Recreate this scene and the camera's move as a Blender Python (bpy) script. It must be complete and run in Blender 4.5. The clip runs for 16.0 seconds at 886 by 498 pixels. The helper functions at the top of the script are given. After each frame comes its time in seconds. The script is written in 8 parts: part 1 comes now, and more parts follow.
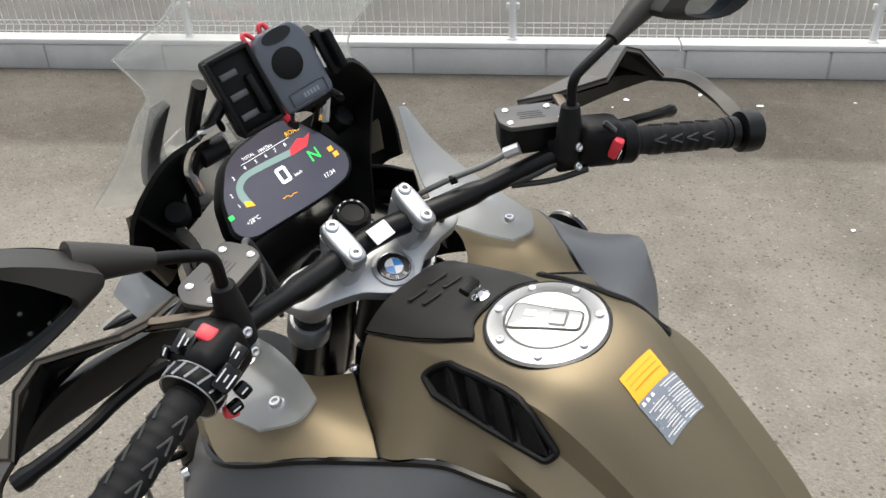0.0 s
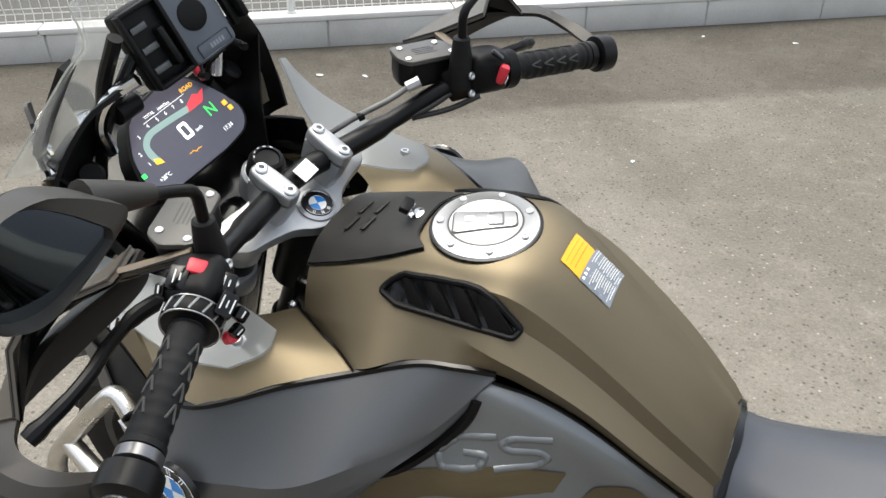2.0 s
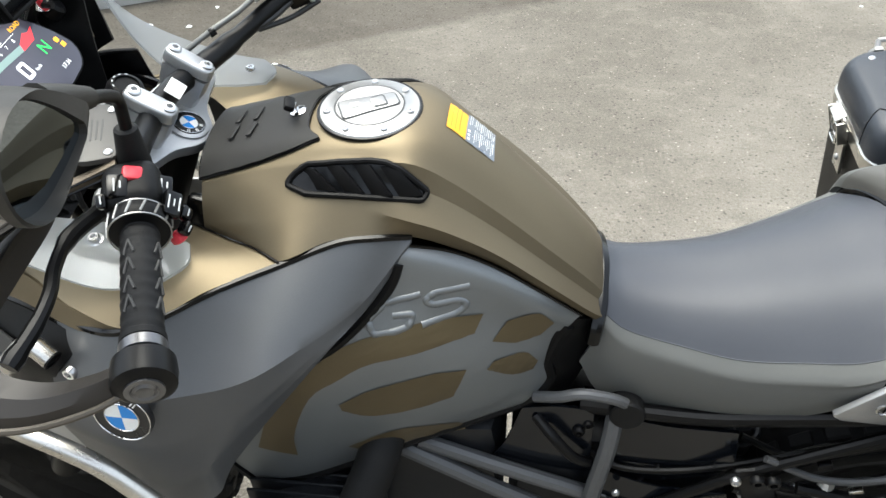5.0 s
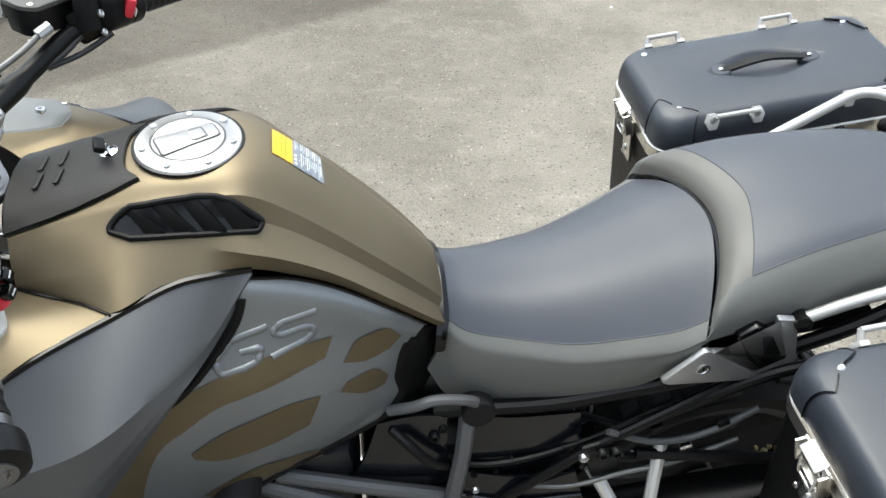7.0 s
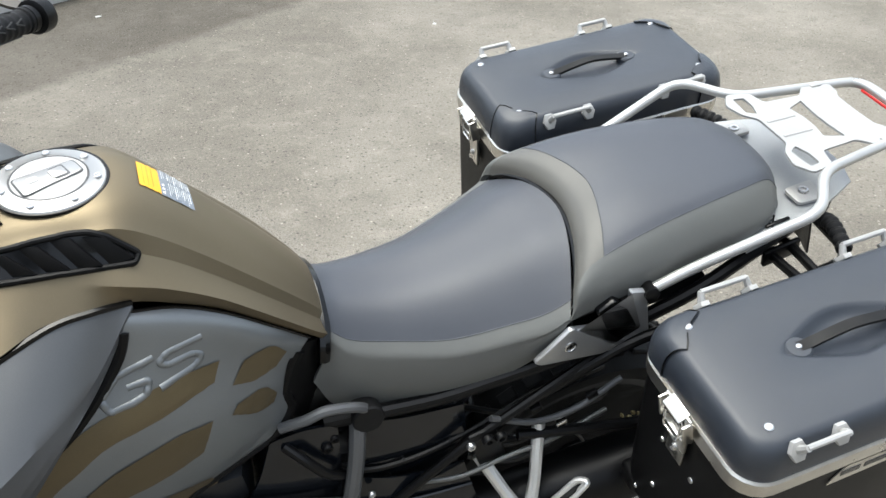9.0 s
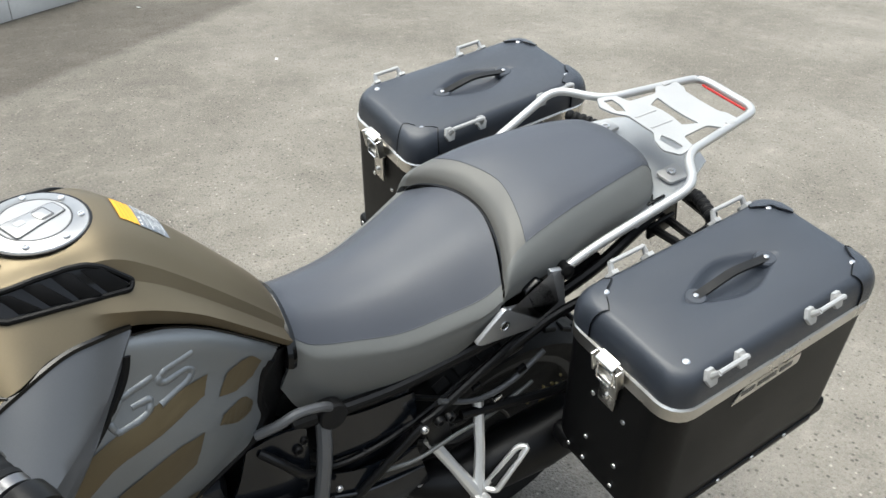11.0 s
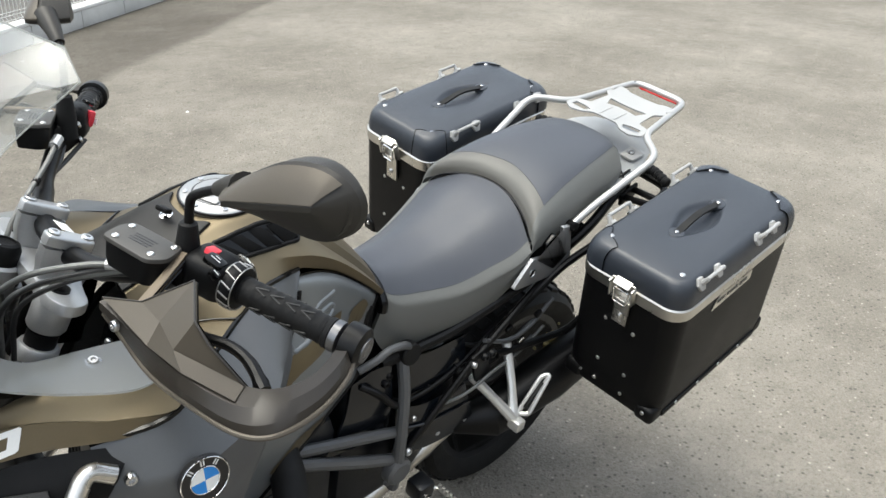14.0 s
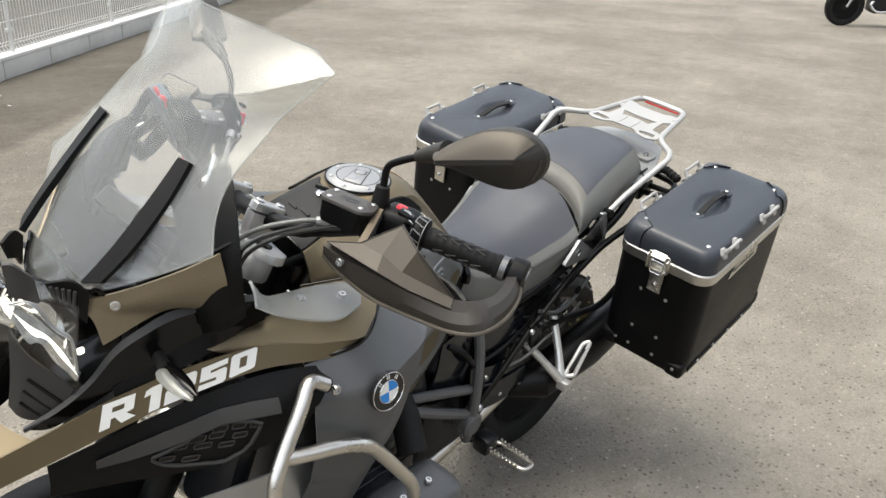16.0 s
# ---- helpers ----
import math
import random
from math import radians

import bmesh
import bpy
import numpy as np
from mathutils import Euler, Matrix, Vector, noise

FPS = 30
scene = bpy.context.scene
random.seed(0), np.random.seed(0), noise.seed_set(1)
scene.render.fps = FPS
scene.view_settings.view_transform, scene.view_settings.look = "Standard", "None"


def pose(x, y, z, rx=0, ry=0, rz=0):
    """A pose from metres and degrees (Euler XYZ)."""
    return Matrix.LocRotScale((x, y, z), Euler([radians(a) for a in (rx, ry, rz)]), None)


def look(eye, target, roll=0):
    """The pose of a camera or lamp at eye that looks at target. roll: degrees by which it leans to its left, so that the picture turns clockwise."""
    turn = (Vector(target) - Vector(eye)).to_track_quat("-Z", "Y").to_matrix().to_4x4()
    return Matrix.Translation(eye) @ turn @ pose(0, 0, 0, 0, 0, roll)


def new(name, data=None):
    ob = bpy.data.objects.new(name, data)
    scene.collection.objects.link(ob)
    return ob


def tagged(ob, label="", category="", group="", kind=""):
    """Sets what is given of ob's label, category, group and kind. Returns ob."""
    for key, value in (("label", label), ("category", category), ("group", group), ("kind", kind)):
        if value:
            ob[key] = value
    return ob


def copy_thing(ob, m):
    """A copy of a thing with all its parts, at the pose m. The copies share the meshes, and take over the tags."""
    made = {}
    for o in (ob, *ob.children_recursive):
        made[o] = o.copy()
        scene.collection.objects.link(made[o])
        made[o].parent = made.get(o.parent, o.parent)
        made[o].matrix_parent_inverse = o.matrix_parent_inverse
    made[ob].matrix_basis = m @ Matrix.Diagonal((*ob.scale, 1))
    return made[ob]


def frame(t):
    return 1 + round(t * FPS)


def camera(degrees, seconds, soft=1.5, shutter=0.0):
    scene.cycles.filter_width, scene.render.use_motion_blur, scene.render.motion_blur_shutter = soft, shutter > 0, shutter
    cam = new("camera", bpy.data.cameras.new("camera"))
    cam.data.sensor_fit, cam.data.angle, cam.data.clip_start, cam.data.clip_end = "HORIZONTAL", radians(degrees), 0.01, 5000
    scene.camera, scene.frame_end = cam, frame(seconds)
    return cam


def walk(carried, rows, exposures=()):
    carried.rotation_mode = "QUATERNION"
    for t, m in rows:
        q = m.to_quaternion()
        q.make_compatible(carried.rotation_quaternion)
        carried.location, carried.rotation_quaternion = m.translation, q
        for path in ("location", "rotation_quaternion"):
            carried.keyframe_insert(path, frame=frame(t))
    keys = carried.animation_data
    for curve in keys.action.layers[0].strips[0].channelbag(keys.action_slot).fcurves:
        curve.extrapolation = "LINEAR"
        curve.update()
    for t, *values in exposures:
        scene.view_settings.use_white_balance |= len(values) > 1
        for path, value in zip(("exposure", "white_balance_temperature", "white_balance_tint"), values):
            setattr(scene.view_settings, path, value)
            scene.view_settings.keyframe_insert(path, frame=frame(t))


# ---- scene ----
cam = camera(56.6, 16.0)
METRES, EYE, TILT, LEAN, TURN = 1.98, 1.622, -30.0, 1.7, -136.4
ROWS = [
    (0.0, 0.0, 0.0, 0.0, 0.0, 0.0, 0.0),
    (0.5, -0.0282, -0.0063, -0.006, -3.55, -0.62, 1.9),
    (1.0, -0.0513, -0.0144, -0.0156, -7.64, -1.18, 3.83),
    (1.5, -0.0769, -0.0257, -0.0256, -11.75, -1.66, 5.64),
    (2.0, -0.0979, -0.0316, -0.0295, -15.42, -2.35, 7.29),
    (2.5, -0.1081, -0.038, -0.0372, -18.6, -3.26, 8.91),
    (3.0, -0.1321, -0.0517, -0.0567, -21.31, -4.43, 10.57),
    (3.5, -0.151, -0.0652, -0.0696, -23.62, -5.86, 12.1),
    (6.0, -0.2271, -0.0189, -0.0476, -42.03, -11.87, 19.57),
    (6.5, -0.2267, -0.0217, -0.0469, -46.08, -12.61, 20.52),
    (7.0, -0.223, -0.0218, -0.0453, -49.65, -13.42, 21.3),
    (7.5, -0.2242, -0.0138, -0.0407, -53.02, -14.36, 22.07),
    (8.0, -0.2302, -0.0043, -0.0347, -56.32, -15.35, 22.91),
    (8.5, -0.2338, -0.0096, -0.0346, -59.56, -16.32, 23.74),
    (9.0, -0.2554, -0.022, -0.0398, -62.65, -17.12, 24.59),
    (9.5, -0.289, -0.0215, -0.0406, -65.68, -17.86, 25.42),
    (10.0, -0.3176, -0.026, -0.0362, -68.54, -18.55, 26.16),
    (12.5, -0.4116, 0.0947, 0.045, -87.86, -25.17, 28.1),
    (13.0, -0.449, 0.1054, 0.0486, -89.03, -25.08, 28.22),
    (13.5, -0.5177, 0.1266, 0.061, -89.2, -24.34, 28.36),
    (14.0, -0.5765, 0.1445, 0.0719, -88.6, -23.22, 28.53),
    (14.5, -0.6169, 0.1627, 0.0889, -88.08, -22.29, 28.77),
    (15.0, -0.6545, 0.2017, 0.1085, -90.51, -22.52, 28.57),
    (15.5, -0.7108, 0.2476, 0.1296, -92.71, -22.91, 28.31),
    (16.0, -0.7465, 0.2838, 0.1505, -93.83, -23.14, 28.08),
]
walk(cam, [(t, pose(-0.415, 0.755, EYE, TILT, LEAN, TURN) @ pose(METRES * x, METRES * y, METRES * z, 90 + pitch, roll, yaw)) for t, x, y, z, yaw, pitch, roll in ROWS],
     [(0.0, 0.64, 6650, 8), (2.0, 0.78, 6600, 7), (3.5, 1.0, 6500, 5), (7.0, 1.09, 6330, 4), (9.5, 0.96, 6320, 5), (12.5, 0.85, 6400, 4), (14.0, 0.88, 6480, 5), (16.0, 0.8, 6780, 7)])

# ---------------------------------------------------------------- daylight
world = bpy.data.worlds.new("world")
scene.world = world
world.use_nodes = True
wn, wl = world.node_tree.nodes, world.node_tree.links
sky = wn.new("ShaderNodeTexSky")
sky.sky_type = "NISHITA"
sky.sun_disc = False
SUN_EL, SUN_ROT = 75.0, 128.0
sky.sun_elevation, sky.sun_rotation = radians(SUN_EL), radians(SUN_ROT)
sky.air_density, sky.dust_density, sky.ozone_density = 1.0, 4.0, 1.0
wn["Background"].inputs["Strength"].default_value = 0.228
veil = wn.new("ShaderNodeHueSaturation")               # thin high cloud takes most of the blue out of the sky
veil.inputs["Saturation"].default_value = 0.45
wl.new(sky.outputs[0], veil.inputs["Color"])
wl.new(veil.outputs[0], wn["Background"].inputs["Color"])
sun = new("sun", bpy.data.lights.new("sun", "SUN"))
sun.data.energy, sun.data.angle, sun.data.color = 1.0, radians(46), (1.0, 0.96, 0.84)
sd = Vector((math.sin(radians(SUN_ROT)) * math.cos(radians(SUN_EL)), math.cos(radians(SUN_ROT)) * math.cos(radians(SUN_EL)), math.sin(radians(SUN_EL))))
sun.matrix_world = look(sd * 20, (0, 0, 0))


# ---------------------------------------------------------------- mesh tools
def cr(pts, n):
    """n points along a smooth curve through pts."""
    p = np.array(pts, float)
    k = len(p)
    if k == 2:
        return p[0] + (p[1] - p[0]) * np.linspace(0, 1, n)[:, None]
    e = np.vstack([2 * p[0] - p[1], p, 2 * p[-1] - p[-2]])
    s = np.linspace(0, k - 1, n)
    i = np.minimum(s.astype(int), k - 2)
    t = (s - i)[:, None]
    a, b, c, d = e[i], e[i + 1], e[i + 2], e[i + 3]
    return 0.5 * (2 * b + (c - a) * t + (2 * a - 5 * b + 4 * c - d) * t * t + (3 * b - a - 3 * c + d) * t ** 3)


def lin(pts, n):
    p = np.array(pts, float)
    s = np.linspace(0, len(p) - 1, n)
    i = np.minimum(s.astype(int), len(p) - 2)
    return p[i] + (p[i + 1] - p[i]) * (s - i)[:, None]


def grid_of(rails, n, m, soft=True):
    a = np.array([cr(r, n) for r in rails])
    f = cr if soft else lin
    return np.array([f(a[:, j], m) for j in range(n)])


def grid_normals(g):
    du, dv = np.gradient(g, axis=0), np.gradient(g, axis=1)
    nn = np.cross(du, dv)
    return nn / np.maximum(np.linalg.norm(nn, axis=2, keepdims=True), 1e-9)


def grid_faces(n, m, off=0, flip=False):
    out = []
    for i in range(n - 1):
        for j in range(m - 1):
            q = (off + i * m + j, off + (i + 1) * m + j, off + (i + 1) * m + j + 1, off + i * m + j + 1)
            out.append(q[::-1] if flip else q)
    return out


def sheet(g, thick=0.0):
    """A surface from a grid of points, given a thickness behind it (against the side that thick's sign names)."""
    n, m = g.shape[:2]
    v = [tuple(p) for p in g.reshape(-1, 3)]
    f = grid_faces(n, m)
    if thick:
        back = g - grid_normals(g) * thick
        v += [tuple(p) for p in back.reshape(-1, 3)]
        o = n * m
        f += grid_faces(n, m, o, True)
        ring = [i * m for i in range(n)] + [(n - 1) * m + j for j in range(1, m)] + [i * m + m - 1 for i in range(n - 2, -1, -1)] + [j for j in range(m - 2, 0, -1)]
        for a, b in zip(ring, ring[1:] + ring[:1]):
            f.append((b, a, a + o, b + o))
    return v, f


def skin(rails, n=24, m=12, thick=0.004, soft=True):
    return sheet(grid_of(rails, n, m, soft), thick)


def mirrored(geo):
    v, f = geo
    return [(x, -y, z) for x, y, z in v], [q[::-1] for q in f]


def moved(geo, m):
    v, f = geo
    return [tuple(m @ Vector(p)) for p in v], f


def joined(*geos):
    v, f = [], []
    for gv, gf in geos:
        o = len(v)
        v += list(gv)
        f += [tuple(i + o for i in q) for q in gf]
    return v, f


def fillet(pts, r, k=5, closed=False):
    """The polyline with its corners rounded to radius r."""
    p = [Vector(q) for q in pts]
    out = []
    n = len(p)
    for i in range(n):
        if not closed and i in (0, n - 1):
            out.append(p[i])
            continue
        a, b, c = p[i - 1], p[i], p[(i + 1) % n]
        u, w = (a - b), (c - b)
        d = min(r, u.length * 0.48, w.length * 0.48)
        s, e = b + u.normalized() * d, b + w.normalized() * d
        for t in np.linspace(0, 1, k):
            out.append(s * (1 - t) ** 2 + b * 2 * t * (1 - t) + e * t * t)
    return out


def tube(pts, r, seg=10, closed=False, cap=True):
    """A round bar along pts; r is one radius or one for each point."""
    p = [Vector(q) for q in pts]
    n = len(p)
    rr = r if isinstance(r, (list, tuple, np.ndarray)) else [r] * n
    tang = []
    for i in range(n):
        a = p[(i - 1) % n] if closed or i else p[i]
        b = p[(i + 1) % n] if closed or i < n - 1 else p[i]
        tang.append((b - a).normalized())
    side = tang[0].orthogonal().normalized()
    v, f = [], []
    for i in range(n):
        side = (side - tang[i] * side.dot(tang[i])).normalized()
        up = tang[i].cross(side)
        for k in range(seg):
            a = 2 * math.pi * k / seg
            v.append(tuple(p[i] + (side * math.cos(a) + up * math.sin(a)) * rr[i]))
    for i in range(n if closed else n - 1):
        for k in range(seg):
            a, b = i * seg, ((i + 1) % n) * seg
            f.append((a + k, a + (k + 1) % seg, b + (k + 1) % seg, b + k))
    if cap and not closed:
        f.append(tuple(range(seg))[::-1])
        f.append(tuple((n - 1) * seg + k for k in range(seg)))
    return v, f


def bar(pts, r, bend=0.03, seg=10, k=5):
    return tube(fillet(pts, bend, k), r, seg)


def axes(o, normal, xdir=(1, 0, 0)):
    """A pose at o whose z is the normal and whose x lies towards xdir."""
    z = Vector(normal).normalized()
    x = Vector(xdir)
    x = (x - z * x.dot(z)).normalized()
    y = z.cross(x)
    return Matrix(((x.x, y.x, z.x, o[0]), (x.y, y.y, z.y, o[1]), (x.z, y.z, z.z, o[2]), (0, 0, 0, 1)))


def lathe(profile, m=Matrix(), seg=24):
    """A turned body: profile of (radius, height) along the pose's z."""
    v, f = [], []
    for r, h in profile:
        for k in range(seg):
            a = 2 * math.pi * k / seg
            v.append((r * math.cos(a), r * math.sin(a), h))
    for i in range(len(profile) - 1):
        for k in range(seg):
            f.append((i * seg + k, i * seg + (k + 1) % seg, (i + 1) * seg + (k + 1) % seg, (i + 1) * seg + k))
    f.append(tuple(range(seg))[::-1])
    f.append(tuple((len(profile) - 1) * seg + k for k in range(seg)))
    return moved((v, f), m)


def disc(r, h, m=Matrix(), bev=0.001, seg=24):
    return lathe([(r, 0), (r, h - bev), (r - bev, h)], m, seg)


def from_bm(bm):
    bm.verts.index_update()
    out = [tuple(v.co) for v in bm.verts], [tuple(v.index for v in q.verts) for q in bm.faces]
    bm.free()
    return out


def rbox(sx, sy, sz, bev=0.003, m=Matrix(), seg=2):
    """A box of those sizes round the pose's origin, with rounded edges."""
    bm = bmesh.new()
    bmesh.ops.create_cube(bm, size=1)
    bmesh.ops.scale(bm, vec=(sx, sy, sz), verts=bm.verts)
    if bev:
        bmesh.ops.bevel(bm, geom=list(bm.edges), offset=bev, segments=seg, affect="EDGES", profile=0.5)
    return moved(from_bm(bm), m)


def prism(outline, h, m=Matrix(), bev=0.0, holes=(), seg=2):
    """A plate: a closed outline in the pose's xy plane, raised to h. holes: outlines cut through it."""
    bm = bmesh.new()
    if not holes:
        q = bm.faces.new([bm.verts.new((x, y, 0)) for x, y in outline])
        q.normal_update()
        if q.normal.z < 0:
            q.normal_flip()
        top = bmesh.ops.extrude_face_region(bm, geom=[q])
        bmesh.ops.translate(bm, vec=(0, 0, h), verts=[e for e in top["geom"] if isinstance(e, bmesh.types.BMVert)])
        q.normal_flip()
        if bev:
            es = [e for e in bm.edges if all(abs(v.co.z - h) < 1e-6 for v in e.verts)]
            bmesh.ops.bevel(bm, geom=es, offset=bev, segments=seg, affect="EDGES", profile=0.5)
    else:
        edges = []
        for loop in (outline, *holes):
            vs = [bm.verts.new((x, y, 0)) for x, y in loop]
            edges += [bm.edges.new((a, b)) for a, b in zip(vs, vs[1:] + vs[:1])]
        bmesh.ops.triangle_fill(bm, edges=edges, use_beauty=True, use_dissolve=False, normal=(0, 0, 1))
        fs = list(bm.faces)
        top = bmesh.ops.extrude_face_region(bm, geom=fs)
        bmesh.ops.translate(bm, vec=(0, 0, h), verts=[e for e in top["geom"] if isinstance(e, bmesh.types.BMVert)])
        bmesh.ops.recalc_face_normals(bm, faces=list(bm.faces))
    return moved(from_bm(bm), m)


def rounded(pts, r, k=4):
    return [(p.x, p.y) for p in fillet([(x, y, 0) for x, y in pts], r, k, True)]


def wedge(bottom, top, m=Matrix(), bev=0.0):
    """A body between two outlines of the same number of 3D points."""
    n = len(bottom)
    bm = bmesh.new()
    a = [bm.verts.new(p) for p in bottom]
    b = [bm.verts.new(p) for p in top]
    bm.faces.new(a[::-1])
    bm.faces.new(b)
    for i in range(n):
        bm.faces.new((a[i], a[(i + 1) % n], b[(i + 1) % n], b[i]))
    bmesh.ops.recalc_face_normals(bm, faces=list(bm.faces))
    if bev:
        bmesh.ops.bevel(bm, geom=list(bm.edges), offset=bev, segments=2, affect="EDGES", profile=0.5)
    return moved(from_bm(bm), m)


def closed_loft(rings, cap=True):
    """A closed body through rings of the same number of points."""
    n = len(rings[0])
    v = [tuple(p) for r in rings for p in r]
    f = []
    for i in range(len(rings) - 1):
        for k in range(n):
            f.append((i * n + k, i * n + (k + 1) % n, (i + 1) * n + (k + 1) % n, (i + 1) * n + k))
    if cap:
        f.append(tuple(range(n))[::-1])
        f.append(tuple((len(rings) - 1) * n + k for k in range(n)))
    return v, f


def part(name, geo, material, parent=None, label="", sharp=32):
    """One mesh object under a thing or a part."""
    v, f = geo
    me = bpy.data.meshes.new(name)
    me.from_pydata(v, [], f)
    me.validate()
    bm = bmesh.new()
    bm.from_mesh(me)
    bmesh.ops.recalc_face_normals(bm, faces=list(bm.faces))
    bm.to_mesh(me)
    bm.free()
    me.materials.append(material)
    me.shade_smooth()
    me.set_sharp_from_angle(angle=radians(sharp))
    ob = new(name, me)
    if parent is not None:
        ob.parent = parent
    if label:
        ob["label"] = label
    return ob


def thing(name, m, label, category, group="", kind=""):
    """An empty that carries the parts of one thing."""
    ob = new(name)
    ob.empty_display_size = 0.05
    ob.matrix_world = m
    return tagged(ob, label, category, group, kind)


def words(name, body, size, m, material, parent, depth=0.0004, align="CENTER", shear=0.0, width=1.0):
    """Raised lettering in the pose's xy plane."""
    cu = bpy.data.curves.new(name, "FONT")
    cu.body, cu.size, cu.extrude, cu.align_x, cu.align_y, cu.shear = body, size, depth, align, "CENTER", shear
    cu.resolution_u = 3
    tmp = bpy.data.objects.new(name, cu)
    me = bpy.data.meshes.new_from_object(tmp)
    bpy.data.objects.remove(tmp)
    me.name = name
    me.transform(m @ Matrix.Diagonal((width, 1, 1, 1)))
    me.materials.clear()
    me.materials.append(material)
    ob = new(name, me)
    ob.parent = parent
    return ob


def screw(parent, o, normal, material, r=0.005, h=0.003, name="bolt"):
    """A round-headed bolt with a socket."""
    m = axes(o, normal)
    geo = lathe([(r, -0.002), (r, h * 0.5), (r * 0.82, h), (r * 0.5, h), (r * 0.42, h * 0.35), (0.0002, h * 0.35)], m, 14)
    return part(name, geo, material, parent)


# ---------------------------------------------------------------- materials
def nodes_of(name):
    m = bpy.data.materials.new(name)
    m.use_nodes = True
    n, l = m.node_tree.nodes, m.node_tree.links
    return m, n, l, n["Principled BSDF"]


def surface(name, color, rough=0.5, metal=0.0, grain=400.0, bump=0.0, vary=0.12, stain=6.0, rvary=0.1, coat=0.0, spec=0.5, dirt=None, dirt_amount=0.0):
    """A plain material with variation at two scales, relief and uneven gloss."""
    m, n, l, b = nodes_of(name)
    tc = n.new("ShaderNodeTexCoord")
    big = n.new("ShaderNodeTexNoise")
    big.inputs["Scale"].default_value, big.inputs["Detail"].default_value = stain, 6
    fine = n.new("ShaderNodeTexNoise")
    fine.inputs["Scale"].default_value, fine.inputs["Detail"].default_value = grain, 3
    l.new(tc.outputs["Object"], big.inputs["Vector"])
    l.new(tc.outputs["Object"], fine.inputs["Vector"])
    mr = n.new("ShaderNodeMapRange")
    mr.inputs["From Min"].default_value, mr.inputs["From Max"].default_value = 0.3, 0.7
    mr.inputs["To Min"].default_value, mr.inputs["To Max"].default_value = 1 - vary, 1 + vary
    l.new(big.outputs["Fac"], mr.inputs["Value"])
    mf = n.new("ShaderNodeMapRange")
    mf.inputs["From Min"].default_value, mf.inputs["From Max"].default_value = 0.3, 0.7
    mf.inputs["To Min"].default_value, mf.inputs["To Max"].default_value = 1 - vary * 0.6, 1 + vary * 0.6
    l.new(fine.outputs["Fac"], mf.inputs["Value"])
    mul = n.new("ShaderNodeMath")
    mul.operation = "MULTIPLY"
    l.new(mr.outputs[0], mul.inputs[0])
    l.new(mf.outputs[0], mul.inputs[1])
    sc = n.new("ShaderNodeVectorMath")
    sc.operation = "SCALE"
    sc.inputs[0].default_value = color
    l.new(mul.outputs[0], sc.inputs["Scale"])
    out = sc.outputs[0]
    if dirt:
        dn = n.new("ShaderNodeTexNoise")
        dn.inputs["Scale"].default_value, dn.inputs["Detail"].default_value = stain * 2.5, 8
        l.new(tc.outputs["Object"], dn.inputs["Vector"])
        dr = n.new("ShaderNodeMapRange")
        dr.inputs["From Min"].default_value, dr.inputs["From Max"].default_value = 0.48, 0.75
        dr.inputs["To Min"].default_value, dr.inputs["To Max"].default_value = 0.0, dirt_amount
        l.new(dn.outputs["Fac"], dr.inputs["Value"])
        mx = n.new("ShaderNodeMix")
        mx.data_type = "RGBA"
        l.new(dr.outputs[0], mx.inputs["Factor"])
        l.new(out, mx.inputs["A"])
        mx.inputs["B"].default_value = (*dirt, 1)
        out = mx.outputs["Result"]
    l.new(out, b.inputs["Base Color"])
    rr = n.new("ShaderNodeMapRange")
    rr.inputs["From Min"].default_value, rr.inputs["From Max"].default_value = 0.3, 0.7
    rr.inputs["To Min"].default_value, rr.inputs["To Max"].default_value = max(rough - rvary, 0.02), min(rough + rvary, 1)
    l.new(big.outputs["Fac"], rr.inputs["Value"])
    l.new(rr.outputs[0], b.inputs["Roughness"])
    b.inputs["Metallic"].default_value = metal
    b.inputs["Specular IOR Level"].default_value = spec
    if coat:
        b.inputs["Coat Weight"].default_value, b.inputs["Coat Roughness"].default_value = coat, 0.15
    if bump:
        bp = n.new("ShaderNodeBump")
        bp.inputs["Strength"].default_value, bp.inputs["Distance"].default_value = bump, 0.001
        l.new(fine.outputs["Fac"], bp.inputs["Height"])
        l.new(bp.outputs[0], b.inputs["Normal"])
    return m


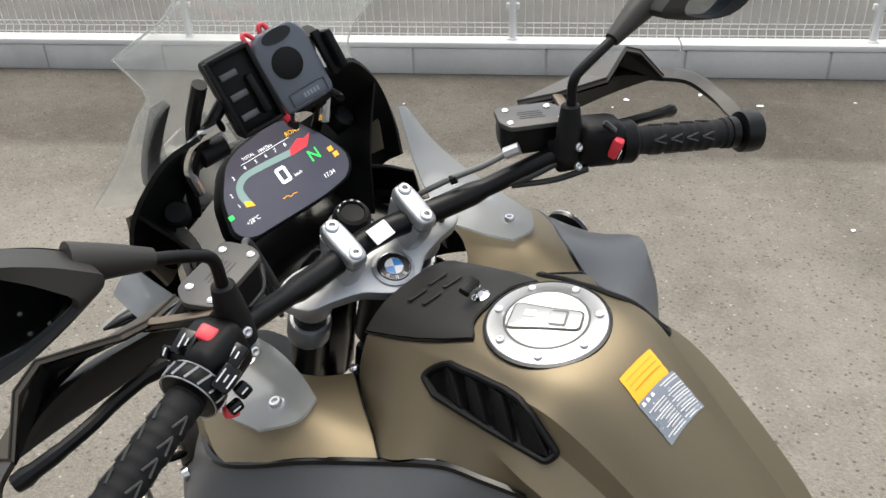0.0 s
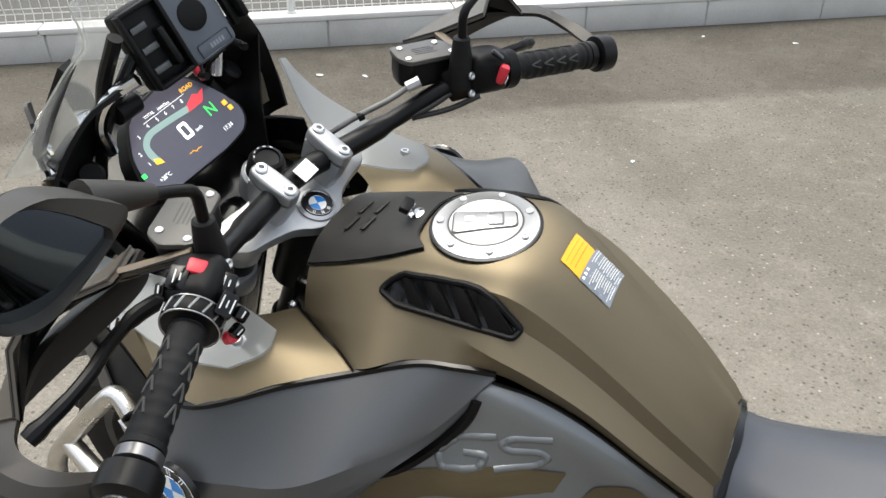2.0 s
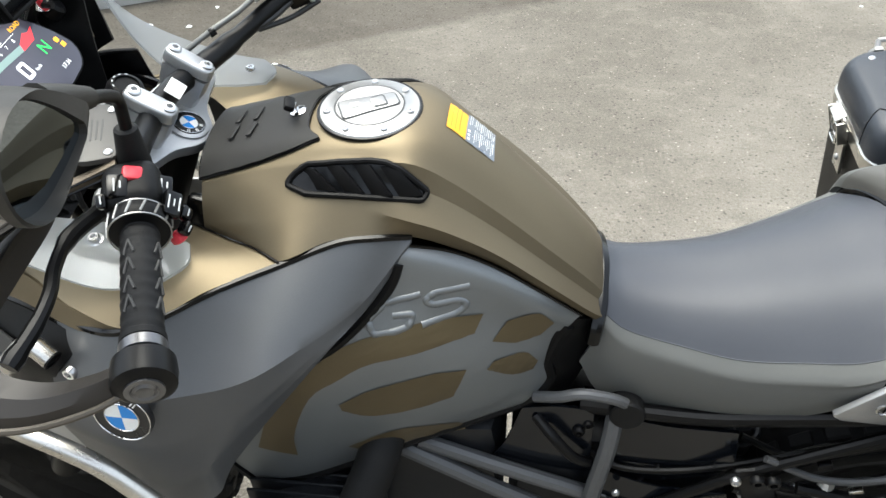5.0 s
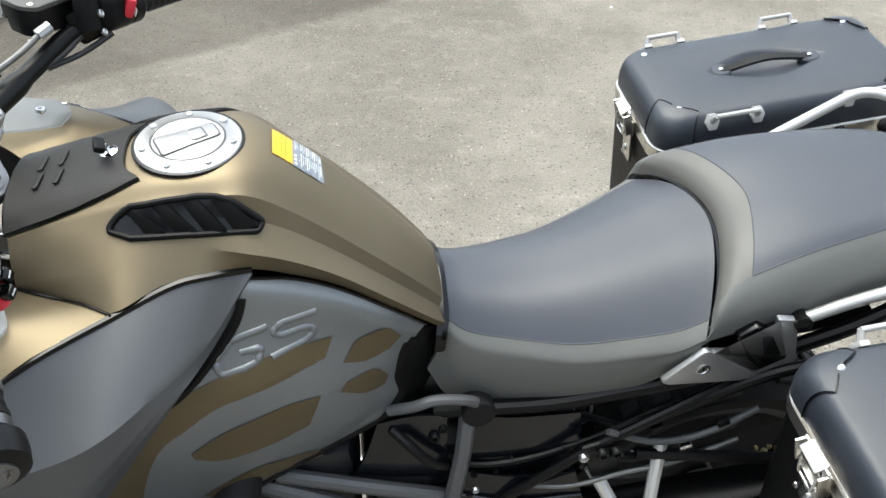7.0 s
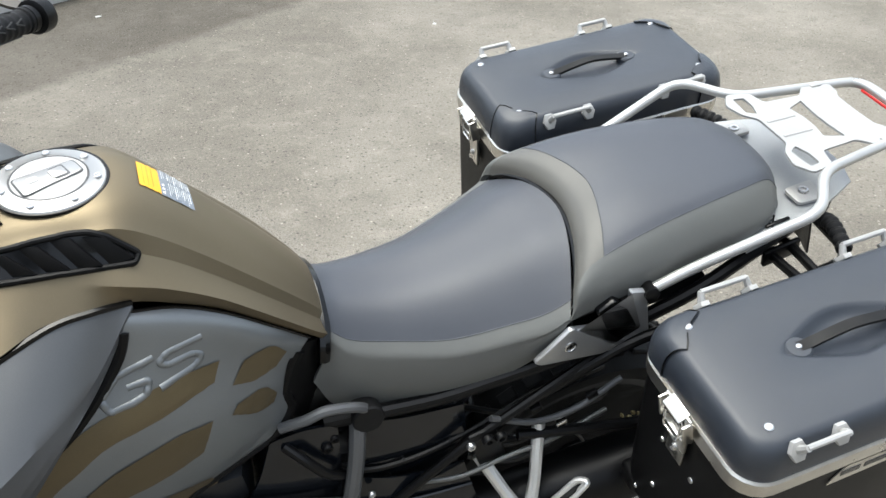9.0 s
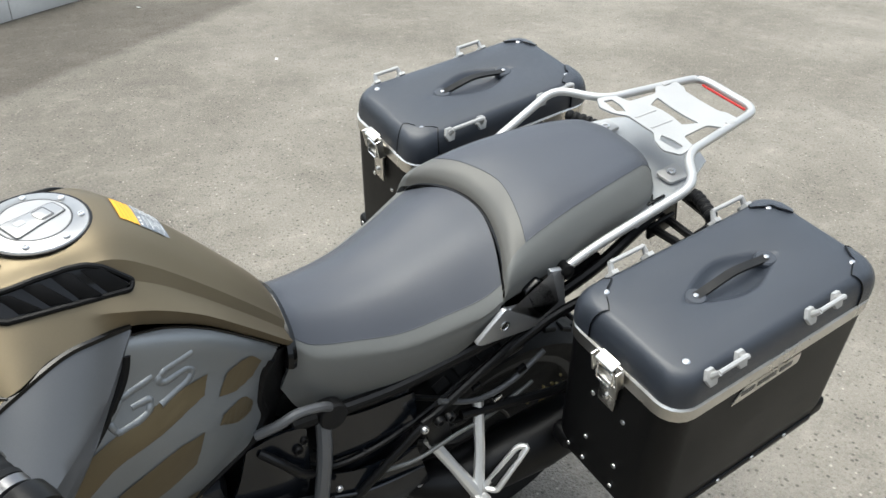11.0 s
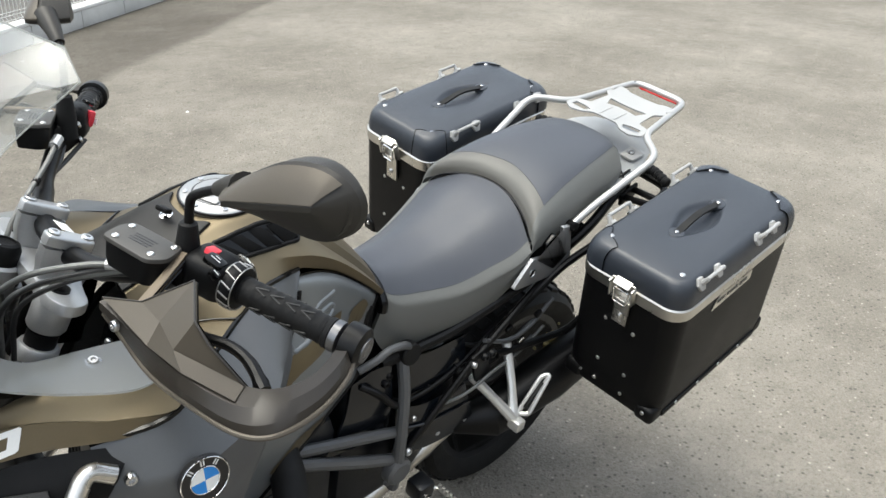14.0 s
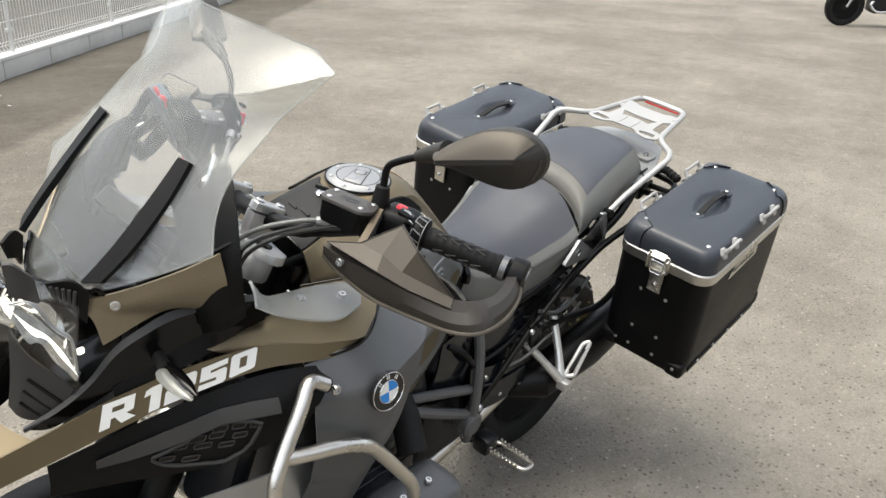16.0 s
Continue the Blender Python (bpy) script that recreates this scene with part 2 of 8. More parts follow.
def clear(name, tint=(0.95, 0.96, 0.96), gloss=0.05, haze=0.0):
    """Thin clear sheet: what lies behind shows, with a sheen by the viewing angle."""
    m, n, l, b = nodes_of(name)
    n.remove(b)
    out = n["Material Output"]
    tr = n.new("ShaderNodeBsdfTransparent")
    tr.inputs["Color"].default_value = (*tint, 1)
    gl = n.new("ShaderNodeBsdfGlossy")
    gl.inputs["Roughness"].default_value = gloss
    gl.inputs["Color"].default_value = (0.9, 0.92, 0.95, 1)
    lw = n.new("ShaderNodeLayerWeight")                    # sheen: 4 % straight on, rising steeply at a glance
    lw.inputs["Blend"].default_value = 0.5
    pw = n.new("ShaderNodeMath")
    pw.operation = "POWER"
    pw.inputs[1].default_value = 5.0
    l.new(lw.outputs["Facing"], pw.inputs[0])
    fr = n.new("ShaderNodeMath")
    fr.operation = "MULTIPLY_ADD"
    fr.inputs[1].default_value, fr.inputs[2].default_value = 0.30, 0.045
    l.new(pw.outputs[0], fr.inputs[0])
    mx = n.new("ShaderNodeMixShader")
    l.new(fr.outputs[0], mx.inputs["Fac"])
    l.new(tr.outputs[0], mx.inputs[1])
    l.new(gl.outputs[0], mx.inputs[2])
    last = mx.outputs[0]
    if haze:
        df = n.new("ShaderNodeBsdfDiffuse")
        df.inputs["Color"].default_value = (0.62, 0.63, 0.6, 1)
        tl = n.new("ShaderNodeBsdfTranslucent")
        tl.inputs["Color"].default_value = (0.62, 0.63, 0.6, 1)
        ad = n.new("ShaderNodeMixShader")
        ad.inputs["Fac"].default_value = 0.5
        l.new(df.outputs[0], ad.inputs[1])
        l.new(tl.outputs[0], ad.inputs[2])
        hz = n.new("ShaderNodeMixShader")
        hz.inputs["Fac"].default_value = haze
        l.new(last, hz.inputs[1])
        l.new(ad.outputs[0], hz.inputs[2])
        last = hz.outputs[0]
    l.new(last, out.inputs["Surface"])
    return m


def glow(name, color, strength):
    m, n, l, b = nodes_of(name)
    b.inputs["Base Color"].default_value = (*color, 1)
    b.inputs["Emission Color"].default_value = (*color, 1)
    b.inputs["Emission Strength"].default_value = strength
    b.inputs["Roughness"].default_value = 0.2
    return m


BRONZE = surface("bronze matt metallic paint", (0.168, 0.137, 0.089), 0.50, 0.84, 900, 0.05, 0.07, 4, 0.05)
# tan copy of the guard plastic, for light on the mount's top
GUARD_LIT = surface("lightened guard mount", (0.125, 0.096, 0.064), 0.5, 0.1, 900, 0.1, 0.06, 6)
RESCOVER = surface("grey reservoir cover", (0.062, 0.059, 0.055), 0.45, 0.2, 700, 0.1, 0.08, 8)
HOSE = surface("braided hose", (0.17, 0.172, 0.165), 0.4, 0.6, 900, 0.5, 0.15, 40)
GUARD = surface("brown grey guard plastic", (0.074, 0.063, 0.049), 0.38, 0.25, 900, 0.12, 0.08, 6, 0.06, spec=0.4)
RIBGREY = surface("dark brown guard plastic", (0.026, 0.022, 0.018), 0.4, 0.1, 900, 0.12, 0.08, 6, 0.06, spec=0.4)
VENTGREY = surface("grey moulded plastic", (0.030, 0.0293, 0.0285), 0.45, 0.0, 900, 0.15, 0.08, 6, 0.06, spec=0.4)
TAILGREY = surface("grey cast tail cover", (0.34, 0.35, 0.355), 0.5, 0.5, 600, 0.15, 0.08, 6, 0.06)
SHELLGREY = surface("dark mirror shell plastic", (0.022, 0.020, 0.017), 0.45, 0, 900, 0.15, 0.1, 6, 0.06, spec=0.35)
DUSTY = surface("dusty grip rubber", (0.045, 0.044, 0.042), 0.75, 0, 500, 0.2, 0.2, 20, 0.05)
CHARCOAL = surface("charcoal satin paint", (0.088, 0.0905, 0.0945), 0.38, 0.35, 900, 0.06, 0.08, 5, 0.05)
STEELGREY = surface("grey satin metallic paint", (0.185, 0.195, 0.200), 0.38, 0.5, 900, 0.04, 0.06, 5, 0.05)
DECAL = surface("brown matt foil", (0.112, 0.086, 0.046), 0.42, 0.4, 900, 0.03, 0.10, 9)
PLASTIC = surface("black grained plastic", (0.0030, 0.0030, 0.0033), 0.46, 0, 700, 0.3, 0.15, 8, 0.08, spec=0.17, dirt=(0.04, 0.036, 0.03), dirt_amount=0.05)
LIDPLASTIC = surface("brown-black moulded plastic", (0.0135, 0.0128, 0.0118), 0.5, 0, 700, 0.3, 0.12, 8, 0.06, spec=0.3)
SHINY = surface("black gloss plastic", (0.002, 0.002, 0.0022), 0.16, 0, 300, 0.0, 0.1, 8, 0.05, spec=0.3)
GLOSS = surface("polished black cover", (0.0045, 0.0056, 0.0078), 0.15, 0, 300, 0.0, 0.1, 8, 0.05, spec=0.5)
RUBBER = surface("black rubber", (0.0055, 0.0055, 0.0057), 0.64, 0, 500, 0.3, 0.15, 12, 0.08, spec=0.25, dirt=(0.05, 0.045, 0.04), dirt_amount=0.10)
SEAT_TOP = surface("dark seat vinyl", (0.041, 0.0450, 0.0555), 0.46, 0, 1100, 0.35, 0.07, 5, 0.05)
SEAT_SIDE = surface("grey seat vinyl", (0.105, 0.107, 0.101), 0.48, 0, 1100, 0.35, 0.08, 5, 0.05)
SEAT_FRONT = surface("taupe seat vinyl", (0.088, 0.085, 0.076), 0.48, 0, 1100, 0.35, 0.08, 5, 0.05)
ALU = surface("cast aluminium", (0.43, 0.435, 0.44), 0.42, 0.8, 500, 0.12, 0.06, 8, 0.08)
CAPALU = surface("bright anodised aluminium", (0.40, 0.395, 0.385), 0.36, 0.9, 700, 0.05, 0.04, 8, 0.06)
HANGER = surface("pale cast alloy", (0.66, 0.655, 0.64), 0.36, 0.75, 500, 0.12, 0.06, 8, 0.08)
STEEL = surface("brushed stainless steel", (0.62, 0.60, 0.56), 0.3, 1.0, 300, 0.08, 0.08, 10, 0.08, dirt=(0.3, 0.25, 0.18), dirt_amount=0.25)
RINGMETAL = surface("brushed dark alloy", (0.17, 0.17, 0.175), 0.34, 0.9, 300, 0.08, 0.08, 10, 0.08)
BOLT = surface("zinc bolt", (0.6, 0.6, 0.6), 0.3, 1.0, 300, 0, 0.08, 20, 0.08)
BLACKBAR = surface("black powder coat", (0.0028, 0.0028, 0.0031), 0.38, 0, 900, 0.15, 0.12, 8, 0.06, spec=0.22, dirt=(0.04, 0.036, 0.03), dirt_amount=0.05)
CASE = surface("black case powder coat", (0.0022, 0.0022, 0.0025), 0.45, 0, 1200, 0.3, 0.1, 5, 0.05, spec=0.16, dirt=(0.03, 0.027, 0.024), dirt_amount=0.06)
LID = surface("black moulded lid plastic", (0.023, 0.0275, 0.036), 0.36, 0, 1500, 0.35, 0.08, 4, 0.05, spec=0.5)
FRAMEGREY = surface("dark grey frame paint", (0.10, 0.102, 0.105), 0.42, 0.3, 500, 0.06, 0.1, 8, spec=0.4)
ENGINE = surface("dark engine casting", (0.0095, 0.0105, 0.0128), 0.36, 0.2, 300, 0.3, 0.2, 10, 0.1, spec=0.45, dirt=(0.04, 0.036, 0.032), dirt_amount=0.04)
MUD = surface("dried yellow mud", (0.27, 0.215, 0.10), 0.9, 0, 200, 0.8, 0.3, 25, 0.05)
WHITE = surface("white lettering", (0.78, 0.78, 0.76), 0.5, 0, 400, 0, 0.03, 8)
OFFWHITE = surface("pale rack paint", (0.37, 0.366, 0.355), 0.38, 0.3, 600, 0.05, 0.05, 10)
RACKPAINT = surface("silver rack paint", (0.45, 0.445, 0.43), 0.35, 0.6, 600, 0.05, 0.06, 10)
INDLENS = clear("clear signal lens", (0.85, 0.84, 0.8), 0.05, 0.35)
BLUE = surface("blue enamel", (0.02, 0.22, 0.62), 0.25, 0, 400, 0, 0.03, 8)
ENAMEL = surface("black enamel", (0.01, 0.01, 0.011), 0.25, 0, 400, 0, 0.03, 8)
RED = surface("red plastic", (0.62, 0.03, 0.05), 0.4, 0, 400, 0.05, 0.06, 8)
ORANGE = surface("orange sticker", (0.85, 0.40, 0.015), 0.45, 0, 400, 0, 0.03, 8)
STICKER = surface("grey sticker", (0.2, 0.22, 0.25), 0.35, 0.2, 400, 0, 0.05, 8)
PRINT = surface("pale print", (0.62, 0.63, 0.63), 0.5, 0, 400, 0, 0.03, 8)
PHONE = surface("slate grey plastic", (0.075, 0.085, 0.105), 0.42, 0, 900, 0.15, 0.06, 8)
# haze puts the milky veil of reflected sky into the sheet
SCREEN = clear("clear windscreen", (0.985, 0.99, 0.985), 0.24, 0.12)
SMOKE = clear("smoked deflector", (0.60, 0.64, 0.72), 0.07, 0.30)
LENS = clear("headlamp glass", (0.95, 0.96, 0.97), 0.03)
# lavender-grey base colour carries the sky reflected in the display
TFT = surface("display glass", (0.12, 0.113, 0.145), 0.12, 0, 100, 0, 0.02, 4, 0.02, spec=0.6)
UI_WHITE = glow("display white", (0.85, 0.86, 0.88), 0.9)
UI_GREEN = glow("display green", (0.05, 0.75, 0.12), 0.9)
UI_RED = glow("display red", (0.85, 0.04, 0.05), 0.7)
UI_ORANGE = glow("display orange", (0.95, 0.45, 0.03), 0.8)
UI_TEAL = glow("display teal", (0.24, 0.34, 0.32), 0.42)
DRL = glow("daytime running light", (1.0, 0.96, 0.82), 1.4)
CHROME = surface("chrome", (0.75, 0.75, 0.75), 0.1, 1.0, 300, 0, 0.03, 10, 0.03)
# colour darkened in place of the dark surroundings it would reflect
MIRROR = surface("darkened mirror glass", (0.27, 0.30, 0.32), 0.02, 1.0, 100, 0, 0.01, 4, 0.01)
CABLE = surface("cable sheath", (0.02, 0.02, 0.02), 0.5, 0, 500, 0.1, 0.1, 10)
TAIL_RED = surface("red reflector", (0.5, 0.03, 0.03), 0.25, 0, 400, 0, 0.05, 10)
CONCRETE = surface("precast concrete", (0.47, 0.465, 0.445), 0.85, 0, 120, 0.4, 0.1, 1.5, 0.05, dirt=(0.2, 0.19, 0.18), dirt_amount=0.25)
CAPSTONE = surface("pale concrete coping", (0.6, 0.59, 0.57), 0.8, 0, 120, 0.3, 0.08, 1.5, 0.05)
FENCE = surface("white fence coating", (0.62, 0.62, 0.60), 0.45, 0, 300, 0.05, 0.06, 4)
NEARWALL = surface("dull unseen wall", (0.29, 0.29, 0.285), 0.9, 0, 20, 0.3, 0.2, 0.8, 0.05)
FARWALL = surface("weathered retaining wall", (0.15, 0.135, 0.11), 0.9, 0, 20, 0.5, 0.35, 1.2, 0.05)


def asphalt(name, base, pale, old=None):
    m, n, l, b = nodes_of(name)
    tc = n.new("ShaderNodeTexCoord")
    P = tc.outputs["Object"]

    def noise_at(scale, detail=5, rough=0.55):
        q = n.new("ShaderNodeTexNoise")
        q.inputs["Scale"].default_value, q.inputs["Detail"].default_value, q.inputs["Roughness"].default_value = scale, detail, rough
        l.new(P, q.inputs["Vector"])
        return q

    def ramp(src, a, c, lo, hi):
        q = n.new("ShaderNodeMapRange")
        for k, v in (("From Min", a), ("From Max", c), ("To Min", lo), ("To Max", hi)):
            q.inputs[k].default_value = v
        l.new(src, q.inputs["Value"])
        return q.outputs[0]

    def mix(fac, a, c):
        q = n.new("ShaderNodeMix")
        q.data_type = "RGBA"
        for s, v in (("Factor", fac), ("A", a), ("B", c)):
            if isinstance(v, tuple):
                q.inputs[s].default_value = (*v, 1)
            else:
                l.new(v, q.inputs[s])
        return q.outputs["Result"]

    stone = n.new("ShaderNodeTexVoronoi")
    stone.inputs["Scale"].default_value = 130
    l.new(P, stone.inputs["Vector"])
    cloud, patch, blot, grit, sand = noise_at(0.55, 7), noise_at(1.7, 10, 0.68), noise_at(9, 9, 0.72), noise_at(75, 6, 0.75), noise_at(330, 3, 0.7)
    col = mix(ramp(cloud.outputs["Fac"], 0.40, 0.60, 0, 1), base, pale)
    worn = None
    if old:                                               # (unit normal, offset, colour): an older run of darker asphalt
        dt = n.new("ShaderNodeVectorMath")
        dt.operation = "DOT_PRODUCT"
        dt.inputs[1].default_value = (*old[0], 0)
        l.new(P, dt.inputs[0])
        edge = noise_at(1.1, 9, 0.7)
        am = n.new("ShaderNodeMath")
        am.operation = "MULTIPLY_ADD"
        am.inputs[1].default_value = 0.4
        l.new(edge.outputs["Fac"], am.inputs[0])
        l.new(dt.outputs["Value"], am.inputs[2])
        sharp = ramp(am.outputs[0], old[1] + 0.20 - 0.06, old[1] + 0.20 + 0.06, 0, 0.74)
        near = ramp(am.outputs[0], old[1] - 1.6, old[1] + 0.20, 0, 0.26)   # a fainter darkening beside it that fades out
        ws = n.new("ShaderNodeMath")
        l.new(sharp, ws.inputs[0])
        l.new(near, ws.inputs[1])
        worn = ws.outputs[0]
    dark = tuple(c * 0.68 for c in base)
    light = tuple(min(c * 1.55, 1) for c in pale)
    col = mix(ramp(patch.outputs["Fac"], 0.52, 0.68, 0, 0.42), col, dark)
    col = mix(ramp(patch.outputs["Fac"], 0.47, 0.33, 0, 0.26), col, light)
    col = mix(ramp(blot.outputs["Fac"], 0.54, 0.72, 0, 0.42), col, light)
    col = mix(ramp(blot.outputs["Fac"], 0.47, 0.32, 0, 0.48), col, dark)
    col = mix(ramp(grit.outputs["Fac"], 0.53, 0.68, 0, 0.55), col, light)
    col = mix(ramp(grit.outputs["Fac"], 0.45, 0.33, 0, 0.62), col, tuple(c * 0.4 for c in base))
    col = mix(ramp(sand.outputs["Fac"], 0.52, 0.70, 0, 0.3), col, light)
    col = mix(ramp(sand.outputs["Fac"], 0.46, 0.32, 0, 0.3), col, tuple(c * 0.5 for c in base))
    col = mix(ramp(stone.outputs["Distance"], 0.0, 0.30, 0.45, 0), col, tuple(c * 0.45 for c in base))
    # pale scuffs: thin stretched marks in two directions, broken up by the patches
    for turn, off in ((0.5, 0.0), (1.35, 7.0)):
        mp = n.new("ShaderNodeMapping")
        mp.inputs["Rotation"].default_value = (0, 0, turn)
        mp.inputs["Location"].default_value = (off, off, 0)
        mp.inputs["Scale"].default_value = (3.0, 18, 1)
        l.new(P, mp.inputs["Vector"])
        sq = n.new("ShaderNodeTexNoise")
        sq.inputs["Scale"].default_value, sq.inputs["Detail"].default_value, sq.inputs["Distortion"].default_value = 1.0, 6, 1.4
        l.new(mp.outputs[0], sq.inputs["Vector"])
        col = mix(ramp(sq.outputs["Fac"], 0.745, 0.785, 0, 0.55), col, light)
    pits = n.new("ShaderNodeTexVoronoi")
    pits.inputs["Scale"].default_value = 34
    l.new(P, pits.inputs["Vector"])
    col = mix(ramp(pits.outputs["Distance"], 0.10, 0.24, 0.75, 0), col, tuple(c * 0.38 for c in base))
    tar = noise_at(26, 8, 0.8)
    col = mix(ramp(tar.outputs["Fac"], 0.60, 0.72, 0, 0.75), col, tuple(c * 0.45 for c in base))
    fleck = n.new("ShaderNodeTexVoronoi")
    fleck.inputs["Scale"].default_value = 21
    l.new(P, fleck.inputs["Vector"])
    col = mix(ramp(fleck.outputs["Distance"], 0.06, 0.12, 0.6, 0), col, tuple(min(c * 2.2, 1) for c in pale))
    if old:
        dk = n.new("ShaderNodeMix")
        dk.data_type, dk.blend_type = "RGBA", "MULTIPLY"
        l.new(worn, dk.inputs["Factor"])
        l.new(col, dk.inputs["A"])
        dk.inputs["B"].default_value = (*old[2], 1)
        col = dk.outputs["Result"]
    l.new(col, b.inputs["Base Color"])
    b.inputs["Roughness"].default_value = 0.85
    b.inputs["Specular IOR Level"].default_value = 0.12
    bp = n.new("ShaderNodeBump")
    bp.inputs["Strength"].default_value, bp.inputs["Distance"].default_value = 0.8, 0.006
    hs = n.new("ShaderNodeMath")
    hs.operation = "ADD"
    l.new(stone.outputs["Distance"], hs.inputs[0])
    l.new(grit.outputs["Fac"], hs.inputs[1])
    l.new(hs.outputs[0], bp.inputs["Height"])
    l.new(bp.outputs[0], b.inputs["Normal"])
    return m


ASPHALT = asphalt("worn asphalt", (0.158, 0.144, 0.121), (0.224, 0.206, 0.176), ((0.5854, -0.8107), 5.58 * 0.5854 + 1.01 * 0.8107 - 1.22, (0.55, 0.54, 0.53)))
ROAD = surface("grey road beyond the fence", (0.088, 0.084, 0.076), 0.9, 0, 60, 0.3, 0.25, 0.8, 0.05)


# ---------------------------------------------------------------- the yard
WALL_A = Vector((5.58, -1.01, 0))                       # a point of the low wall's face, and the way along it
WALL_D = Vector((-0.8107, -0.5854, 0))
WALL_N = Vector((0.5854, -0.8107, 0))                   # away from the yard
WALL_H, WALL_T = 0.165, 0.14


def along(s, d=0.0, z=0.0):
    return WALL_A + WALL_D * s + WALL_N * d + Vector((0, 0, z))


WALL_M = Matrix(((WALL_D.x, WALL_N.x, 0, WALL_A.x), (WALL_D.y, WALL_N.y, 0, WALL_A.y), (0, 0, 1, 0), (0, 0, 0, 1)))

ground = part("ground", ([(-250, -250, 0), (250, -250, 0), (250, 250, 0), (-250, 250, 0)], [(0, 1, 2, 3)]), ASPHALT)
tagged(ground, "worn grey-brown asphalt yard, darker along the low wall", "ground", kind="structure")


road = part("road_beyond", ([tuple(along(-40, WALL_T + 0.01, 0.005)), tuple(along(60, WALL_T + 0.01, 0.005)), tuple(along(60, 3.6, 0.005)), tuple(along(-40, 3.6, 0.005))], [(0, 1, 2, 3)]), ROAD)
tagged(road, "pale grey roadway behind the white mesh fence", "road", kind="structure")
far = part("wall_far", rbox(60, 0.3, 1.3, 0.02, WALL_M @ pose(8, 3.9, 0.65)), FARWALL)
tagged(far, "weathered brown retaining wall across the road", "wall", kind="structure")

# out-of-view wall, added to cut light from the bike's left side
near = part("wall_unseen", rbox(34, 0.3, 4.6, 0.02, pose(1, 10.0, 2.3)), NEARWALL)
tagged(near, "plain unseen wall added beside the yard to darken the motorcycle's left side", "wall", kind="structure")

wall = thing("wall_low", Matrix(), "low precast concrete wall with a pale coping", "wall", kind="structure")
JOINT = 0.82
for i in range(-18, 34):
    s = 3.74 + i * JOINT
    part("block", rbox(JOINT - 0.012, WALL_T, WALL_H, 0.006, WALL_M @ pose(s + JOINT / 2, WALL_T / 2, WALL_H / 2)), CONCRETE, wall)
core = part("joint_fill", rbox(44, WALL_T - 0.02, WALL_H - 0.01, 0, WALL_M @ pose(10, WALL_T / 2, WALL_H / 2 - 0.005)), CONCRETE, wall)
for i in range(-6, 12):
    s = 3.3 + i * 2.46
    part("coping", rbox(2.452, WALL_T + 0.012, 0.035, 0.006, WALL_M @ pose(s, WALL_T / 2, WALL_H + 0.018)), CAPSTONE, wall)

FENCE_Z = WALL_H + 0.035
POST = 2.09
post_src = None
for i in range(-5, 12):
    s = 3.53 + i * POST
    m = WALL_M @ pose(s, WALL_T * 0.62, 0)
    if post_src is None:
        post_src = thing("fence_post", m, "slim white coated steel fence post set in the wall", "post", "fence posts")
        part("tube", lathe([(0.019, FENCE_Z - 0.003), (0.019, 1.42)], Matrix(), 14), FENCE, post_src)
        part("cap", lathe([(0.021, 1.42), (0.021, 1.44), (0.012, 1.452)], Matrix(), 14), FENCE, post_src)
        part("foot", lathe([(0.03, FENCE_Z - 0.001), (0.03, FENCE_Z + 0.006), (0.022, FENCE_Z + 0.01)], Matrix(), 14), FENCE, post_src)
    else:
        copy_thing(post_src, m)

panel_src = None


def wire_panel():
    up, cross = [], []
    w = POST - 0.045
    xs = np.linspace(-w / 2, w / 2, 40)
    rows = [(0.03, 0), (0.065, 0.022), (0.10, 0.0), (0.28, 0), (0.46, 0), (0.64, 0), (0.82, 0), (1.0, 0), (1.12, 0), (1.155, 0.022), (1.19, 0)]
    prof = [(0.015, 0.0)] + [(z, y) for z, y in rows] + [(1.21, 0.0)]
    for x in xs:
        up.append(tube([(x, y, FENCE_Z + z) for z, y in prof], 0.0027, 5, cap=False))
    for z, y in rows:
        cross.append(tube([(-w / 2, y, FENCE_Z + z), (w / 2, y, FENCE_Z + z)], 0.0029, 5, cap=False))
    return up, cross


for i in range(-5, 11):
    m = WALL_M @ pose(3.53 + (i + 0.5) * POST, WALL_T * 0.62, 0)
    if panel_src is None:
        up, cross = wire_panel()
        panel_src = thing("mesh_fence", m, "white welded wire mesh fence panel with folded edges", "fence", "fence panels")
        w = part("wire_mesh", joined(*up), FENCE, panel_src)
        w["kind"] = "stuff"
        for c in cross:
            part("cross_wire", c, FENCE, panel_src)
        for sx in (-1, 1):
            for z in (0.2, 0.7, 1.1):
                part("clip", rbox(0.03, 0.03, 0.035, 0.004, pose(sx * (POST / 2 - 0.025), 0.004, FENCE_Z + z)), FENCE, panel_src)
    else:
        copy_thing(panel_src, m)

# small litter by the wall
rng = random.Random(5)
for k in range(16):
    s, d = rng.uniform(2.6, 9), -rng.uniform(0.06, 0.6) if k < 13 else -rng.uniform(1.2, 2.8)
    c = along(s, d, 0.005)
    r = rng.uniform(0.008, 0.022)
    out = [(r * (0.5 + rng.random()) * math.cos(a), r * (0.4 + 0.8 * rng.random()) * math.sin(a)) for a in np.linspace(0, 2 * math.pi, 7)[:-1]]
    sc = part("paper_scrap", prism(out, 0.004, pose(c.x, c.y, 0.004, rng.uniform(-6, 6), rng.uniform(-8, 8), rng.uniform(0, 360))), WHITE)
    tagged(sc, "small torn scrap of white paper lying on asphalt", "litter", "paper scraps")


# ---------------------------------------------------------------- the motorcycle: x ahead, y to its left, z up; it leans on its side stand
BIKE = pose(0, 0, 0, -9.5, 0, 0)
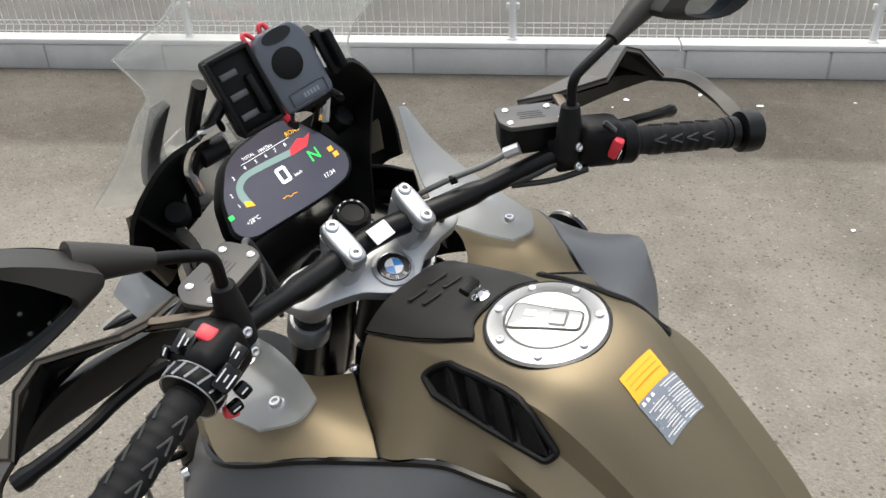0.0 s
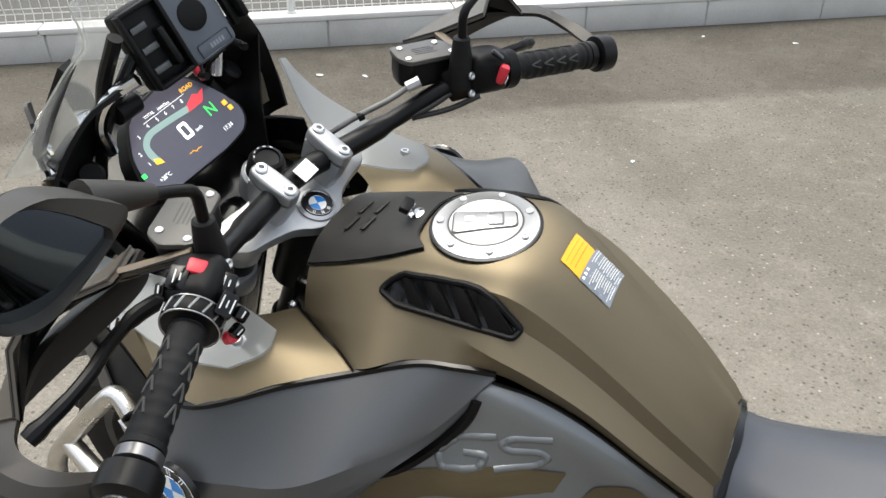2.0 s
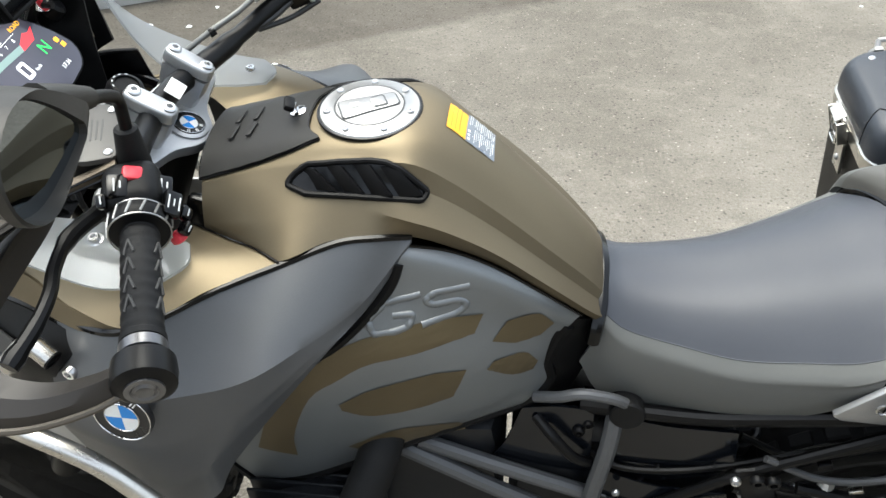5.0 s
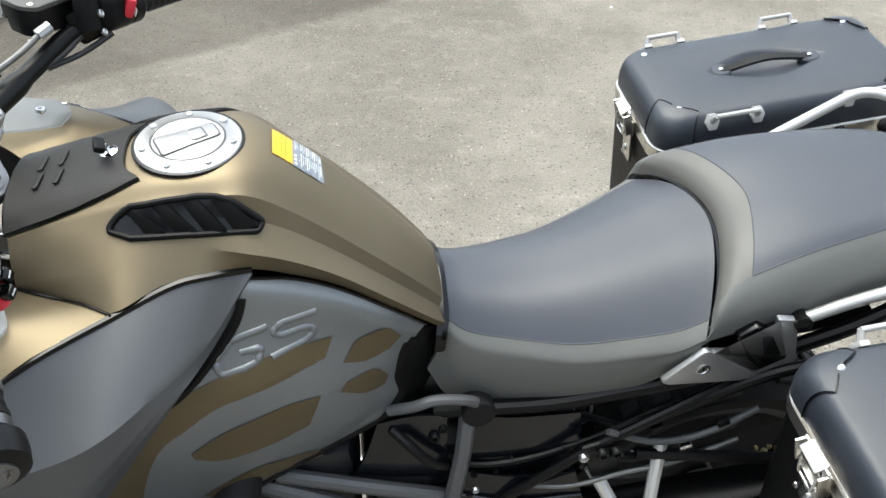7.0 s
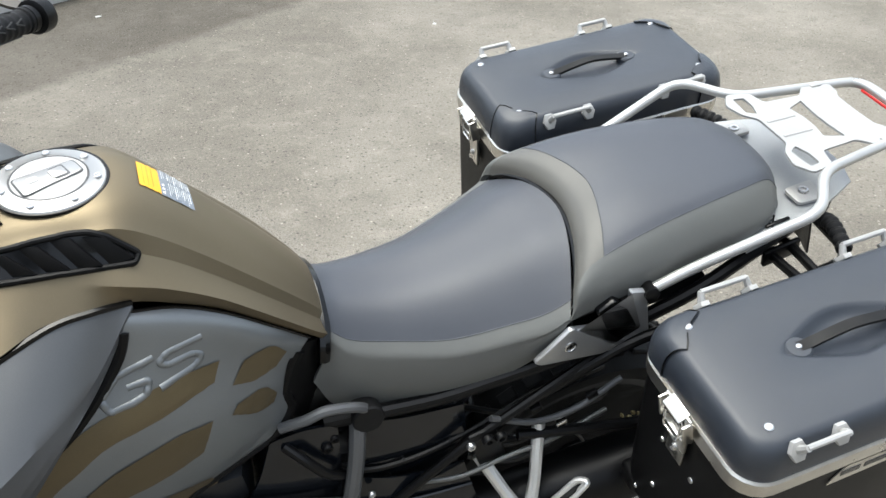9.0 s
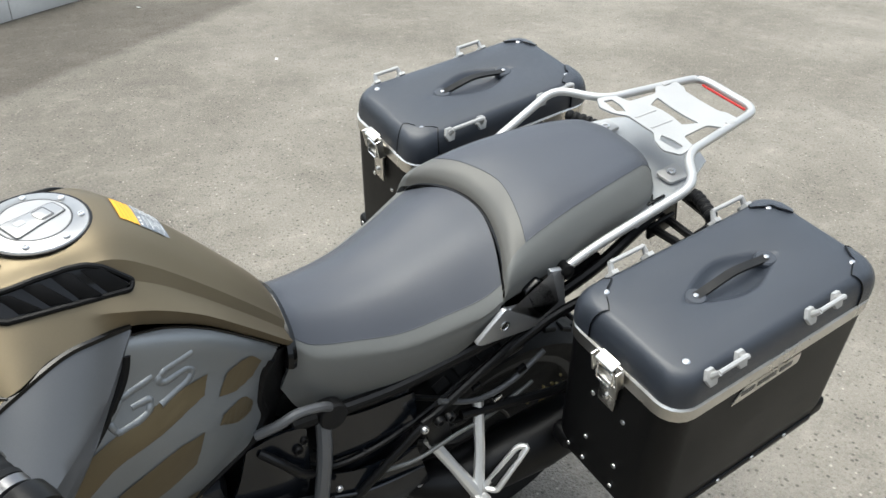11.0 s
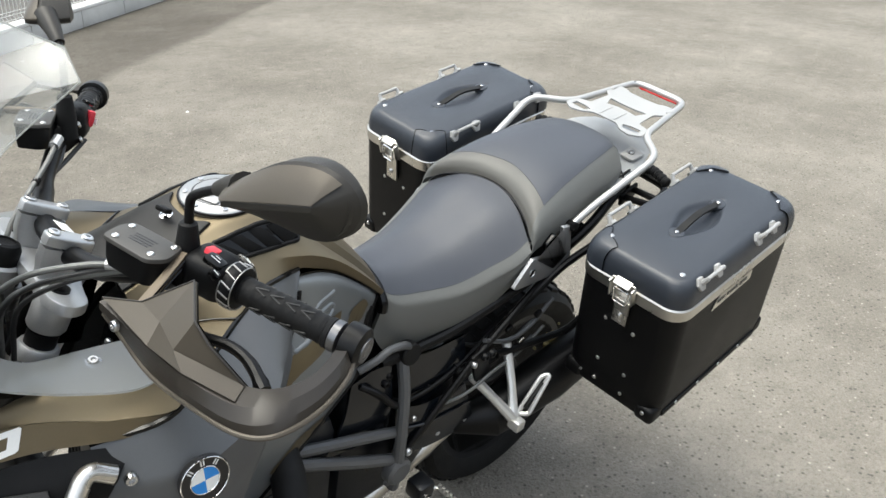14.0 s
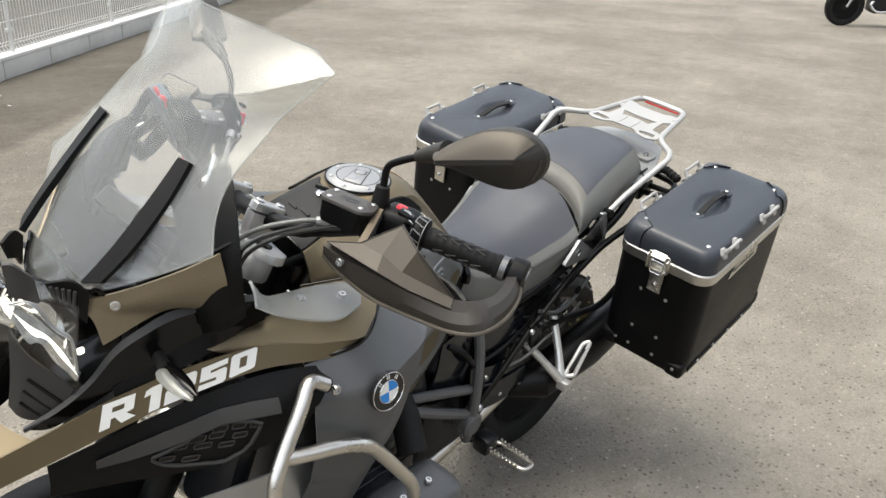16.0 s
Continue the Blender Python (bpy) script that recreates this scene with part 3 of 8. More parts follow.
bike = thing("motorcycle", BIKE, "bronze and black adventure touring motorcycle leaning on its side stand", "motorcycle")


def halves(sections, crease=None):
    """Grid rails over a body that is alike on both sides: sections of (x, [(y, z, dx)...]) from the middle outwards.
    crease: the number of the point at which the section turns sharply."""
    rails = []
    for x, prof in sections:
        if crease:
            a, b, c = (np.array(prof[crease + k]) for k in (-1, 0, 1))
            prof = prof[:crease] + [tuple(b + (a - b) * 0.10), tuple(b), tuple(b + (c - b) * 0.10)] + prof[crease + 1:]
        left = [(x + (q[2] if len(q) > 2 else 0), q[0], q[1]) for q in prof]
        right = [(a, -b, c) for a, b, c in left[:0:-1]]
        rails.append(right + left)
    return rails


# fuel tank: from the lid in front of the filler to the seat
TANK = [
    (0.205, [(0.0, 1.098), (0.05, 1.094), (0.082, 1.080), (0.098, 1.055), (0.108, 1.030), (0.112, 1.005)]),
    (0.150, [(0.0, 1.113), (0.048, 1.110), (0.078, 1.098), (0.100, 1.082), (0.128, 1.055), (0.146, 1.022)]),
    (0.085, [(0.0, 1.131), (0.050, 1.128), (0.080, 1.115), (0.105, 1.096), (0.142, 1.072), (0.180, 1.048)]),
    (0.030, [(0.0, 1.142), (0.055, 1.140), (0.082, 1.128), (0.102, 1.104), (0.128, 1.080), (0.152, 1.058)]),
    (-0.020, [(0.0, 1.147), (0.058, 1.144), (0.086, 1.130), (0.102, 1.106), (0.124, 1.082), (0.142, 1.060)]),
    (-0.068, [(0.0, 1.146), (0.050, 1.143), (0.086, 1.128), (0.099, 1.102), (0.130, 1.076), (0.128, 1.050)]),
    (-0.112, [(0.0, 1.127), (0.044, 1.121), (0.080, 1.099), (0.093, 1.078), (0.128, 1.059), (0.121, 1.030)]),
    (-0.170, [(0.0, 1.076), (0.040, 1.068), (0.073, 1.047), (0.084, 1.028), (0.120, 1.020), (0.114, 0.997)]),
    (-0.240, [(0.0, 1.004), (0.038, 0.996), (0.068, 0.980), (0.078, 0.963), (0.111, 0.958), (0.107, 0.940)]),
    (-0.296, [(0.0, 0.940), (0.034, 0.935), (0.060, 0.921), (0.069, 0.906), (0.097, 0.901), (0.094, 0.887)]),
    (-0.318, [(0.0, 0.907), (0.032, 0.903), (0.056, 0.893), (0.064, 0.882), (0.086, 0.877), (0.086, 0.866)]),
]


def tank_grid(stations):
    """The tank's skin: each section has a sharp fold between its top and its sides."""
    prof = np.array([[(x, q[0], q[1]) for q in p] for x, p in TANK])
    lines = np.array([cr(prof[:, k], stations) for k in range(6)])
    rows = []
    for i in range(stations):
        L = lines[:, i]
        R = L * np.array((1, -1, 1))
        top = cr(np.array([R[2], R[1], L[0], L[1], L[2]]), 37)
        w = min(max((-0.035 - L[0][0]) / 0.06, 0), 1)                   # behind the vent the flank breaks into two bands
        sl = np.vstack([cr(L[2:5], 19) * (1 - w) + lin(L[2:5], 19) * w, lin(L[4:6], 7)[1:]])
        sr = (sl * np.array((1, -1, 1)))[::-1]
        rows.append(np.vstack([sr[:-1], top, sl[1:]]))
    return np.array(rows).transpose(1, 0, 2)


TG = tank_grid(76)
for p in TG.reshape(-1, 3):                              # the far shoulder stands a little prouder
    if p[1] < -0.02 and p[0] < 0.03:
        p[2] += 0.026 * min((-p[1] - 0.02) / 0.05, 1) * min((0.03 - p[0]) / 0.06, 1) * min(max((p[0] + 0.33) / 0.08, 0), 1)
part("fuel_tank", sheet(TG, 0.006), BRONZE, bike, "matt bronze painted tank shell", 16)


def on_tank(x, y):
    """Height of the tank's skin and its outward normal near x, y."""
    fl = TG.reshape(-1, 3)
    k = np.argmin((fl[:, 0] - x) ** 2 + (fl[:, 1] - y) ** 2)
    nn = grid_normals(TG).reshape(-1, 3)[k]
    nn = nn if nn[2] > 0 else -nn
    return fl[k], nn


# filler cap on the tank
CAPM = axes((-0.002, -0.002, 1.1455), (0.02, 0, 1))
cap = part("filler_cap", lathe([(0.064, -0.008), (0.064, 0.0), (0.0625, 0.0018), (0.046, 0.0042), (0.045, 0.0048), (0.0445, 0.0035), (0.043, 0.0035), (0.0425, 0.005), (0.0005, 0.0055)], CAPM, 48), CAPALU, bike, "silver round filler cap with seven bolts")
for k in range(7):
    a = 2 * math.pi * (k + 0.3) / 7
    o = CAPM @ Vector((0.054 * math.cos(a), 0.054 * math.sin(a), 0.004))
    screw(cap, o, (0.02, 0, 1), BOLT, 0.0046, 0.0016)
part("flap", prism(rounded([(-0.036, -0.013), (0.000, -0.015), (0.036, -0.019), (0.038, 0.019), (0.000, 0.015), (-0.036, 0.013)], 0.006), 0.0020, CAPM @ pose(0, 0, 0.005, 0, 0, 25), 0.0008), CAPALU, cap)
part("flap_gap", tube([CAPM @ pose(0, 0, 0.0055, 0, 0, 25) @ Vector((x, y, 0)) for x, y in rounded([(-0.037, -0.014), (0.000, -0.016), (0.037, -0.020), (0.039, 0.020), (0.000, 0.016), (-0.037, 0.014)], 0.006)], 0.0009, 5, True), FRAMEGREY, cap)
part("disc_gap", tube([CAPM @ Vector((0.0438 * math.cos(a), 0.0438 * math.sin(a), 0.0042)) for a in np.linspace(0, 2 * math.pi, 49)[:-1]], 0.0009, 5, True), FRAMEGREY, cap)
part("thumb_recess", prism(rounded([(-0.022, -0.012), (-0.004, -0.012), (-0.004, 0.012), (-0.022, 0.012)], 0.003), 0.0006, CAPM @ pose(0, 0, 0.0070, 0, 0, 25), 0.0), FRAMEGREY, cap)
part("lock_cover", prism(rounded([(-0.010, -0.009), (0.008, -0.009), (0.008, 0.009), (-0.010, 0.009)], 0.003), 0.0016, CAPM @ pose(-0.009, -0.004, 0.0070, 0, 0, 25), 0.001), CAPALU, cap)
part("mark_plate", prism([(-0.006, -0.005), (0.006, -0.005), (0.006, 0.005), (-0.006, 0.005)], 0.0004, CAPM @ pose(0.018, 0.004, 0.0071, 0, 0, 25)), ALU, cap)
part("rim_gap", tube([CAPM @ Vector((0.0652 * math.cos(a), 0.0652 * math.sin(a), -0.001)) for a in np.linspace(0, 2 * math.pi, 49)[:-1]], 0.0022, 6, True), SHINY, cap)


def tank_patch(rows, lift, n=16, m=10, soft=True):
    """A sheet that follows the tank's skin under plan points (x, y)."""
    g = grid_of([[(x, y, 0) for x, y in r] for r in rows], n, m, soft)
    for p in g.reshape(-1, 3):
        fl = TG.reshape(-1, 3)
        d = (fl[:, 0] - p[0]) ** 2 + (fl[:, 1] - p[1]) ** 2
        k = np.argsort(d)[:6]
        w = 1 / (d[k] + 1e-7)
        p[2] = (fl[k, 2] * w).sum() / w.sum() + lift
    return g


# black storage lid in front of the cap
LIDG = tank_patch([[(0.208, -0.078), (0.212, -0.03), (0.212, 0.03), (0.208, 0.078)],
                   [(0.150, -0.074), (0.150, -0.03), (0.150, 0.03), (0.150, 0.074)],
                   [(0.094, -0.066), (0.096, -0.03), (0.096, 0.03), (0.094, 0.066)],
                   [(0.052, -0.055), (0.072, -0.028), (0.072, 0.028), (0.052, 0.055)]], 0.005, 20, 16)
lid = part("storage_lid", sheet(LIDG, 0.008), LIDPLASTIC, bike, "black plastic storage lid on the tank")
edge = [tuple(p) for p in np.vstack([LIDG[:, 0], LIDG[-1, 1:], LIDG[-2::-1, -1], LIDG[0, -2:0:-1]])]
part("lid_gap", tube([(x, y, z - 0.003) for x, y, z in edge], 0.0022, 6, True), SHINY, lid)
LM = axes((0.160, 0.0, 1.1165), (0.27, 0, 1))
for dx, dy in ((-0.012, -0.03), (-0.012, 0.005), (0.014, -0.03), (0.014, 0.005)):
    part("raised_bar", prism(rounded([(-0.0035, 0), (0.0035, 0), (0.0075, 0.026), (0.0005, 0.026)], 0.002), 0.0016, LM @ pose(dx, dy, 0, 0, 0, 0), 0.0005), LIDPLASTIC, lid)
LOCK = axes((0.092, -0.004, 1.134), (0.2, 0, 1))
part("lock_barrel", lathe([(0.011, -0.004), (0.011, 0.002), (0.009, 0.003)], LOCK, 20), CHROME, lid)
key = thing("ignition_key", BIKE, "short black key standing in the tank lid lock", "key")
part("blade", rbox(0.002, 0.008, 0.012, 0.0005, LOCK @ pose(0, 0, 0.007)), CHROME, key)
part("bow", rbox(0.009, 0.026, 0.014, 0.003, LOCK @ pose(0.004, 0.008, 0.018, 0, 55, 12)), PLASTIC, key)

# warning stickers behind the cap
SG = tank_patch([[(-0.100, -0.039), (-0.100, 0.015)], [(-0.1235, -0.036), (-0.1235, 0.019)]], 0.0012, 8, 8)
st1 = part("warning_sticker", sheet(SG, 0), ORANGE, bike, "orange warning sticker")
SG2 = tank_patch([[(-0.1235, -0.042), (-0.1235, 0.020)], [(-0.158, -0.046), (-0.160, 0.019)]], 0.0012, 8, 8)
st2 = part("notice_sticker", sheet(SG2, 0), STICKER, bike, "grey notice sticker with fine print")
FAINT = surface("dull orange print", (0.72, 0.28, 0.01), 0.5)
for r in range(3):
    a = -0.105 - 0.005 * r
    part("print_line", sheet(tank_patch([[(a, -0.033), (a, 0.012)], [(a - 0.001, -0.033), (a - 0.001, 0.012)]], 0.002, 6, 2), 0), FAINT, st1)
for r in range(14):
    a = -0.1265 - 0.0023 * r
    for c, (y0, y1) in enumerate(((-0.042, -0.014 - 0.004 * (r % 2)), (-0.011, 0.016 - 0.005 * ((r * 7) % 3)))):
        if r < 2 and c == 1:
            continue
        part("print_line", sheet(tank_patch([[(a, y0), (a, y1)], [(a - 0.0009, y0), (a - 0.0009, y1)]], 0.0019, 5, 2), 0), PRINT, st2)
for y in (-0.002, 0.006, 0.013):
    part("print_mark", sheet(tank_patch([[(-0.1255, y), (-0.1255, y + 0.003)], [(-0.1285, y - 0.001), (-0.1285, y + 0.004)]], 0.002, 4, 3), 0), WHITE, st2)

# air vents let into the tank's shoulders
TN = grid_normals(TG).reshape(-1, 3)
TF = TG.reshape(-1, 3)


def skin_at(x, z, lift):
    """The left shoulder's point at that length and height, moved out by lift."""
    ok = TF[:, 1] > 0.04
    d = np.where(ok, (TF[:, 0] - x) ** 2 + (TF[:, 2] - z) ** 2, 9)
    k = np.argsort(d)[:5]
    w = 1 / (d[k] + 1e-7)
    p, q = (TF[k] * w[:, None]).sum(0) / w.sum(), (TN[k] * w[:, None]).sum(0)
    q = q / np.linalg.norm(q)
    q = q if q[1] > 0 else -q
    return tuple(np.array((x, p[1], z)) + q * lift)


VENT = [(0.088, 1.099), (0.078, 1.109), (0.062, 1.119), (0.030, 1.125), (-0.010, 1.130), (-0.038, 1.130), (-0.054, 1.124), (-0.085, 1.097), (-0.080, 1.091), (0.000, 1.096), (0.060, 1.095)]
VTOP = VENT[:8]
VBOT = [VENT[0], VENT[10], VENT[9], VENT[8], VENT[7]]
for sy in (1, -1):
    flip = mirrored if sy < 0 else (lambda q: q)
    outl = fillet([(x, 0, z) for x, z in VENT], 0.006, 4, True)
    vent = part("air_vent", flip(tube([skin_at(p.x, p.z, 0.002) for p in outl], 0.0040, 8, True)), PLASTIC, bike, "black plastic vent surround")
    xs = np.linspace(0.084, -0.082, 30)
    zt = np.interp(-xs, [-q[0] for q in VTOP], [q[1] for q in VTOP])
    zb = np.interp(-xs, [-q[0] for q in VBOT], [q[1] for q in VBOT])
    g = np.array([[skin_at(x, a + (b - a) * t, 0.0010) for t in np.linspace(0, 1, 7)] for x, a, b in zip(xs, zt, zb)])
    part("recess", flip(sheet(g, 0)), SHINY, vent)
    # slanted fins: each a blade that rises towards the rear and throws a dark slot behind it
    for k in range(4):
        x0 = 0.062 - 0.034 * k
        za, zc = np.interp(-x0, [-q[0] for q in VTOP], [q[1] for q in VTOP]) - 0.003, np.interp(-(x0 - 0.030), [-q[0] for q in VBOT], [q[1] for q in VBOT]) + 0.003
        lo_a, lo_c = np.array(skin_at(x0 + 0.012, za, 0.0015)), np.array(skin_at(x0 - 0.014, zc, 0.0015))
        hi_a, hi_c = np.array(skin_at(x0 - 0.010, za, 0.0062)), np.array(skin_at(x0 - 0.038, zc, 0.0062))
        dn = np.array((-0.002, -0.004, -0.004))
        fin = wedge([tuple(q + dn) for q in (lo_a, hi_a, hi_c, lo_c)], [tuple(q) for q in (lo_a, hi_a, hi_c, lo_c)], Matrix(), 0.0006)
        part("louvre", flip(fin), PLASTIC, vent)

# bronze front fairing panel beside the steering head, running ahead to the beak
UPPER = [[(0.223, 0.100, 1.024), (0.165, 0.135, 1.036), (0.120, 0.160, 1.044), (0.086, 0.182, 1.046)],
         [(0.250, 0.140, 1.037), (0.215, 0.168, 1.050), (0.190, 0.195, 1.055), (0.160, 0.232, 1.044)],
         [(0.302, 0.166, 1.049), (0.280, 0.190, 1.054), (0.255, 0.225, 1.054), (0.232, 0.282, 1.030)],
         [(0.400, 0.165, 1.050), (0.370, 0.190, 1.052), (0.345, 0.215, 1.048), (0.310, 0.262, 1.034)],
         [(0.480, 0.150, 1.035), (0.470, 0.165, 1.035), (0.455, 0.178, 1.032), (0.420, 0.205, 1.036)]]
LOWER = [[(0.236, 0.283, 1.028), (0.310, 0.264, 1.034), (0.400, 0.214, 1.040), (0.500, 0.172, 1.020), (0.600, 0.138, 0.990), (0.700, 0.110, 0.952), (0.800, 0.080, 0.915), (0.900, 0.030, 0.880)],
         [(0.250, 0.288, 1.015), (0.315, 0.272, 1.010), (0.410, 0.228, 1.006), (0.510, 0.186, 0.978), (0.610, 0.150, 0.940), (0.710, 0.118, 0.902), (0.805, 0.085, 0.868), (0.905, 0.030, 0.840)]]
for sy in (1, -1):
    a, b = skin(UPPER, 20, 24, -0.004), skin(LOWER, 40, 8, 0.004)
    if sy < 0:
        a, b = mirrored(a), mirrored(b)
    part("fairing_top", a, BRONZE, bike, "matt bronze fairing panel")
    sp = part("fairing_side", b, BRONZE, bike, "bronze fairing side with pale model number")
    if sy > 0:
        side_panel = sp
    seam = [(0.223, 0.100, 1.0265), (0.165, 0.1355, 1.0385), (0.120, 0.1605, 1.0465), (0.086, 0.1825, 1.0485)]
    sg = tube(cr(seam, 16), 0.0016, 6)
    part("panel_seam", mirrored(sg) if sy < 0 else sg, SHINY, bike)

# model number on the fairing side, following its curve
LR = [cr(r, 200) for r in LOWER]


def on_fairing(u, v, lift):
    """Point of the fairing's side at length u (x of the upper edge) and height v from its lower edge, moved out by lift."""
    q = []
    for r in LR:
        q.append(np.array([np.interp(u, r[:, 0], r[:, k]) for k in range(3)]))
    p = q[1] + (q[0] - q[1]) * v
    t = q[0] - q[1]
    e = np.array([np.interp(u + 0.01, LR[0][:, 0], LR[0][:, k]) for k in range(3)]) - q[0]
    nn = np.cross(t, e)
    nn /= np.linalg.norm(nn)
    nn = nn if nn[1] > 0 else -nn
    return p + nn * lift


GLYPHS = {
    "R": ([(0, 0), (0, 1), (0.92, 1), (0.92, 0.42), (0.72, 0.36), (1.0, 0.10), (0.62, 0.02), (0.40, 0.34), (0.30, 0.32), (0.30, 0)], [[(0.30, 0.56), (0.30, 0.76), (0.64, 0.76), (0.64, 0.56)]]),
    "1": ([(0.38, 0), (0.38, 0.72), (0, 0.68), (0.06, 0.92), (0.42, 1), (1, 1), (1, 0)], []),
    "2": ([(0, 0), (0, 0.50), (0.08, 0.60), (0.62, 0.60), (0.62, 0.76), (0, 0.76), (0, 1), (0.92, 1), (1, 0.92), (1, 0.44), (0.92, 0.36), (0.36, 0.36), (0.36, 0.24), (1, 0.24), (1, 0)], []),
    "5": ([(0, 0), (0, 0.24), (0.62, 0.24), (0.62, 0.38), (0.02, 0.38), (0.02, 1), (1, 1), (1, 0.76), (0.38, 0.76), (0.38, 0.64), (0.92, 0.64), (1, 0.55), (1, 0.10), (0.92, 0)], []),
    "0": ([(0, 0.06), (0, 0.92), (0.08, 1), (0.92, 1), (1, 0.92), (1, 0.06), (0.92, 0), (0.08, 0)], [[(0.36, 0.26), (0.36, 0.74), (0.64, 0.74), (0.64, 0.26)]])}


def fairing_word(ch, x0, x1, lean=0.012):
    """One block figure from length x0 to x1 on the fairing's side."""
    out, hol = GLYPHS[ch]
    v, f = prism(out, 1.0, Matrix(), 0.0, hol) if hol else prism(out, 1.0)
    w = []
    for x, y, z in v:
        u = x0 + (x1 - x0) * x + lean * (0.5 - y)
        c = np.interp(u, [0.40, 0.47, 0.56, 0.63], [0.64, 0.40, 0.45, 0.62])
        w.append(tuple(on_fairing(u, c + 0.78 * (y - 0.5), 0.0012 + 0.0006 * z)))
    return part("model_number", (w, f), WHITE, side_panel, "pale block lettering")


for ch, x0, x1 in (("R", 0.628, 0.580), ("1", 0.571, 0.547), ("2", 0.541, 0.499), ("5", 0.494, 0.455), ("0", 0.450, 0.412)):
    fairing_word(ch, x0, x1)

# charcoal side panels with the round badge
DARK = [[(0.345, 0.255, 1.005), (0.247, 0.286, 1.024), (0.150, 0.228, 1.040), (0.084, 0.184, 1.043), (0.020, 0.155, 1.056), (-0.025, 0.144, 1.057), (-0.067, 0.130, 1.050)],
        [(0.352, 0.295, 0.955), (0.255, 0.338, 0.965), (0.165, 0.322, 0.966), (0.098, 0.304, 0.980), (0.040, 0.248, 0.985), (-0.012, 0.194, 0.996), (-0.067, 0.134, 1.048)],
        [(0.358, 0.318, 0.880), (0.258, 0.350, 0.890), (0.178, 0.330, 0.890), (0.110, 0.311, 0.926), (0.040, 0.255, 0.966), (-0.021, 0.184, 0.990), (-0.067, 0.135, 1.047)],
        [(0.350, 0.305, 0.780), (0.265, 0.338, 0.775), (0.195, 0.330, 0.800), (0.140, 0.318, 0.868), (0.037, 0.254, 0.956), (-0.021, 0.183, 0.987), (-0.067, 0.135, 1.0465)],
        [(0.330, 0.260, 0.680), (0.270, 0.305, 0.655), (0.205, 0.298, 0.690), (0.156, 0.296, 0.790), (0.035, 0.250, 0.950), (-0.021, 0.181, 0.984), (-0.067, 0.135, 1.046)]]
DG = grid_of(DARK, 40, 29, False)
DGR = DG.copy()
for i in range(40):
    for j in range(29):
        k = math.exp(-((DG[i, j, 0] - 0.10) / 0.095) ** 2) * max(math.sin(math.pi * j / 28), 0) ** 0.6
        DGR[i, j, 1:] += np.array((0.042 * k, 0.022 * k))
for sy in (1, -1):
    a = sheet(DG if sy > 0 else DGR, -0.004)
    part("side_panel", mirrored(a) if sy < 0 else a, CHARCOAL, bike, "charcoal satin side panel")
    e = tube([(x, y - 0.002, z) for x, y, z in DG[:, 0]], 0.0048, 6)
    part("edge_gap", mirrored(e) if sy < 0 else e, SHINY, bike)


def badge(o, normal, xdir, r, parent, m=None):
    """Round enamel emblem: black ring, four blue and white fields, silver rims."""
    m = m or axes(o, normal, xdir)
    b = part("round_badge", lathe([(r, -0.004), (r, 0.0025), (r * 0.96, 0.004), (r * 0.93, 0.004), (r * 0.92, 0.0032), (r * 0.60, 0.0032), (r * 0.59, 0.004), (r * 0.555, 0.004), (r * 0.55, 0.0032), (0.0003, 0.0032)], m, 40), ENAMEL, parent, "round enamel emblem in black, blue and white")
    for rr in (r * 0.955, r * 0.575):
        part("rim", tube([m @ Vector((rr * math.cos(a), rr * math.sin(a), 0.004)) for a in np.linspace(0, 2 * math.pi, 41)[:-1]], r * 0.022, 6, True), CHROME, b)
    for k in range(4):
        pts = [(0, 0)] + [(r * 0.55 * math.cos(a), r * 0.55 * math.sin(a)) for a in np.linspace(k * math.pi / 2, (k + 1) * math.pi / 2, 9)]
        part("field", prism(pts, 0.0006, m @ pose(0, 0, 0.0034)), BLUE if k % 2 == 0 else WHITE, b)
    for k in (-1, 0, 1):
        a = math.pi / 2 - k * 0.72
        for d in (-0.07, 0.07):
            part("ring_mark", rbox(r * 0.05, r * 0.22, 0.0006, 0, m @ pose(r * 0.77 * math.cos(a + d), r * 0.77 * math.sin(a + d), 0.0036, 0, 0, math.degrees(a) - 90)), WHITE, b)
    return b


badge((0.240, 0.353, 0.950), (0.12, 0.98, 0.10), (-1, 0.10, 0), 0.036, bike, axes((0.240, 0.3495, 0.956), (0.06, 1, 0.20), (-1, 0.1, 0.05)))
badge((0.240, -0.353, 0.952), (0.10, -1, 0.22), (1, 0.1, 0), 0.036, bike)

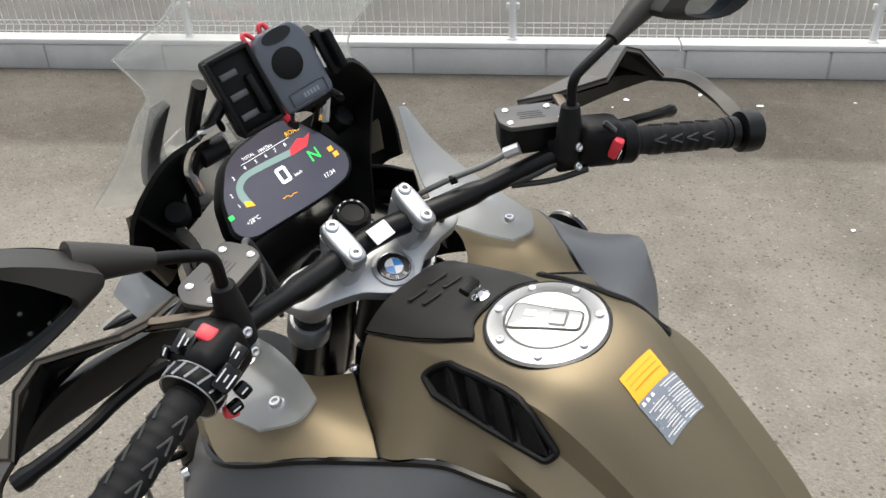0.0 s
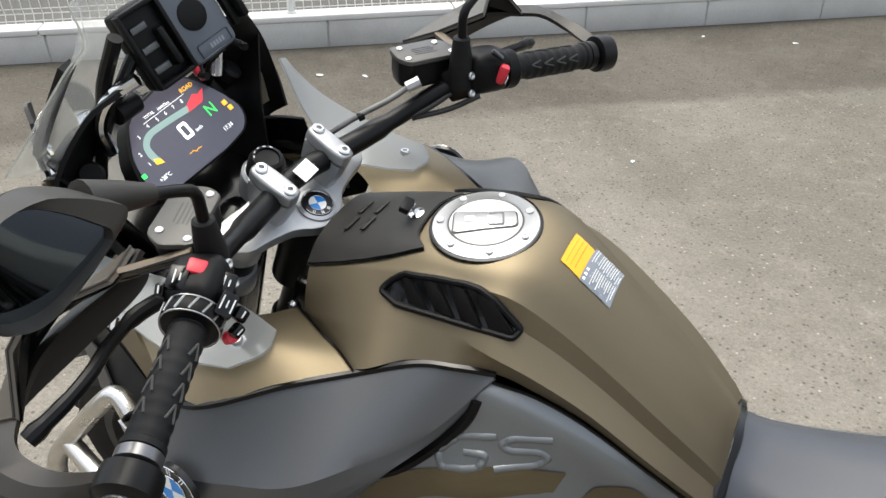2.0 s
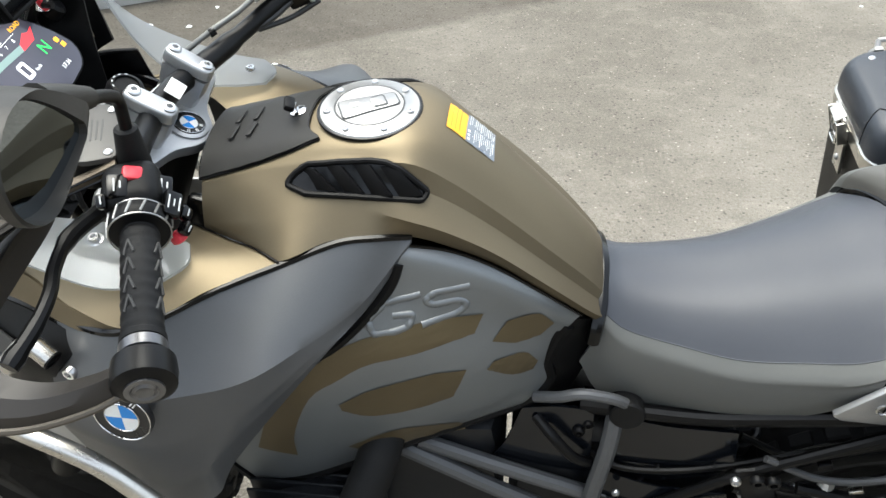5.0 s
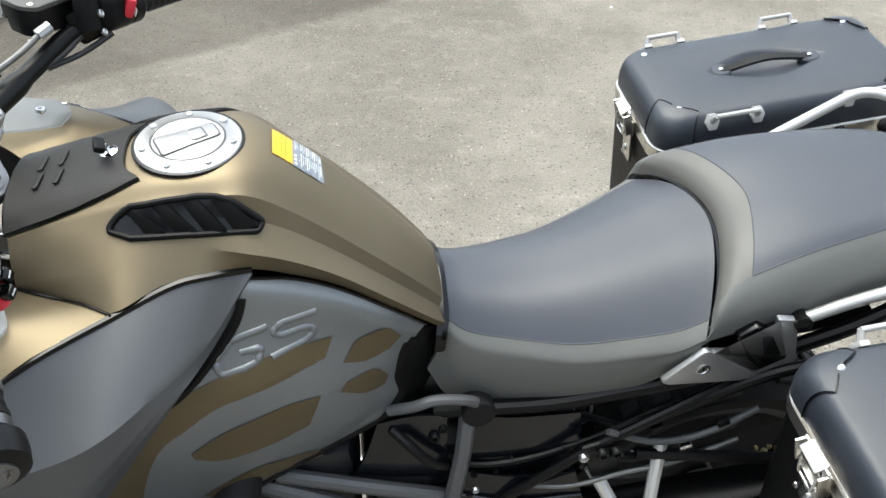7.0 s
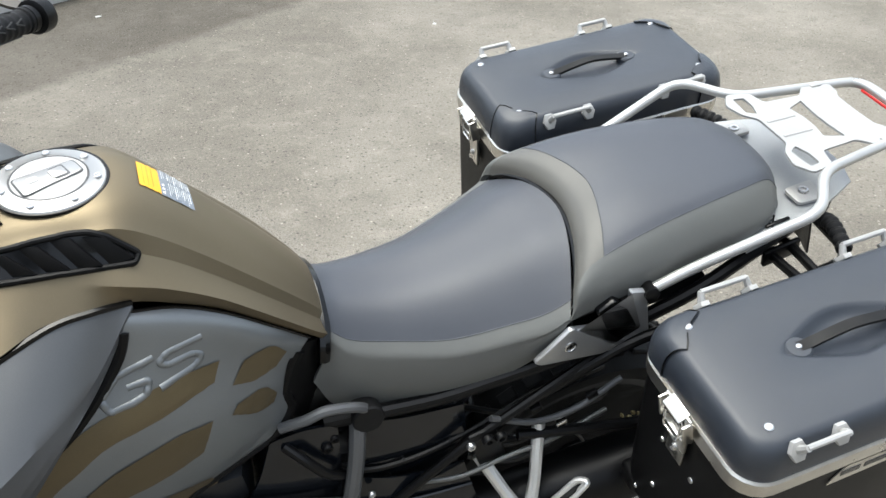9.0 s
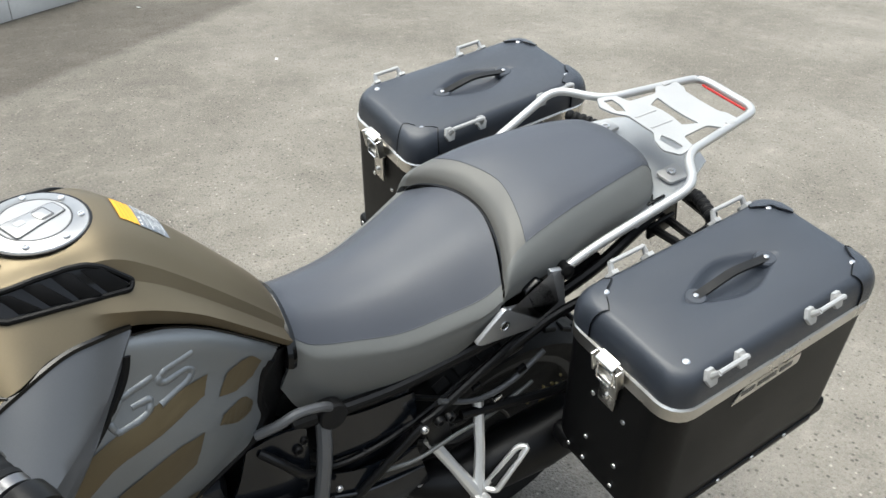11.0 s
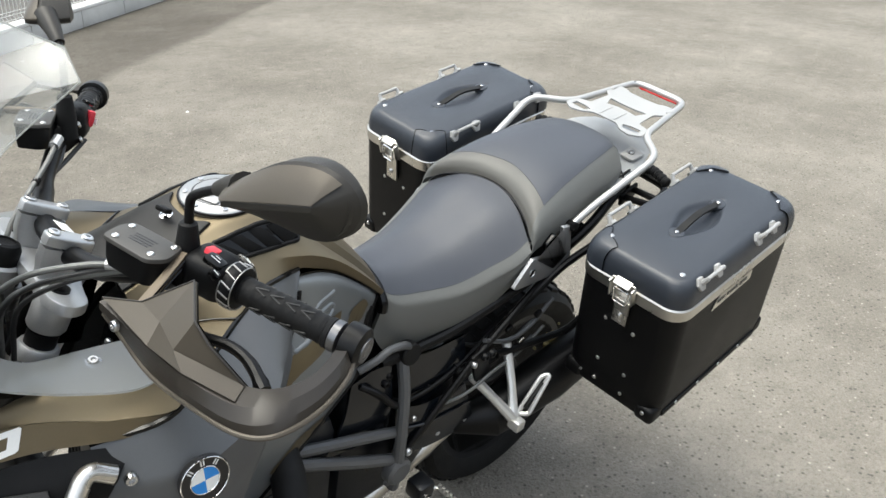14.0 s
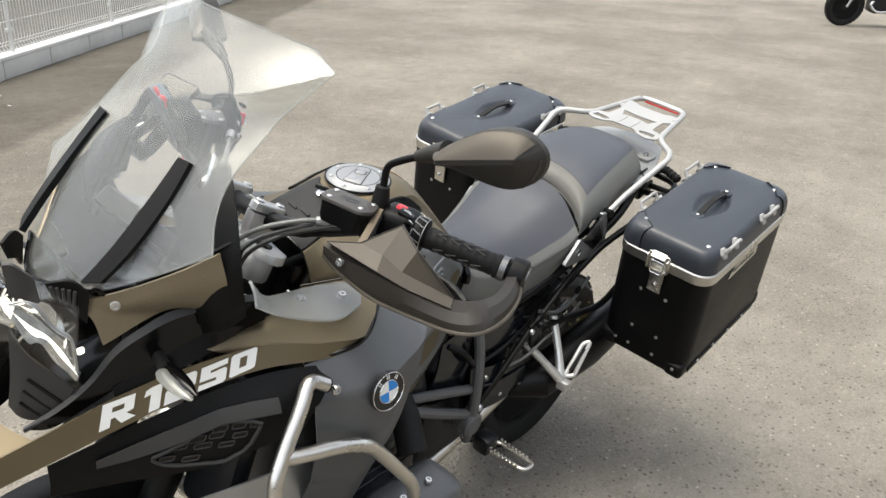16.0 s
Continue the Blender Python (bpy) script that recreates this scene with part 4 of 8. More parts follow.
# grey knee panels with brown foil and raised bars
KNEE = [[(-0.064, 0.131, 1.040), (-0.115, 0.121, 1.024), (-0.172, 0.114, 0.992), (-0.241, 0.106, 0.936), (-0.286, 0.096, 0.892)],
        [(-0.054, 0.148, 1.032), (-0.106, 0.142, 1.014), (-0.163, 0.134, 0.980), (-0.230, 0.121, 0.922), (-0.273, 0.104, 0.880)],
        [(-0.035, 0.166, 0.985), (-0.090, 0.162, 0.968), (-0.150, 0.148, 0.930), (-0.215, 0.126, 0.880), (-0.258, 0.106, 0.850)],
        [(0.030, 0.204, 0.920), (-0.040, 0.204, 0.908), (-0.115, 0.184, 0.868), (-0.190, 0.148, 0.822), (-0.246, 0.112, 0.805)],
        [(0.128, 0.221, 0.852), (0.042, 0.220, 0.822), (-0.063, 0.200, 0.790), (-0.160, 0.159, 0.758), (-0.252, 0.113, 0.768)],
        [(0.222, 0.220, 0.690), (0.120, 0.219, 0.690), (0.005, 0.202, 0.700), (-0.100, 0.171, 0.712), (-0.232, 0.124, 0.735)],
        [(0.200, 0.205, 0.575), (0.120, 0.205, 0.592), (0.018, 0.192, 0.642), (-0.088, 0.165, 0.684), (-0.212, 0.126, 0.716)]]
KG = grid_of(KNEE, 48, 40)
KF = KG.reshape(-1, 3)


def on_knee(g, lift):
    for p in g.reshape(-1, 3):
        d = (KF[:, 0] - p[0]) ** 2 + (KF[:, 2] - p[2]) ** 2
        k = np.argsort(d)[:5]
        w = 1 / (d[k] + 1e-6)
        p[1] = (KF[k, 1] * w).sum() / w.sum() + lift
    return g


def knee_patch(top, bottom, lift=0.0015, n=22, m=8):
    return sheet(on_knee(grid_of([[(x, 0, z) for x, z in top], [(x, 0, z) for x, z in bottom]], n, m), lift), 0)


FOILS = [([(-0.157, 0.937), (-0.094, 0.947), (-0.047, 0.944), (0.023, 0.920), (0.088, 0.860), (0.131, 0.797), (0.165, 0.700)], [(-0.146, 0.911), (-0.112, 0.910), (-0.021, 0.901), (0.030, 0.869), (0.071, 0.830), (0.104, 0.744), (0.110, 0.680)]),
         ([(-0.137, 0.857), (-0.088, 0.866), (-0.015, 0.849), (0.032, 0.818)], [(-0.119, 0.806), (-0.066, 0.793), (-0.007, 0.788), (0.029, 0.804)]),
         ([(-0.124, 0.716), (-0.062, 0.738), (-0.023, 0.733), (0.034, 0.700)], [(-0.132, 0.685), (-0.072, 0.686), (-0.031, 0.676), (-0.007, 0.666)]),
         ([(-0.250, 0.893), (-0.227, 0.919), (-0.188, 0.915)], [(-0.233, 0.872), (-0.202, 0.872), (-0.169, 0.888)]),
         ([(-0.232, 0.820), (-0.212, 0.849), (-0.173, 0.855)], [(-0.226, 0.805), (-0.200, 0.812), (-0.163, 0.843)])]
BARS = [[(-0.078, 0.981), (-0.034, 0.973), (-0.013, 0.953), (-0.020, 0.936), (-0.064, 0.943), (-0.070, 0.959), (-0.044, 0.957)],
        [(-0.138, 0.983), (-0.094, 0.981), (-0.083, 0.972), (-0.092, 0.965), (-0.126, 0.965), (-0.136, 0.956), (-0.124, 0.946), (-0.080, 0.943)]]
for sy in (1, -1):
    a = sheet(KG, -0.004)
    kp = part("knee_panel", mirrored(a) if sy < 0 else a, STEELGREY, bike, "grey metallic knee panel with brown foil bands")
    for top, bottom in FOILS:
        g = knee_patch(top, bottom)
        part("foil_band", mirrored(g) if sy < 0 else g, DECAL, kp)
    for line in BARS:
        pl = np.array([(x, 0, z) for x, z in line], float)
        pl = np.array([tuple(p) for p in fillet([tuple(p) for p in pl], 0.006, 4)])
        pts = on_knee(np.vstack([lin(pl[i:i + 2], 4)[:-1] for i in range(len(pl) - 1)] + [pl[-1:]]).reshape(-1, 1, 3), -0.0034).reshape(-1, 3)
        g = tube([tuple(p) for p in pts], 0.0058, 14)
        part("raised_bar", mirrored(g) if sy < 0 else g, STEELGREY, kp)
    e = tube([(x, y + 0.002, z) for x, y, z in KG[:, 0]], 0.0022, 6)
    part("edge_gap", mirrored(e) if sy < 0 else e, SHINY, bike)
    rim = np.vstack([KG[0, 8:], KG[1:, -1], KG[-1, -2:7:-1]])
    e = tube([(x, y - 0.004, z) for x, y, z in rim], 0.009, 8)
    part("panel_rim", mirrored(e) if sy < 0 else e, PLASTIC, bike)
    # dark trim between the knee panel and the seat
    t = skin([[(-0.262, 0.106, 0.893), (-0.248, 0.112, 0.850), (-0.240, 0.116, 0.800), (-0.238, 0.118, 0.760), (-0.220, 0.122, 0.712)],
              [(-0.292, 0.094, 0.880), (-0.275, 0.100, 0.845), (-0.266, 0.104, 0.800), (-0.264, 0.106, 0.760), (-0.250, 0.108, 0.712)],
              [(-0.314, 0.076, 0.868), (-0.306, 0.078, 0.840), (-0.300, 0.080, 0.800), (-0.300, 0.082, 0.765), (-0.285, 0.085, 0.712)]], 18, 8, 0.003)
    part("rear_trim", mirrored(t) if sy < 0 else t, PLASTIC, bike)

# rider's seat
SEATS = [
    (-0.318, [(0, 0.904), (0.040, 0.900), (0.080, 0.870), (0.089, 0.852), (0.092, 0.825, 0.012), (0.092, 0.785, 0.026)]),
    (-0.352, [(0, 0.891), (0.048, 0.886), (0.094, 0.849), (0.106, 0.828), (0.110, 0.785, 0.012), (0.104, 0.728, 0.022)]),
    (-0.420, [(0, 0.886), (0.058, 0.880), (0.111, 0.842), (0.124, 0.820), (0.128, 0.770), (0.120, 0.716)]),
    (-0.500, [(0, 0.897), (0.068, 0.890), (0.133, 0.842), (0.144, 0.822), (0.146, 0.780), (0.138, 0.731)]),
    (-0.580, [(0, 0.926), (0.076, 0.918), (0.152, 0.866), (0.162, 0.846), (0.162, 0.810), (0.154, 0.772)]),
    (-0.650, [(0, 0.956), (0.082, 0.946, 0.008), (0.165, 0.886, 0.02), (0.172, 0.868, 0.022), (0.172, 0.850, 0.022), (0.166, 0.815, 0.022)]),
    (-0.712, [(0, 0.974), (0.086, 0.962, 0.018), (0.167, 0.909, 0.046), (0.176, 0.892, 0.052), (0.177, 0.875, 0.055), (0.170, 0.848, 0.055)]),
]
PILLION = [
    (-0.716, [(0, 0.962), (0.090, 0.952, 0.018), (0.160, 0.926, 0.046), (0.176, 0.905, 0.052), (0.176, 0.888, 0.055)]),
    (-0.724, [(0, 0.992), (0.088, 0.982, 0.020), (0.156, 0.955, 0.048), (0.175, 0.930, 0.052), (0.176, 0.896, 0.055)]),
    (-0.750, [(0, 1.011), (0.085, 1.004, 0.022), (0.146, 0.980, 0.045), (0.172, 0.945, 0.050), (0.174, 0.905, 0.050)]),
    (-0.810, [(0, 1.030), (0.080, 1.026, 0.012), (0.134, 1.008, 0.020), (0.165, 0.968, 0.020), (0.170, 0.930, 0.020)]),
    (-0.890, [(0, 1.041), (0.070, 1.039), (0.120, 1.026), (0.154, 0.982), (0.160, 0.950)]),
    (-0.980, [(0, 1.046), (0.060, 1.044), (0.105, 1.034), (0.142, 0.990), (0.148, 0.964)]),
    (-1.036, [(0, 1.043), (0.054, 1.041), (0.092, 1.032), (0.126, 0.994), (0.132, 0.974)]),
    (-1.076, [(0, 1.030), (0.058, 1.028, 0.006), (0.092, 1.014, 0.014), (0.108, 0.994, 0.016), (0.112, 0.978, 0.016)]),
    (-1.092, [(0, 1.000), (0.056, 0.999, 0.006), (0.086, 0.992, 0.014), (0.098, 0.984, 0.016), (0.102, 0.974, 0.016)]),
]


def split_seat(sections, n_across, n_along, cut, thing_name, front_band=0):
    """A seat in two colours of vinyl: the top cushion, and the sides past the seam."""
    g = grid_of(halves(sections), n_across, n_along)
    k0, k1 = cut, n_across - 1 - cut
    top = g[k0:k1 + 1, front_band:]
    seat = part(thing_name, sheet(top, 0.02), SEAT_TOP, bike, "dark grey vinyl seat top")
    part("side_cover", sheet(g[:k0 + 1], 0.012), SEAT_SIDE, seat, "lighter grey vinyl side")
    part("side_cover", sheet(g[k1:], 0.012), SEAT_SIDE, seat, "lighter grey vinyl side")
    if front_band:
        part("front_cover", sheet(g[k0:k1 + 1, :front_band + 1], 0.012), SEAT_FRONT, seat, "taupe vinyl front")
    for k in (k0, k1):
        part("seam", tube([tuple(p) for p in g[k, front_band:]], 0.0009, 6), SEAT_TOP, seat)
    if front_band:
        part("seam", tube([tuple(p) for p in g[k0:k1 + 1, front_band]], 0.0009, 6), SEAT_TOP, seat)
    return seat, g


rider_seat, RG = split_seat(SEATS, 51, 46, 16, "rider_seat")
pillion_seat, PG = split_seat(PILLION, 45, 52, 11, "pillion_seat", 14)
part("seat_gap", tube([tuple(p) for p in cr([(-0.665, 0.172, 0.872), (-0.680, 0.150, 0.930), (-0.705, 0.080, 0.962), (-0.716, 0, 0.970), (-0.705, -0.080, 0.962), (-0.680, -0.150, 0.930), (-0.665, -0.172, 0.872)], 30)], 0.006, 8), SHINY, bike)
# black rod stands in for the dark gap between tank and seat
part("tank_seat_gap", tube([tuple(p) for p in cr([(-0.306, 0.098, 0.840), (-0.308, 0.094, 0.862), (-0.314, 0.062, 0.884), (-0.316, 0, 0.902), (-0.314, -0.062, 0.884), (-0.308, -0.094, 0.862), (-0.306, -0.098, 0.840)], 30)], 0.0105, 8), SHINY, bike)

# ---------------------------------------------------------------- panniers
CASE_L, CASE_W, CASE_H, BAND, DOME = 0.4806, 0.2578, 0.309, 0.028, 0.062


def ring_of(x0, x1, y0, y1, z, r, k=6):
    """A rounded rectangle at height z."""
    out = []
    for cx, cy, a0 in ((x1 - r, y1 - r, 0), (x0 + r, y1 - r, 90), (x0 + r, y0 + r, 180), (x1 - r, y0 + r, 270)):
        for a in np.linspace(a0, a0 + 90, k):
            out.append((cx + r * math.cos(radians(a)), cy + r * math.sin(radians(a)), z))
    return out


def pannier(m, side):
    """A hard case: its origin is the lower front outer corner; x ahead, y outwards, z up. side: 1 left, -1 right."""
    where = "left" if side > 0 else "right"
    flip = (lambda g: g) if side > 0 else mirrored
    case = thing("pannier", m, "black aluminium pannier case with silver rim and corner fittings", "pannier", "side cases")

    def P(name, geo, mat, parent=case, label=""):
        return part(name, flip(geo), mat, parent, label)

    L, W, H = CASE_L, CASE_W, CASE_H
    rows = [ring_of(-L + 0.008, -0.008, -W + 0.006, -0.012, 0.0, 0.035), ring_of(-L + 0.002, -0.002, -W + 0.002, -0.005, 0.012, 0.040),
            ring_of(-L, 0, -W, -0.001, 0.06, 0.042), ring_of(-L, 0, -W, 0, H, 0.044)]
    body = P("body", closed_loft(rows), CASE, case, "black powder-coated case body")
    band = P("rim_band", closed_loft([ring_of(-L - 0.003, 0.003, -W - 0.003, 0.003, H - 0.001, 0.046), ring_of(-L - 0.0035, 0.0035, -W - 0.0035, 0.0035, H + 0.004, 0.046),
                                      ring_of(-L - 0.0035, 0.0035, -W - 0.0035, 0.0035, H + BAND - 0.003, 0.046), ring_of(-L - 0.001, 0.001, -W - 0.001, 0.001, H + BAND, 0.044)]), STEEL, case, "silver aluminium rim band")
    z0 = H + BAND
    zt = z0 + DOME
    cx, cy = -L * 0.5, -W * 0.5
    lid_rows = []
    for t in np.linspace(0, 1, 9):
        a = t * math.pi / 2
        ins = 0.024 * (1 - math.cos(a))
        lid_rows.append(ring_of(-L + ins, -ins, -W + ins, -ins, z0 + (DOME - 0.003) * math.sin(a) ** 0.75, max(0.044 - 0.2 * ins, 0.02), 12))
    lid_rows.append(ring_of(-L + 0.05, -0.05, -W + 0.05, -0.05, zt - 0.0004, 0.03, 12))

    def dish_ring(k, z):
        """The outline of the shallow hand dish: pinched towards the ends, wide in the middle."""
        out = []
        for j in range(48):
            a = radians(90 * (j // 12) + 7.5 * (j % 12 + 0.5))
            out.append((cx + k * 0.106 * math.cos(a) * (1 - 0.16 * math.sin(a) ** 2), cy + k * math.sin(a) * (0.024 + 0.018 * math.sin(a) ** 2), z))
        return out

    lid_rows += [dish_ring(1.10, zt), dish_ring(1.0, zt - 0.0012), dish_ring(0.90, zt - 0.0052), dish_ring(0.78, zt - 0.0105), dish_ring(0.60, zt - 0.0140), dish_ring(0.05, zt - 0.0155)]
    cover = P("lid", closed_loft(lid_rows), LID, case, "black moulded plastic lid with a hand dish")
    # handle lying in the dish
    for sx in (-1, 1):
        o = (cx + sx * 0.083, cy, zt - 0.0085)
        P("handle_foot", lathe([(0.019, -0.002), (0.019, 0.006), (0.016, 0.009), (0.0005, 0.0095)], pose(*o), 20), LID, cover)
        P("rivet", lathe([(0.0042, 0.009), (0.0042, 0.0110), (0.003, 0.0118), (0.0005, 0.0118)], pose(*o), 12), BOLT, cover)
    arch = [(cx + x, cy, zt + z) for x, z in ((-0.083, 0.001), (-0.066, 0.002), (-0.046, 0.006), (0, 0.012), (0.046, 0.006), (0.066, 0.002), (0.083, 0.001))]
    g = np.array([[(x, y + d, z) for d in (-0.0078, -0.003, 0.003, 0.0078)] for x, y, z in cr(arch, 18)])
    P("handle", sheet(g, 0.005), RUBBER, cover, "black rubber carrying strap")
    # tie-down brackets along both long sides
    for yy, out, xs, hw in ((-0.016, 1, (-0.096, -0.320), 0.032), (-W + 0.016, -1, (-0.132, -0.375), 0.040)):
        for xx in xs:
            q = []
            for sx in (-1, 1):
                q.append(prism([(0.013 * math.cos(a), 0.016 * math.sin(a)) for a in np.linspace(0, 2 * math.pi, 7)[:-1]], 0.007, axes((xx + sx * hw, yy + out * 0.008, z0 + DOME * 0.74), (0, out, 0.55), (1, 0, 0)), 0.0012))
                q.append(tube([(xx + sx * hw, yy + out * 0.010, z0 + DOME * 0.78), (xx + sx * (hw - 0.003), yy + out * 0.022, z0 + DOME * 1.06)], [0.0062, 0.0046], 8))
            q.append(tube([(xx - hw + 0.002, yy + out * 0.021, zt + 0.003), (xx + hw - 0.002, yy + out * 0.021, zt + 0.003)], 0.0042, 8))
            P("tie_down", joined(*q), OFFWHITE, cover, "silver metal tie-down bracket")
    # rounded corner guards and lid bolts
    for xx, sx in ((-0.004, 1), (-L + 0.004, -1)):
        for yy, sy in ((-0.004, 1), (-W + 0.004, -1)):
            P("lid_bolt", lathe([(0.006, -0.004), (0.006, 0.0015), (0.004, 0.003), (0.0005, 0.003)], pose(xx - sx * 0.042, yy - sy * 0.036, zt - 0.0028), 12), BOLT, cover)
    for sy in (-1, 1):
        for sx in (1, -1):
            if sy > 0 and sx > 0:
                continue
            g = []
            for t in np.linspace(0, 1, 9):
                a = t * math.pi / 2
                g.append((0.024 * (1 - math.cos(a)), z0 + (DOME - 0.003) * math.sin(a) ** 0.75 + 0.0012, 0.040, 0.024 - 0.012 * t))
            g += [(0.030, zt + 0.0008, 0.030, 0.008), (0.039, zt + 0.0010, 0.012, 0.002)]
            rows = []
            for ins, z, r, lead in g:
                row = [(r, -lead)] + [(r * math.cos(radians(b)), r * math.sin(radians(b))) for b in np.linspace(0, 90, 9)] + [(-lead, r)]
                ox, oy = (0.0 if sx > 0 else -L) + sx * (0.0018 - ins - r), (0.0 if sy > 0 else -W) + sy * (0.0018 - ins - r)
                rows.append([(ox + sx * u, oy + sy * v, z) for u, v in row])
            gd = P("corner_guard", sheet(np.array(rows), 0.002), LID, cover, "black lid corner guard")
            for e in (0, -1):
                P("guard_edge", tube([r[e] for r in rows], 0.0013, 5), SHINY, gd)
    # front and rear latches
    for xx, sx in ((0.004, 1), (-L - 0.004, -1)):
        yy = -W * 0.505
        plate = P("latch_plate", rbox(0.006, 0.038, 0.092, 0.002, pose(xx + sx * 0.003, yy, H - 0.026)), STEEL, case, "stamped steel latch")
        LM = pose(xx + sx * 0.009, yy, H + 0.024, 0, sx * 10, 0)
        P("latch_hook", joined(rbox(0.004, 0.058, 0.054, 0.0015, LM), rbox(0.016, 0.004, 0.044, 0.0012, LM @ pose(sx * 0.006, 0.028, 0)), rbox(0.016, 0.004, 0.044, 0.0012, LM @ pose(sx * 0.006, -0.028, 0)),
                               rbox(0.014, 0.048, 0.005, 0.0015, LM @ pose(sx * 0.005, 0, -0.022)), rbox(0.020, 0.040, 0.005, 0.002, LM @ pose(sx * 0.004, 0, 0.024, 0, sx * 20, 0))), STEEL, plate)
        P("latch_slot", rbox(0.003, 0.030, 0.012, 0.001, LM @ pose(sx * 0.002, 0, 0.004)), SHINY, plate)
        loop = [(xx + sx * 0.019, yy + a, H + b) for a, b in ((-0.019, 0.030), (0.019, 0.030), (0.016, -0.006), (-0.016, -0.006))]
        P("latch_loop", tube(fillet(loop, 0.006, 4, True), 0.0024, 8, True), CHROME, plate)
        P("latch_rivet", lathe([(0.006, 0), (0.006, 0.003), (0.003, 0.005), (0.0005, 0.005)], axes((xx + sx * 0.006, yy, H - 0.048), (sx, 0, 0), (0, 1, 0)), 12), BOLT, plate)
        for y2, zs in ((-0.168, (0.034, 0.098, 0.222)), (-0.094, (0.036, 0.096, 0.222)), (-0.208, (0.033,))):
            for z2 in zs:
                P("rivet", lathe([(0.005, 0), (0.0045, 0.002), (0.0025, 0.003), (0.0005, 0.003)], axes((xx - sx * 0.004, y2, z2), (sx, 0, 0), (0, 1, 0)), 10), BOLT, body)
    # bottom corners and skid strip
    for xx, sx in ((-0.012, 1), (-L + 0.012, -1)):
        P("foot_corner", rbox(0.05, 0.05, 0.045, 0.012, pose(xx - sx * 0.010, -0.028, 0.020), 3), PLASTIC, case)
        P("foot_corner", rbox(0.05, 0.05, 0.045, 0.012, pose(xx - sx * 0.010, -W + 0.026, 0.020), 3), PLASTIC, case)
        P("rivet", lathe([(0.005, 0), (0.0045, 0.002), (0.0005, 0.003)], axes((xx + sx * 0.016, -0.028, 0.028), (sx, 0, 0), (0, 1, 0)), 10), BOLT, body)
    P("skid_strip", rbox(L - 0.08, 0.012, 0.016, 0.003, pose(-L / 2, -0.006, 0.012)), PLASTIC, case)
    for k in range(4):
        P("rivet", lathe([(0.0045, 0), (0.004, 0.002), (0.0005, 0.003)], axes((-0.09 - k * 0.09, 0.0, 0.018), (0, 1, 0), (1, 0, 0)), 10), BOLT, body)
    # maker's plate: pale bars under the rim on the outer face
    lm = axes((-L * 0.43, 0.0012, H - 0.022), (0, 1, 0), (-1, 0, 0))
    mark = P("maker_plate", prism(rounded([(-0.075, -0.016), (0.085, -0.010), (0.085, 0.016), (-0.050, 0.018)], 0.005), 0.0015, lm), STEEL, case, "small silver plate with a worn maker's mark")
    for k, w in enumerate((0.03, 0.045, 0.03)):
        P("mark_bar", rbox(w, 0.010, 0.0008, 0, lm @ pose(-0.04 + 0.045 * k, 0.003, 0.0019)), ENAMEL, mark)
    # mounting pucks on the inner face
    for xx in (-0.10, -L + 0.10):
        P("mount_puck", lathe([(0.020, 0), (0.020, 0.012), (0.016, 0.016), (0.0005, 0.016)], axes((xx, -W, H * 0.55), (0, -1, 0), (1, 0, 0)), 16), PLASTIC, case)
    return case


CASE_LEFT = BIKE @ pose(-0.7805, 0.5191, 0.5775, 0.8, 8.8, -0.5)
CASE_RIGHT = BIKE @ pose(-0.7805, -0.4933, 0.5775, -0.8, 7.9, 0.5)
pannier(CASE_LEFT, 1)
pannier(CASE_RIGHT, -1)

# ---------------------------------------------------------------- luggage rack and tail
rk = [(-0.780, 0.168, 0.925), (-0.850, 0.172, 0.962), (-1.040, 0.198, 1.055), (-1.108, 0.116, 1.060), (-1.350, 0.078, 1.086)]
RACK_Y = 0.012
rack_path = [(x, y + RACK_Y, z) for x, y, z in rk] + [(x, RACK_Y - y, z) for x, y, z in rk[::-1]]
rack = part("luggage_rack", tube(fillet(rack_path, 0.035, 6), 0.0088, 12), RACKPAINT, bike, "silver painted tube luggage rack")
RM = axes((-1.19, RACK_Y, 1.071), (0.107, 0, 1), (-1, 0, 0.107))
half = [(-0.093, 0.0), (-0.093, 0.036), (-0.112, 0.058), (-0.121, 0.090), (-0.103, 0.118), (-0.062, 0.112), (-0.052, 0.076), (0.018, 0.071), (0.040, 0.093), (0.092, 0.086), (0.090, 0.058), (0.080, 0.046), (0.078, 0.0)]
out = half + [(x, -y) for x, y in half[-2:0:-1]]
win = [(-0.102, 0.060), (-0.086, 0.050), (-0.078, 0.074), (-0.078, 0.100), (-0.098, 0.104)]
holes = [rounded(win, 0.003, 3), rounded([(x, -y) for x, y in win], 0.003, 3),
         rounded([(-0.024, 0.044), (0.010, 0.057), (0.006, 0.018), (0.006, -0.018), (0.010, -0.057), (-0.024, -0.044), (-0.018, -0.015), (-0.018, 0.015)], 0.003, 3)]
plate = part("rack_plate", prism(rounded(out, 0.004, 2), 0.004, RM, 0, holes), OFFWHITE, rack, "pale silver laser-cut rack plate")
for y in (-0.022, 0.022):
    part("stiffening_rib", tube([RM @ Vector((x, y, 0.003)) for x in (-0.086, -0.03)], 0.0028, 8), OFFWHITE, plate)
part("red_strip", rbox(0.004, 0.118, 0.005, 0.0015, pose(-1.3395, RACK_Y, 1.0785)), TAIL_RED, rack, "red reflective strip")
